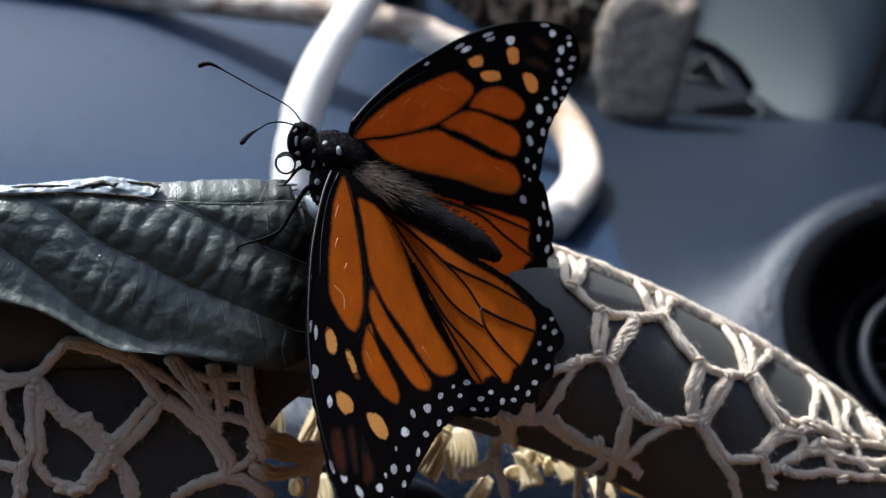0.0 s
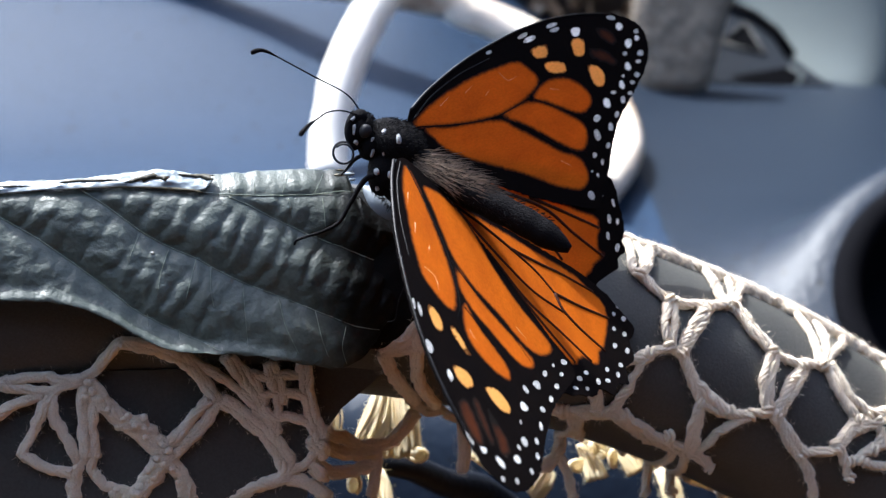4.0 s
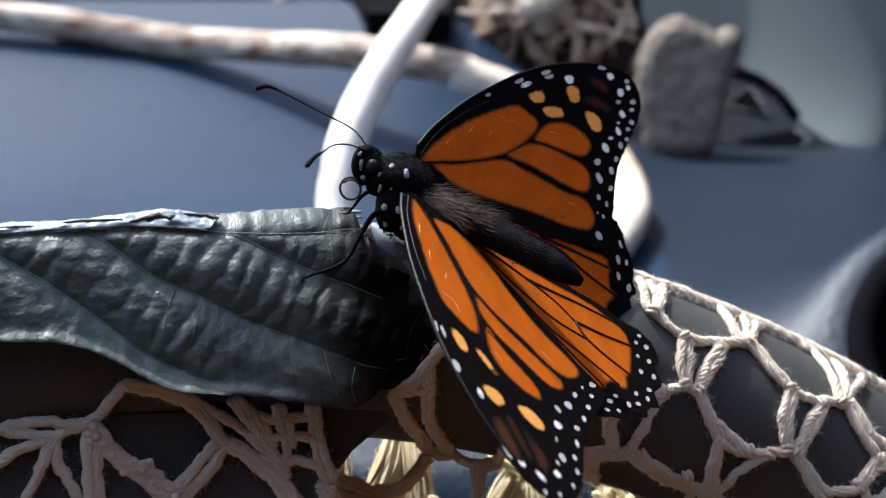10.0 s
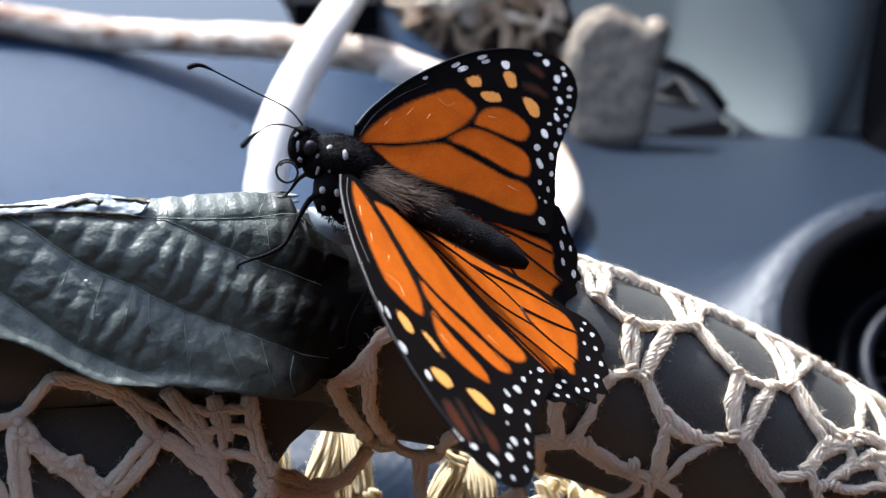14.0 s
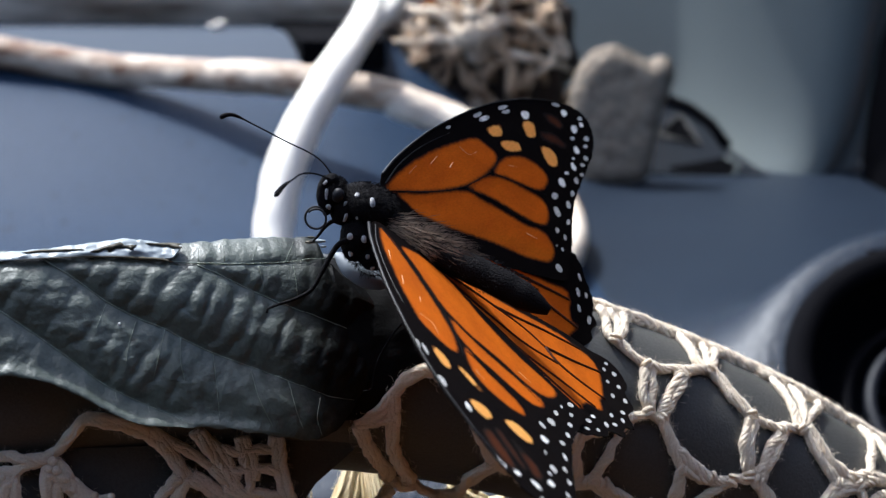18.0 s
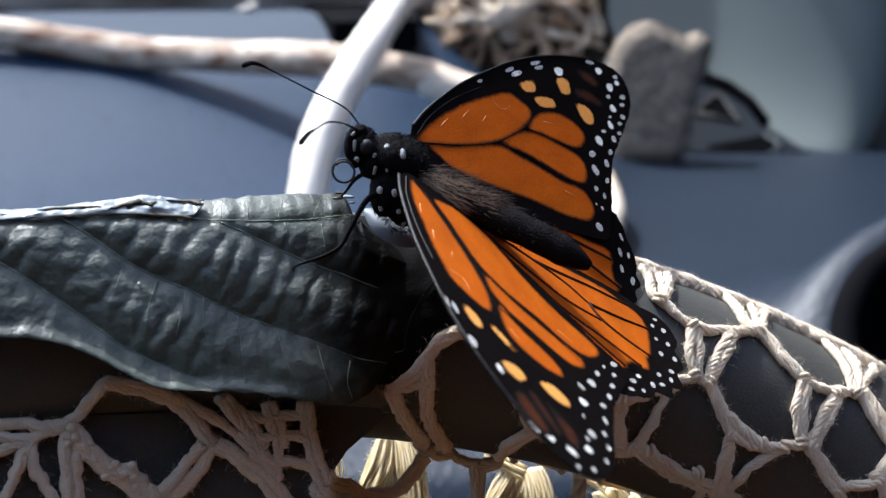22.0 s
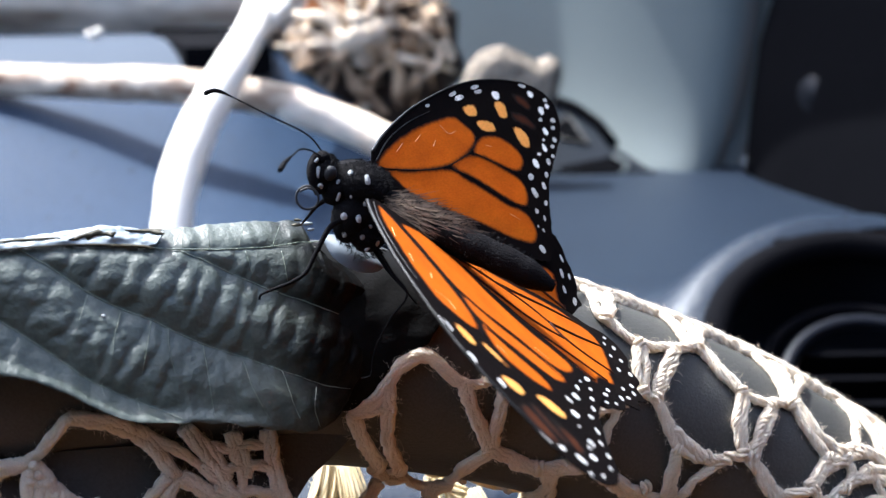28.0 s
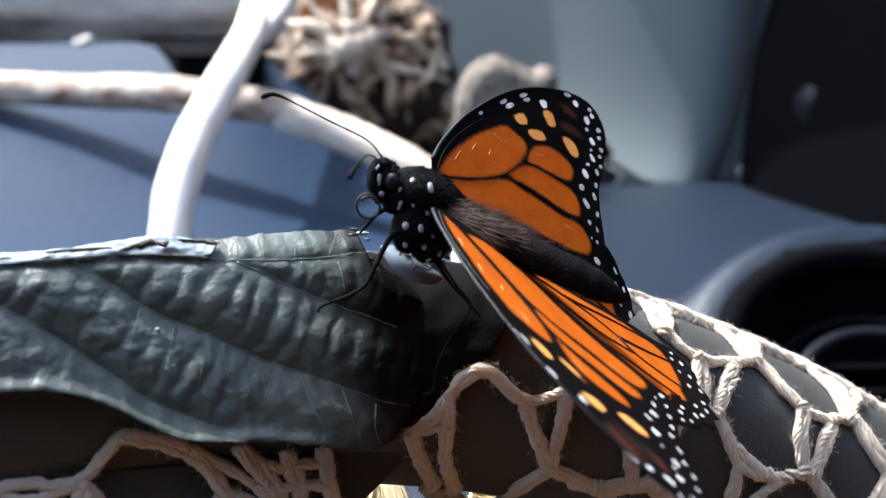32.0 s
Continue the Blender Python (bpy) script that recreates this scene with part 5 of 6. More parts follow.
def outline(pts, ragged=0.0, step=0.5):
    return [(q.x + ragged * noise.noise((q.x * 1.6, q.y * 1.6, 1.0)), q.y + ragged * noise.noise((q.x * 1.6, q.y * 1.6, 5.0))) for q in spline(pts, step, closed=True)]


def grown(loop, d):
    """The loop moved outwards by d."""
    turn = sum(a[0] * b[1] - b[0] * a[1] for a, b in zip(loop, loop[1:] + loop[:1]))
    out = []
    for i, q in enumerate(loop):
        a, b = loop[i - 1], loop[(i + 1) % len(loop)]
        x, y = b[0] - a[0], b[1] - a[1]
        k = math.copysign(d, turn) / max(1e-6, math.hypot(x, y))
        out.append((q[0] + y * k, q[1] - x * k))
    return out


def within(p, loop):
    """Which of the points lie inside the loop."""
    inside = np.zeros(len(p), bool)
    for (ax, ay), (bx, by) in zip(loop, loop[1:] + loop[:1]):
        if ay != by:
            cross = ((ay > p[:, 1]) != (by > p[:, 1])) & (p[:, 0] < (bx - ax) * (p[:, 1] - ay) / (by - ay) + ax)
            inside ^= cross
    return inside


def off_edge(p, loop):
    """Distance of the points from the loop."""
    best = np.full(len(p), 99.0)
    for a, b in zip(loop, loop[1:] + loop[:1]):
        a, b = np.array(a), np.array(b)
        d = b - a
        t = np.clip(((p - a) @ d) / max(1e-9, d @ d), 0, 1)
        best = np.minimum(best, np.linalg.norm(p - a - t[:, None] * d, axis=1))
    return best


def membrane(border, regions, camber, owner, name, label):
    """A thin wing: a black sheet with a window for each cell or spot, and the cells and spots that fill them."""
    loops = [border] + [r[0] for r in regions]
    pts, edges = [], []
    for loop in loops:
        k = len(pts)
        pts += loop
        edges += [(k + i, k + (i + 1) % len(loop)) for i in range(len(loop))]
    xs, ys = [q[0] for q in border], [q[1] for q in border]
    seed = np.array([(x + 0.35 * math.sin(3.1 * y), y) for x in np.arange(min(xs), max(xs), 0.8) for y in np.arange(min(ys), max(ys), 0.8)])
    seed = seed[within(seed, border)]
    near = np.min([off_edge(seed, loop) for loop in loops], axis=0)
    pts += [tuple(q) for q in seed[near > 0.32]]
    flat, _, tris = geometry.delaunay_2d_cdt([Vector(q) for q in pts], edges, [], 0, 1e-4)[:3]
    flat = np.array([(v.x, v.y) for v in flat])
    tris = np.array([list(f) for f in tris])
    mid = flat[tris].mean(axis=1)
    free = within(mid, border)

    def sheet(kind, faces, mat, parent, text, loop, half):
        used = np.unique(faces)
        slot = {int(v): i for i, v in enumerate(used)}
        k = len(used)
        rise = [camber(*flat[v]) for v in used]
        co = [(flat[v][0] * 1e-3, flat[v][1] * 1e-3, z + half) for v, z in zip(used, rise)] + [(flat[v][0] * 1e-3, flat[v][1] * 1e-3, z - half) for v, z in zip(used, rise)]
        fs = [tuple(slot[int(v)] for v in f) for f in faces]
        fs += [tuple(i + k for i in reversed(f)) for f in fs]
        count = collections.Counter(frozenset((f[i], f[i - 1])) for f in fs[:len(faces)] for i in range(3))
        n = len(co)
        rim = [tuple(e) for e, c in count.items() if c == 1]
        co += [co[i] for e in rim for i in (e[0], e[1], e[1] + k, e[0] + k)]
        fs += [(n + 4 * j, n + 4 * j + 1, n + 4 * j + 2, n + 4 * j + 3) for j in range(len(rim))]
        me = bpy.data.meshes.new(kind)
        me.from_pydata(co, [], fs)
        me.polygons.foreach_set("use_smooth", [True] * len(me.polygons))
        me.materials.append(mat)
        inner = np.zeros(len(co))
        inner[:k] = inner[k:2 * k] = off_edge(flat[used], loop)
        me.attributes.new("inner", "FLOAT", "POINT").data.foreach_set("value", inner.astype(np.float32))
        ob = new(kind, me)
        ob.parent = parent
        if text:
            ob["label"] = text
        return ob

    wing = None
    taken = ~free
    picks = []
    for r in regions:
        hit = within(mid, r[0]) & ~taken
        taken |= hit
        picks.append(hit)
    wing = sheet(name, tris[~taken], WING_BLACK, owner, label, border, 0.00006)
    for (loop, kind, mat, text), hit in zip(regions, picks):
        if hit.any():
            sheet(kind, tris[hit], mat, wing, text, loop, 0.000062)
    return wing


def build_wing(side):
    """One forewing with its hindwing; side is 1 where the upper face is local +z."""
    def camber(x, y):
        return side * (-0.4 * math.sin(math.pi * min(1.0, max(0.0, x / 52))) + 0.05 * noise.noise((x * 0.25, y * 0.25, 3.0))) * 1e-3

    def low(x, y):
        return camber(x, y) * 0.6 - side * 0.0005

    left = side < 0
    slim = 0.74 if left else 0.95
    regions = [(grown(outline(c, 0.15), 0.04 if left else 0.40), "wing_cell", WING_ORANGE, "") for c in (CELLS_LEFT if left else CELLS)]
    regions += [(outline(c, 0.12, 0.35), "wing_spot", WING_YELLOW, "yellow spot") for c in (YELLOW_LEFT if left else YELLOW)]
    regions += [(outline(c, 0.3), "wing_patch", WING_RUST, "rust-brown patch") for c in (RUST_LEFT if left else RUST)]
    regions += [(oval(c[0], c[1], c[2] * slim, c[3] * slim, c[4]), "wing_spot", WING_WHITE, "white spot") for c in (LEAD_LEFT + EDGE_LEFT + INNER_LEFT if left else LEADING + TIP + MARGIN + LOWER)]
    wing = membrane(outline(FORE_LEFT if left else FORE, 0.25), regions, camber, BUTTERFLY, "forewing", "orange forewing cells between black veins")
    # veins that stand proud of the wing
    for pts, thick in ((FORE[1:9], 0.00024), (((0.5, -1.0), (9.2, -2.7), (16, -3.2), (23.6, -2.0), (26.6, -0.2)), 0.00011), (((16.2, -3.6), (20.6, -6.2), (25, -10.2), (30.6, -13.0)), 0.0001), (((24.2, -2.6), (28.5, -5.2), (33.4, -8.0)), 0.0001), (((0.4, 0.2), (5.2, 2.6), (11.6, 4.4), (18.4, 5.4)), 0.00012)):
        bm = bmesh.new()
        rib = [Vector((q.x * 1e-3, q.y * 1e-3, camber(q.x, q.y) + side * 0.00006)) for q in spline(pts, 0.6)]
        tube(bm, rib, lambda t: thick * (1 - 0.6 * t), 6)
        part("costal_vein" if thick > 0.0002 else "wing_vein", bm, COSTA if thick > 0.0002 or pts[0][1] > 0 else BODY, wing)
    for pts in (((19.2, 2.9), (20.4, 1.4), (22.6, 1.6)), ((11.4, 1.5), (13.4, 2.3)), ((28.0, -1.8), (29.6, -2.4)), ((15.0, 0.2), (16.2, 0.9)), ((6.0, 0.8), (8.2, 1.7)), ((24.8, -12.8), (26.6, -14.2))):
        bm = bmesh.new()
        tube(bm, [Vector((q.x * 1e-3, q.y * 1e-3, camber(q.x, q.y) + side * 0.00007)) for q in spline(pts, 0.3)], lambda t: 0.00005 * (1 - 0.7 * t), 5)
        part("wing_scuff", bm, SCUFF, wing, "pale rubbed scratch")
    def fold(q):
        # the far hindwing is tucked in along its inner edge
        return q if left or q[1] > -28 else (q[0], -28 + 0.4 * (q[1] + 28), *q[2:])

    regions = [(outline([fold(q) for q in FAN], 0.2), "wing_cell", WING_ORANGE, "")]
    regions += [(oval(c[0], c[1], c[2] * 0.78, c[3] * 0.78, c[4]), "wing_spot", WING_WHITE, "white spot") for c in ((FAN_SPOTS + FAN_MARGIN) if left else FAN_MARGIN[3:])]
    hind = membrane(outline([fold(q) for q in HIND], 0.3), regions, low, BUTTERFLY, "hindwing", "orange fan with a spotted black margin")
    for pts in (FAN_VEINS if left else FAN_VEINS[4:]):
        bm = bmesh.new()
        tube(bm, [Vector((q.x * 1e-3, q.y * 1e-3, low(q.x, q.y))) for q in spline(pts, 0.6)], lambda t: 0.00033 - 0.00008 * t, 6)
        part("wing_vein", bm, WING_VEIN, hind, "brown vein")
    return wing, hind


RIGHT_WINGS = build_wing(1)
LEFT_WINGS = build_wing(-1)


def local(x, y, z):
    return Vector((x, y, z)) - THORAX


def build_body():
    axis = (local(0.009, 0.1915, 0.1036) - local(-0.0130, 0.1965, 0.1128)).normalized()
    turn = axis.to_track_quat("X", "Z").to_matrix()
    # abdomen
    bm = bmesh.new()
    back = spline([local(-0.0075, 0.1984, 0.1104), local(-0.0036, 0.1973, 0.1079), local(0.0005, 0.1956, 0.1057), local(0.009, 0.1927, 0.1021), local(0.0135, 0.1912, 0.0998), local(0.0163, 0.1903, 0.0983)], 0.0004)
    tube(bm, back, lambda t: (0.0022 - 0.0002 * t) * (1 - max(0, (t - 0.80) / 0.2) ** 2 * 0.72) * (1 + 0.025 * math.sin(t * 46)), 20)
    abdomen = part("abdomen", bm, BODY, BUTTERFLY)
    # thorax
    bm = bmesh.new()
    for q, rad in (((-0.0080, 0.1985, 0.1113), (0.0042, 0.0034, 0.0029)), ((-0.0090, 0.1985, 0.1074), (0.0030, 0.0031, 0.0040)), ((-0.0074, 0.1985, 0.1046), (0.0025, 0.0028, 0.0026)), ((-0.0113, 0.1984, 0.1110), (0.0022, 0.0021, 0.0025))):
        ball(bm, local(*q), rad, turn, 32)
    for v in bm.verts:
        d = (v.co - local(-0.0085, 0.1985, 0.1085)).normalized()
        v.co += d * (0.0004 * noise.noise(v.co * 420) + 0.0002 * noise.noise(v.co * 1300))
    thorax = part("thorax", bm, BODY, BUTTERFLY)
    # head with palps and eyes
    bm = bmesh.new()
    ball(bm, local(-0.0129, 0.1985, 0.1130), (0.0015, 0.0021, 0.0020), turn, 24, 0.1)
    for off in (0.0, 0.0016):
        tube(bm, spline([local(-0.0136, 0.1974 + off, 0.1106), local(-0.0145, 0.1972 + off, 0.1124), local(-0.0146, 0.1974 + off, 0.1140), local(-0.0140, 0.1976 + off, 0.1155)], 0.0003), lambda t: 0.00085 - 0.0005 * t * t, 10)
    ball(bm, local(-0.0131, 0.1983, 0.1150), (0.0010, 0.0012, 0.0009), turn, 14, 0.2)
    head = part("head", bm, BODY, BUTTERFLY)
    for y in (0.1967, 0.2003):
        part("eye", ball(bmesh.new(), local(-0.0124, y, 0.1132), (0.00092, 0.0008, 0.00104), turn, 20), EYE, head, "round black eye")
    # antennae
    for line in (((-0.0131, 0.1984, 0.1156), (-0.0152, 0.1985, 0.1181), (-0.0197, 0.1985, 0.1205), (-0.0240, 0.1985, 0.1228), (-0.0262, 0.1985, 0.1239), (-0.0273, 0.1985, 0.1240), (-0.0283, 0.1985, 0.1236)),
                 ((-0.0135, 0.1975, 0.1153), (-0.0153, 0.1920, 0.1171), (-0.0168, 0.1865, 0.1181), (-0.0178, 0.1826, 0.1181), (-0.0188, 0.1800, 0.1178), (-0.0197, 0.1780, 0.1170))):
        bm = bmesh.new()
        tube(bm, spline([local(*q) for q in line], 0.0004), lambda t: 0.00011 + 0.00026 * max(0.0, (t - 0.78) / 0.22) ** 0.7 * (1 if t < 0.985 else 0.5), 8)
        part("antenna", bm, BODY, BUTTERFLY)
    # coiled proboscis
    bm = bmesh.new()
    c, ex, ez = local(-0.01540, 0.1965, 0.1101), Vector((1, -0.1, 0)).normalized(), Vector((0, 0.25, 1)).normalized()
    coil = [c + (0.00156 - 0.000006 * k) * (math.cos(0.9 + k * 0.2) * ex + math.sin(0.9 + k * 0.2) * ez) + Vector((0, -0.00002 * k, 0)) for k in range(40)]
    tube(bm, [local(-0.0138, 0.1966, 0.1112)] + coil, 0.00017, 8)
    part("proboscis", bm, EYE, BUTTERFLY, "coiled black proboscis")
    # legs
    for thick, line in ((0.00044, ((-0.0105, 0.1965, 0.1070), (-0.0120, 0.1962, 0.1066), (-0.0131, 0.1960, 0.1054), (-0.0146, 0.1952, 0.1028), (-0.0160, 0.1945, 0.1005), (-0.0182, 0.1936, 0.0994), (-0.0205, 0.1929, 0.0988), (-0.0219, 0.1925, 0.0983), (-0.0221, 0.1925, 0.0977))),
                        (0.00020, ((-0.0070, 0.1970, 0.1040), (-0.0045, 0.1950, 0.1000), (-0.0028, 0.1932, 0.0974), (-0.0050, 0.1925, 0.0945), (-0.0068, 0.1920, 0.0915), (-0.0076, 0.1918, 0.0890), (-0.0079, 0.1918, 0.0870), (-0.0091, 0.1918, 0.0866))),
                        (0.00036, ((-0.0125, 0.1985, 0.1095), (-0.0140, 0.1990, 0.1085), (-0.0152, 0.2000, 0.1068), (-0.0160, 0.2005, 0.1058))),
                        (0.00030, ((-0.0075, 0.1985, 0.1040), (-0.0050, 0.1965, 0.1000), (-0.0030, 0.1945, 0.0978), (-0.0015, 0.1935, 0.0960)))):
        bm = bmesh.new()
        tube(bm, spline([local(*q) for q in line], 0.0004), lambda t: thick * (1 - 0.65 * t), 8)
        part("leg", bm, BODY, BUTTERFLY)
    # white dots on head and thorax: small flat patches of scales
    rnd = random.Random(12)
    for x, y, z, a, b in ((-0.0100, 0.1962, 0.1136, 0.55, 0.42), (-0.0076, 0.1952, 0.1125, 0.70, 0.46), (-0.0141, 0.1965, 0.1134, 0.85, 0.30), (-0.0136, 0.1968, 0.1117, 0.5, 0.40), (-0.0117, 0.1962, 0.1101, 0.72, 0.26), (-0.0142, 0.1970, 0.1150, 0.35, 0.25),
                          (-0.0104, 0.1962, 0.1076, 0.55, 0.46), (-0.0089, 0.1950, 0.1073, 0.62, 0.40), (-0.0083, 0.1955, 0.1047, 0.42, 0.32), (-0.0106, 0.1965, 0.1051, 0.45, 0.34), (-0.0077, 0.1950, 0.1091, 0.55, 0.40),
                          (-0.0060, 0.1960, 0.1036, 0.45, 0.35), (-0.0075, 0.1960, 0.1026, 0.4, 0.28), (-0.0098, 0.1958, 0.1102, 0.28, 0.2), (-0.0112, 0.1966, 0.1120, 0.34, 0.2), (-0.0068, 0.1955, 0.1060, 0.3, 0.24)):
        q = local(x, y, z)
        on_head = x < -0.0120 and z > 0.11
        hub = local(-0.0129, 0.1985, 0.1130) if on_head else local(-0.0085, 0.1985, min(0.1110, max(0.1046, z)))
        way = (q - hub).normalized()
        host = head if on_head else thorax
        skin = bvhtree.BVHTree.FromPolygons([v.co for v in host.data.vertices], [tuple(f.vertices) for f in host.data.polygons])
        spot = skin.ray_cast(q + way * 0.004, -way)[0] or q
        m = Matrix.Translation(spot + way * 0.00012) @ way.to_track_quat("Z", "Y").to_matrix().to_4x4()
        bm = bmesh.new()
        ring = oval(x * 1e3, z * 1e3, a * 0.95, b * 0.9, rnd.uniform(60, 110), 12)
        plate(bm, [((u - x * 1e3) * 1e-3, (w - z * 1e3) * 1e-3) for u, w in ring], -0.0003, 0.00001)
        bmesh.ops.transform(bm, matrix=m, verts=bm.verts)
        part("body_spot", bm, BODY_WHITE, host, "white dot")
    # fur
    rnd = random.Random(5)
    for name, count, spread, length, owner, mat in (("fur", 2600, ((-0.0080, 0.1985, 0.1113), (0.0042, 0.0034, 0.0029)), 0.0006, thorax, BODY), ("fur", 1700, ((-0.0088, 0.1985, 0.1070), (0.0030, 0.0031, 0.0042)), 0.0005, thorax, BODY),
                                                    ("hair_tuft", 1900, ((-0.0012, 0.1963, 0.1071), (0.0072, 0.0021, 0.0019)), 0.0036, abdomen, HAIR), ("fur", 1500, ((0.0000, 0.1961, 0.1065), (0.0066, 0.0022, 0.0020)), 0.0012, abdomen, BODY), ("fur", 900, ((-0.0130, 0.1985, 0.1132), (0.0016, 0.0021, 0.0022)), 0.0005, head, BODY),
                                                    ("fur", 700, ((-0.0075, 0.1984, 0.1040), (0.0025, 0.0028, 0.0026)), 0.0010, thorax, BODY), ("fur", 600, ((0.007, 0.1930, 0.1031), (0.0085, 0.0023, 0.0023)), 0.0007, abdomen, BODY)):
        bm = bmesh.new()
        (cx, cy, cz), rad = spread
        for _ in range(count):
            w = Vector([rnd.gauss(0, 1) for _ in range(3)]).normalized()
            q = local(cx, cy, cz) + turn @ Vector([a * b for a, b in zip(w, rad)])
            d = ((turn @ w) * (0.22 if mat is HAIR else 0.6) + axis * (1.0 if mat is HAIR else 0.4) + Vector([rnd.gauss(0, 0.17 if mat is HAIR else 0.28) for _ in range(3)])).normalized() * length * rnd.uniform(0.4, 1.3)
            s = d.orthogonal().normalized() * (0.000011 if mat is HAIR else 0.00004)
            v = [bm.verts.new(p) for p in (q - s, q + s, q + d * 0.55 + s * 0.8 + Vector((0, 0, 0.00008)), q + d)]
            bm.faces.new(v[:3])
            bm.faces.new((v[0], v[2], v[3]))
        tagged(part(name, bm, mat, owner, "soft grey-brown hair" if mat is HAIR else ""), kind="stuff")


build_body()


# ---- driftwood, root crown, stone and card on the dashboard ----
def build_white_stick():
    st = thing("forked_stick", (-0.047, 0.588, 0.0), "bleached white forked stick standing on the dashboard", "stick")
    base = Vector((-0.047, 0.588, 0.0))
    bm = bmesh.new()
    line = spline([Vector(q) - base for q in ((-0.0478, 0.590, 0.0), (-0.0480, 0.600, 0.0135), (-0.0448, 0.615, 0.0346), (-0.0366, 0.635, 0.0546), (-0.0224, 0.665, 0.0758), (-0.0117, 0.700, 0.0902), (-0.0044, 0.740, 0.1030), (0.002, 0.80, 0.128), (0.006, 0.86, 0.157))], 0.004)
    tube(bm, line, lambda t: 0.0083 + 0.0006 * math.sin(t * 7) - 0.0012 * t, 20)
    for v in bm.verts:
        v.co += Vector((1, 1, 0)) * 0.0008 * noise.noise(v.co * 70)
    part("main_stem", bm, STICK_WHITE, st)
    bm = bmesh.new()
    line = spline([Vector(q) - base for q in ((-0.010, 0.708, 0.090), (0.003, 0.738, 0.098), (0.014, 0.762, 0.110), (0.034, 0.80, 0.130))], 0.004)
    tube(bm, line, lambda t: 0.0066 - 0.002 * t, 14)
    part("side_branch", bm, STICK_WHITE, st)


def build_twig():
    base = Vector((0.082, 0.598, 0.0))
    tw = thing("bent_branch", base, "weathered bent branch, brown and bleached, lying over the dashboard", "branch")
    def branch(name, pts, mat, fn, label):
        bm = bmesh.new()
        tube(bm, spline([Vector(q) - base for q in pts], 0.004), fn, 20)
        for v in bm.verts:
            v.co += Vector((0.4, 1, 1)) * (0.0006 * noise.noise(v.co * 30) + 0.0005 * noise.noise(v.co * 170))
        part(name, bm, mat, tw, label)
    branch("stem", ((-0.36, 0.825, 0.083), (-0.226, 0.800, 0.0713), (-0.161, 0.785, 0.0630), (-0.0997, 0.752, 0.0624), (-0.0546, 0.722, 0.0640), (-0.003, 0.700, 0.0592), (0.010, 0.6965, 0.0556)), TWIG, lambda t: 0.0084 + 0.0004 * math.sin(t * 17), "weathered stem with brown patches")
    branch("bleached_end", ((0.004, 0.6985, 0.0575), (0.0328, 0.688, 0.0472), (0.0576, 0.668, 0.0369), (0.0705, 0.655, 0.0275), (0.0785, 0.632, 0.0165), (0.0755, 0.590, 0.0112), (0.060, 0.540, 0.0085)), TWIG_PALE, lambda t: 0.0088 - 0.0004 * t, "bleached white end")


def build_log():
    base = Vector((-0.2, 0.955, 0.0))
    lg = thing("log", base, "thick grey weathered driftwood log propped at the back of the dashboard", "log")
    bm = bmesh.new()
    line = spline([Vector(q) - base for q in ((-0.62, 0.985, 0.108), (-0.3, 0.965, 0.102), (-0.1, 0.955, 0.101), (0.015, 0.952, 0.103))], 0.01)
    tube(bm, line, 0.040, 28)
    for v in bm.verts:
        v.co += Vector((0, 1, 1)) * 0.006 * noise.noise(Vector((v.co.x * 8, v.co.y * 40, v.co.z * 40)))
    part("trunk", bm, LOG, lg)
    bm = bmesh.new()
    tube(bm, [Vector((-0.235, 0.955, 0.1)) - base, Vector((-0.245, 0.93, 0.0)) - base], lambda t: 0.014, 14)
    part("stub", bm, LOG, lg)
    bm = bmesh.new()
    tube(bm, [Vector((0.02, 0.955, 0.1)) - base, Vector((0.012, 0.965, 0.0)) - base], lambda t: 0.016, 14)
    part("stub", bm, LOG, lg)


def build_paper():
    sh = thing("paper_sheet", (-0.2, 0.86, 0.0), "pale blue-grey sheet lying on the dashboard under the log", "sheet")
    bm = bmesh.new()
    def lie(lift):
        def fn(u, v):
            y = 0.80 + 0.10 * v
            x = -0.215 - 0.03 * v + u * (0.187 - 0.013 * v)
            return Vector((x + 0.2, y - 0.86, dash_height(x, y) + lift))
        return fn
    grid(bm, 30, 12, lie(0.0016))
    grid(bm, 30, 12, lie(0.0008))
    part("leaf_of_paper", bm, PAPER, sh)


def build_scrap():
    sc = thing("paper_scrap", (-0.0981, 0.880, dash_height(-0.0981, 0.880) + 0.0022), "tiny crumpled white scrap lying on the grey sheet", "scrap")
    bm = bmesh.new()
    rnd = random.Random(2)
    for k in range(5):
        a = k * 1.26
        tip = Vector((0.007 * math.cos(a), 0.006 * math.sin(a), rnd.uniform(0.001, 0.005)))
        tube(bm, [Vector((0, 0, 0)), tip * 0.6 + Vector((0, 0, 0.001)), tip], lambda t: 0.0022 * (1.05 - t), 6)
    part("flake", bm, STICK_WHITE, sc)


def build_recess():
    g = thing("dash_dark_plate", (-0.028, 0.925, 0.064), "flush black plate standing for a dark recess in the dashboard", "tray")
    # flush plate; the dark of the recess is put into its black
    bm = bmesh.new()
    plate(bm, [(-0.016, -0.125), (-0.030, -0.055), (-0.044, 0.045), (0.03, 0.045), (0.03, -0.125)], -0.004, 0.0112)
    part("bed", bm, BLACK_MATT, g, smooth=False)


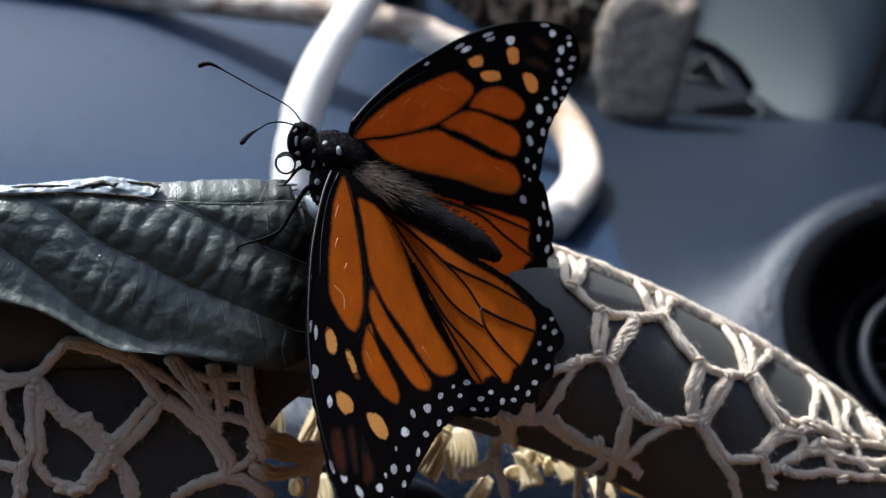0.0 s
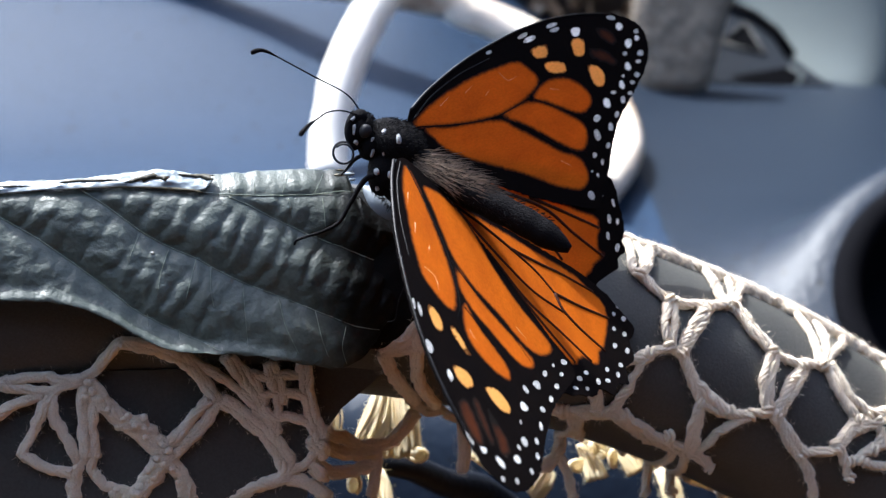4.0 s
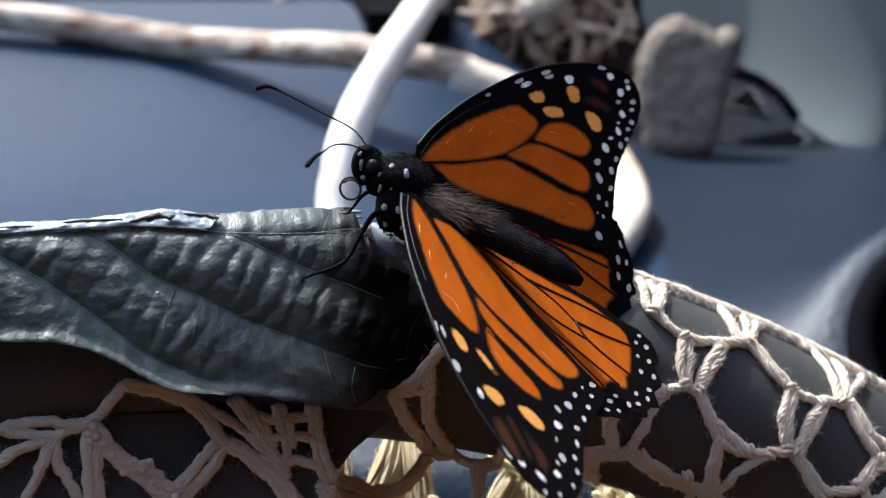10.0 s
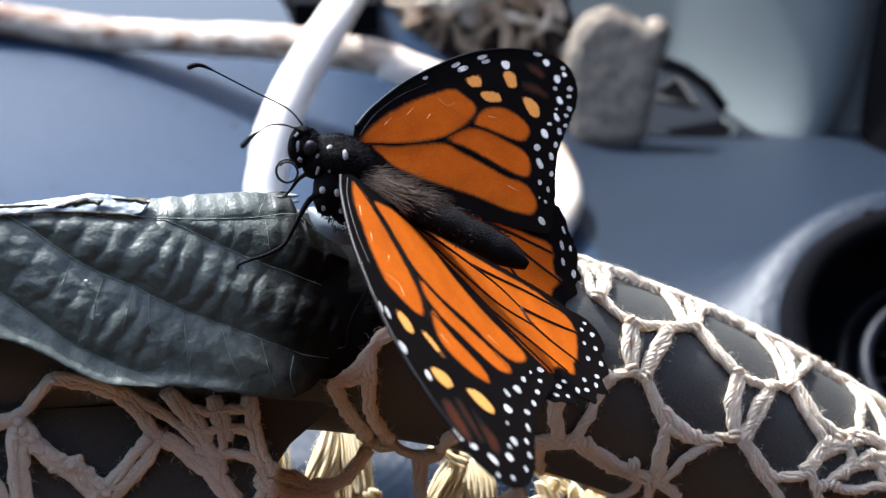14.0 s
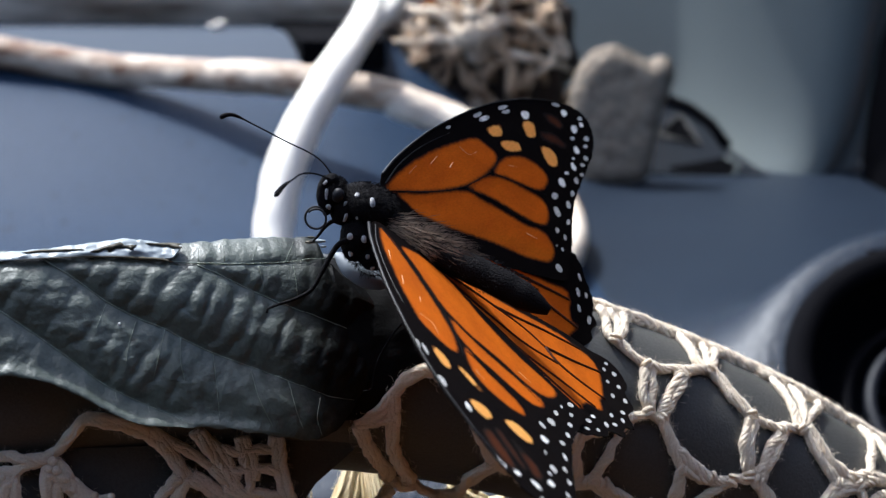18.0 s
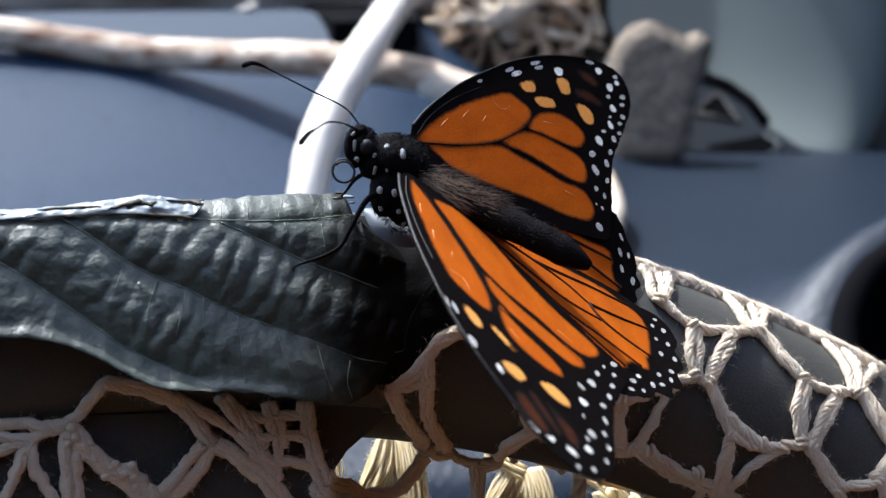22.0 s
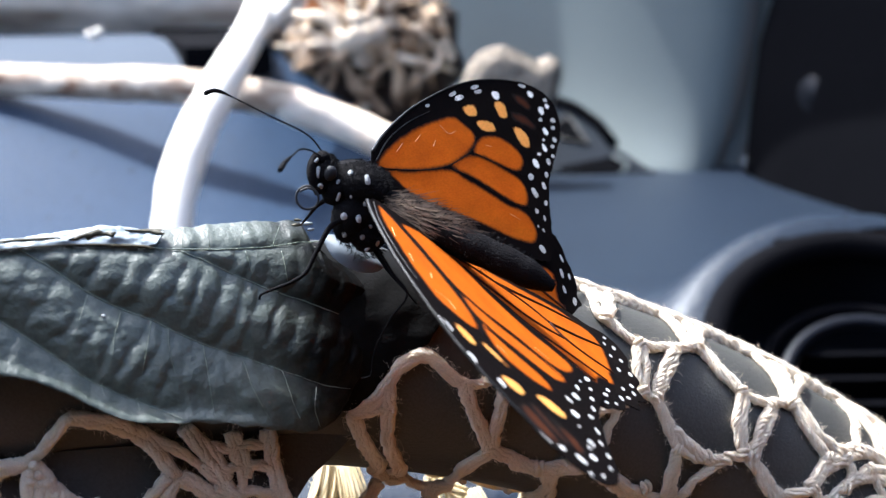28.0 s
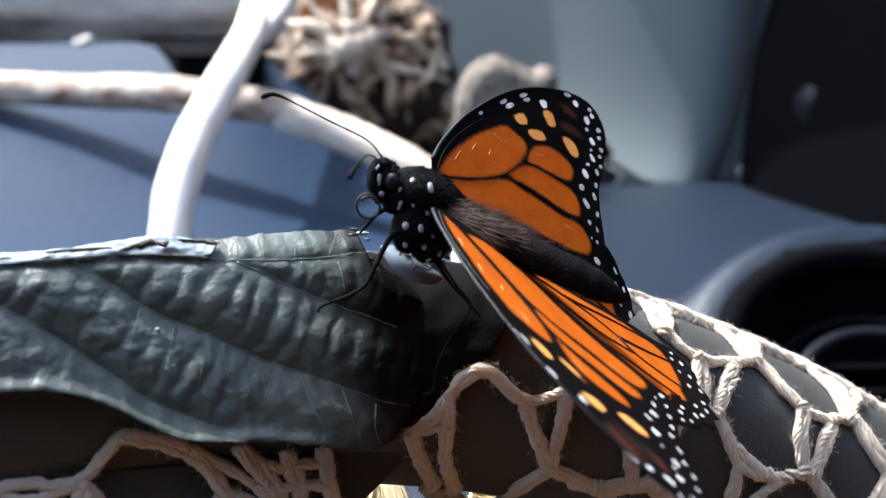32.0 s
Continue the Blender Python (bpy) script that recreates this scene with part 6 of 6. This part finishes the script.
def build_roots():
    rc = thing("root_crown", Matrix.Translation((0.062, 0.873, -0.036)) @ Matrix.Scale(1.24, 4), "dry brown root crown with tangled roots and a pale knob", "root crown")
    # the shade of the gaps between roots is put into the core's colour
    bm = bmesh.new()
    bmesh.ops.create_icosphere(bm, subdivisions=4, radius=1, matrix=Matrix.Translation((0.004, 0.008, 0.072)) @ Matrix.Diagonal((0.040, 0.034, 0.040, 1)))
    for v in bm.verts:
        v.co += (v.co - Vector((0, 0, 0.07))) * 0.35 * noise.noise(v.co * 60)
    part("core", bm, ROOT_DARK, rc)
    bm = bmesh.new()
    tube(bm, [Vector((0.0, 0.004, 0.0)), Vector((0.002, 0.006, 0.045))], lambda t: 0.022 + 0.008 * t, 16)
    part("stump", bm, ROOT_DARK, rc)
    rnd = random.Random(21)
    mid = Vector((0.004, 0.008, 0.074))
    hub = Vector((-0.007, -0.030, 0.0895))
    for i in range(78):
        if i < 44:
            # thick roots that hug the ball
            w = Vector((rnd.uniform(-1, 1), rnd.uniform(-1.4, 0.1), rnd.uniform(-0.8, 1))).normalized()
            side = w.cross(Vector([rnd.gauss(0, 1) for _ in range(3)])).normalized()
            span = rnd.uniform(0.5, 1.1)
            pts = []
            for k in range(6):
                a = span * (k / 5 - 0.5)
                d = (w * math.cos(a) + side * math.sin(a)).normalized()
                d = Vector((d.x * 0.041, d.y * 0.036, d.z * 0.041)) * (1.0 + 0.10 * rnd.random())
                pts.append(mid + d + Vector([rnd.gauss(0, 0.0012) for _ in range(3)]))
            r = rnd.uniform(0.0013, 0.0030)
        else:
            a = rnd.uniform(0, 2 * math.pi)
            way = Vector((math.cos(a), 0.1, math.sin(a)))
            pts = [hub + way * 0.004]
            ln = rnd.uniform(0.024, 0.046)
            for k in range(1, 5):
                pts.append(hub + way * ln * k / 4 + Vector((0, 0.020 * (k / 4) ** 2, 0)) + Vector([rnd.gauss(0, 0.0016) for _ in range(3)]))
            r = rnd.uniform(0.0012, 0.0026)
        bm = bmesh.new()
        tube(bm, spline(pts, 0.003), lambda t: r * (0.55 + 0.45 * math.sin(math.pi * min(1.0, t + 0.25))), 8)
        part("root", bm, ROOT_PALE if i % 5 == 0 or (i >= 44 and i % 2) else ROOT, rc)
    bm = bmesh.new()
    for q, size in (((0, 0, 0), 0.0085), ((-0.007, 0.002, -0.003), 0.0052), ((0.007, 0.001, 0.003), 0.0056), ((0.001, 0.001, -0.009), 0.0048), ((-0.002, 0.001, 0.008), 0.0050)):
        ball(bm, hub + Vector(q), (size, size * 0.8, size), None, 16, 0.35)
    part("knob", bm, ROOT_PALE, rc, "pale knobbly crown")
    bm = bmesh.new()
    plate(bm, [(-0.012, -0.008), (0.012, -0.010), (0.014, 0.006), (-0.004, 0.010)], -0.002, 0.002)
    for v in bm.verts:
        v.co = Vector((v.co.x - 0.020, v.co.z - 0.012, v.co.y + 0.108))
    part("bark_flake", bm, material("orange_bark", (0.42, 0.17, 0.06), 0.8, (0.25, 0.10, 0.04), 90, 0.3), rc, "orange-brown bark flake")


def build_stone():
    st = thing("stone", (0.1300, 0.783, 0.0092), "flat tan two-lobed stone propped upright on the dashboard", "stone")
    bm = bmesh.new()
    outline = spline([(-0.019, -0.0088), (0.012, -0.0088), (0.019, 0.008), (0.0235, 0.030), (0.0285, 0.046), (0.0288, 0.055), (0.0225, 0.0592), (0.0165, 0.0566), (0.010, 0.0595), (-0.003, 0.065), (-0.016, 0.0605), (-0.0238, 0.050), (-0.0272, 0.035), (-0.0268, 0.018), (-0.0235, 0.005)], 0.003, closed=True)
    plate(bm, outline, -0.006, 0.006)
    for v in bm.verts:
        edge = min((Vector((v.co.x, v.co.y, 0)) - o).length for o in outline)
        soft = min(1.0, edge / 0.006)
        v.co.z *= 0.45 + 0.75 * soft
        v.co.z += 0.0012 * noise.noise(v.co * 120)
        v.co = Vector((v.co.x, -v.co.z + 0.12 * v.co.y, v.co.y))
    part("slab", bm, STONE, st)


build_white_stick()
build_twig()
build_log()
build_paper()
build_recess()
build_scrap()
build_roots()
build_stone()


def motions():
    right_wing_rows = (
        (0.0, pose(0.00125, 0.00597, 0.00332, 67.6, -9.3, 43.3)),
        (0.5, pose(0.00125, 0.00597, 0.00332, 68.2, -8.9, 41.5)),
        (1.0, pose(0.00125, 0.00597, 0.00332, 72.3, -10.8, 33.6)),
        (1.5, pose(0.00125, 0.00597, 0.00332, 68.7, -8.8, 38.8)),
        (2.0, pose(0.00125, 0.00597, 0.00332, 67.4, -8.1, 40.0)),
        (2.5, pose(0.00125, 0.00597, 0.00332, 67.3, -7.9, 38.7)),
        (4.5, pose(0.00125, 0.00597, 0.00332, 63.2, -5.9, 43.6)),
        (5.0, pose(0.00125, 0.00597, 0.00332, 63.1, -6.0, 44.1)),
        (5.5, pose(0.00125, 0.00597, 0.00332, 63.3, -6.0, 43.4)),
        (6.0, pose(0.00125, 0.00597, 0.00332, 61.9, -5.1, 44.9)),
        (6.5, pose(0.00125, 0.00597, 0.00332, 60.2, -4.0, 46.2)),
        (7.0, pose(0.00125, 0.00597, 0.00332, 60.6, -4.6, 45.1)),
        (7.5, pose(0.00125, 0.00597, 0.00332, 60.3, -4.4, 45.1)),
        (8.0, pose(0.00125, 0.00597, 0.00332, 59.3, -3.6, 46.4)),
        (8.5, pose(0.00125, 0.00597, 0.00332, 59.5, -3.9, 45.8)),
        (9.0, pose(0.00125, 0.00597, 0.00332, 59.8, -3.9, 44.9)),
        (9.5, pose(0.00125, 0.00597, 0.00332, 59.1, -3.3, 46.5)),
        (10.0, pose(0.00125, 0.00597, 0.00332, 59.0, -3.4, 46.2)),
        (10.5, pose(0.00125, 0.00597, 0.00332, 59.4, -3.8, 45.6)),
        (11.0, pose(0.00125, 0.00597, 0.00332, 58.2, -2.9, 46.8)),
        (11.5, pose(0.00125, 0.00597, 0.00332, 58.2, -3.1, 46.5)),
        (12.0, pose(0.00125, 0.00597, 0.00332, 58.0, -3.0, 46.8)),
        (12.5, pose(0.00125, 0.00597, 0.00332, 57.5, -2.6, 47.4)),
        (13.0, pose(0.00125, 0.00597, 0.00332, 57.5, -2.5, 47.3)),
        (13.5, pose(0.00125, 0.00597, 0.00332, 57.8, -2.7, 46.8)),
        (14.0, pose(0.00125, 0.00597, 0.00332, 56.9, -2.2, 47.2)),
        (14.5, pose(0.00125, 0.00597, 0.00332, 56.8, -2.3, 46.9)),
        (16.5, pose(0.00125, 0.00597, 0.00332, 57.4, -1.7, 47.5)),
        (17.0, pose(0.00125, 0.00597, 0.00332, 57.4, -1.3, 48.0)),
        (17.5, pose(0.00125, 0.00597, 0.00332, 57.4, -1.6, 47.6)),
        (18.0, pose(0.00125, 0.00597, 0.00332, 57.5, -1.7, 47.4)),
        (18.5, pose(0.00125, 0.00597, 0.00332, 56.9, -1.2, 48.0)),
        (19.0, pose(0.00125, 0.00597, 0.00332, 57.6, -1.7, 47.6)),
        (19.5, pose(0.00125, 0.00597, 0.00332, 57.1, -1.3, 47.7)),
        (20.0, pose(0.00125, 0.00597, 0.00332, 56.4, -0.8, 48.3)),
        (20.5, pose(0.00125, 0.00597, 0.00332, 56.6, -1.0, 47.9)),
        (21.0, pose(0.00125, 0.00597, 0.00332, 56.6, -1.1, 48.1)),
        (21.5, pose(0.00125, 0.00597, 0.00332, 56.5, -0.9, 48.1)),
        (22.0, pose(0.00125, 0.00597, 0.00332, 55.7, -0.6, 48.3)),
        (22.5, pose(0.00125, 0.00597, 0.00332, 56.0, -0.8, 47.9)),
        (23.0, pose(0.00125, 0.00597, 0.00332, 56.1, -0.8, 47.9)),
        (23.5, pose(0.00125, 0.00597, 0.00332, 56.2, -0.8, 47.9)),
        (24.0, pose(0.00125, 0.00597, 0.00332, 55.6, -0.3, 48.4)),
        (24.5, pose(0.00125, 0.00597, 0.00332, 56.1, -0.6, 47.9)),
        (25.0, pose(0.00125, 0.00597, 0.00332, 54.5, 0.3, 49.3)),
        (25.5, pose(0.00125, 0.00597, 0.00332, 56.1, -0.5, 48.3)),
        (27.5, pose(0.00125, 0.00597, 0.00332, 56.9, -0.9, 48.8)),
        (28.0, pose(0.00125, 0.00597, 0.00332, 57.0, -0.8, 48.9)),
        (28.5, pose(0.00125, 0.00597, 0.00332, 56.7, -0.8, 49.1)),
        (29.0, pose(0.00125, 0.00597, 0.00332, 56.9, -0.6, 49.3)),
        (29.5, pose(0.00125, 0.00597, 0.00332, 57.1, -0.7, 49.4)),
        (30.0, pose(0.00125, 0.00597, 0.00332, 57.0, -0.7, 49.4)),
        (30.5, pose(0.00125, 0.00597, 0.00332, 57.0, -0.8, 49.1)),
        (31.0, pose(0.00125, 0.00597, 0.00332, 57.4, -0.9, 49.1)),
        (31.5, pose(0.00125, 0.00597, 0.00332, 56.9, -0.4, 49.9)),
        (32.0, pose(0.00125, 0.00597, 0.00332, 56.5, -0.2, 49.9)),
    )
    left_wing_rows = (
        (0.0, pose(-0.00007, -0.00346, -0.00001, 145.7, 44.4, -78.8)),
        (0.5, pose(-0.00007, -0.00346, -0.00001, 147.8, 42.8, -75.9)),
        (1.0, pose(-0.00007, -0.00346, -0.00001, 149.3, 28.3, -65.1)),
        (1.5, pose(-0.00007, -0.00346, -0.00001, 146.8, 40.9, -74.0)),
        (2.0, pose(-0.00007, -0.00346, -0.00001, 147.0, 40.3, -73.2)),
        (2.5, pose(-0.00007, -0.00346, -0.00001, 149.1, 31.5, -66.2)),
        (4.5, pose(-0.00007, -0.00346, -0.00001, 147.9, 36.3, -69.9)),
        (5.0, pose(-0.00007, -0.00346, -0.00001, 148.1, 37.9, -70.8)),
        (5.5, pose(-0.00007, -0.00346, -0.00001, 149.5, 30.3, -65.8)),
        (6.0, pose(-0.00007, -0.00346, -0.00001, 149.1, 31.5, -67.6)),
        (6.5, pose(-0.00007, -0.00346, -0.00001, 148.4, 34.7, -70.1)),
        (7.0, pose(-0.00007, -0.00346, -0.00001, 149.6, 29.8, -65.9)),
        (7.5, pose(-0.00007, -0.00346, -0.00001, 150.0, 27.3, -63.2)),
        (8.0, pose(-0.00007, -0.00346, -0.00001, 148.8, 32.8, -67.8)),
        (8.5, pose(-0.00007, -0.00346, -0.00001, 150.1, 30.8, -65.7)),
        (9.0, pose(-0.00007, -0.00346, -0.00001, 151.1, 28.3, -63.4)),
        (9.5, pose(-0.00007, -0.00346, -0.00001, 149.9, 32.5, -67.0)),
        (10.0, pose(-0.00007, -0.00346, -0.00001, 150.6, 30.7, -65.3)),
        (10.5, pose(-0.00007, -0.00346, -0.00001, 150.5, 26.9, -61.9)),
        (11.0, pose(-0.00007, -0.00346, -0.00001, 149.6, 31.6, -66.0)),
        (11.5, pose(-0.00007, -0.00346, -0.00001, 150.6, 30.3, -64.4)),
        (12.0, pose(-0.00007, -0.00346, -0.00001, 150.9, 28.3, -63.8)),
        (12.5, pose(-0.00007, -0.00346, -0.00001, 149.9, 31.3, -66.9)),
        (13.0, pose(-0.00007, -0.00346, -0.00001, 151.2, 28.2, -64.2)),
        (13.5, pose(-0.00007, -0.00346, -0.00001, 151.1, 25.5, -62.1)),
        (14.0, pose(-0.00007, -0.00346, -0.00001, 150.2, 29.6, -65.3)),
        (14.5, pose(-0.00007, -0.00346, -0.00001, 151.0, 27.6, -63.3)),
        (16.5, pose(-0.00007, -0.00346, -0.00001, 151.3, 27.4, -63.9)),
        (17.0, pose(-0.00007, -0.00346, -0.00001, 151.1, 29.4, -65.7)),
        (17.5, pose(-0.00007, -0.00346, -0.00001, 151.5, 26.4, -63.1)),
        (18.0, pose(-0.00007, -0.00346, -0.00001, 151.0, 26.7, -63.5)),
        (18.5, pose(-0.00007, -0.00346, -0.00001, 150.8, 29.0, -65.6)),
        (19.0, pose(-0.00007, -0.00346, -0.00001, 152.4, 26.8, -63.6)),
        (19.5, pose(-0.00007, -0.00346, -0.00001, 151.6, 26.6, -63.4)),
        (20.0, pose(-0.00007, -0.00346, -0.00001, 151.7, 28.0, -64.6)),
        (20.5, pose(-0.00007, -0.00346, -0.00001, 152.1, 27.6, -64.3)),
        (21.0, pose(-0.00007, -0.00346, -0.00001, 152.1, 27.8, -64.5)),
        (21.5, pose(-0.00007, -0.00346, -0.00001, 152.2, 27.9, -64.4)),
        (22.0, pose(-0.00007, -0.00346, -0.00001, 152.3, 27.8, -64.3)),
        (22.5, pose(-0.00007, -0.00346, -0.00001, 151.9, 27.6, -64.0)),
        (23.0, pose(-0.00007, -0.00346, -0.00001, 152.0, 27.4, -64.0)),
        (23.5, pose(-0.00007, -0.00346, -0.00001, 152.5, 27.3, -63.5)),
        (24.0, pose(-0.00007, -0.00346, -0.00001, 152.2, 27.3, -63.8)),
        (24.5, pose(-0.00007, -0.00346, -0.00001, 152.1, 27.2, -63.7)),
        (25.0, pose(-0.00007, -0.00346, -0.00001, 152.2, 26.1, -63.2)),
        (25.5, pose(-0.00007, -0.00346, -0.00001, 152.1, 25.9, -63.0)),
        (27.5, pose(-0.00007, -0.00346, -0.00001, 152.1, 26.2, -63.3)),
        (28.0, pose(-0.00007, -0.00346, -0.00001, 152.3, 26.3, -63.3)),
        (28.5, pose(-0.00007, -0.00346, -0.00001, 152.3, 26.2, -63.3)),
        (29.0, pose(-0.00007, -0.00346, -0.00001, 152.4, 26.4, -63.7)),
        (29.5, pose(-0.00007, -0.00346, -0.00001, 152.6, 26.3, -63.7)),
        (30.0, pose(-0.00007, -0.00346, -0.00001, 151.4, 26.4, -63.7)),
        (30.5, pose(-0.00007, -0.00346, -0.00001, 151.9, 26.3, -63.6)),
        (31.0, pose(-0.00007, -0.00346, -0.00001, 152.3, 26.6, -63.8)),
        (31.5, pose(-0.00007, -0.00346, -0.00001, 152.3, 26.2, -64.5)),
        (32.0, pose(-0.00007, -0.00346, -0.00001, 152.5, 25.9, -64.6)),
    )
    for wing in RIGHT_WINGS:
        walk(wing, right_wing_rows)
    for wing in LEFT_WINGS:
        walk(wing, left_wing_rows)


motions()
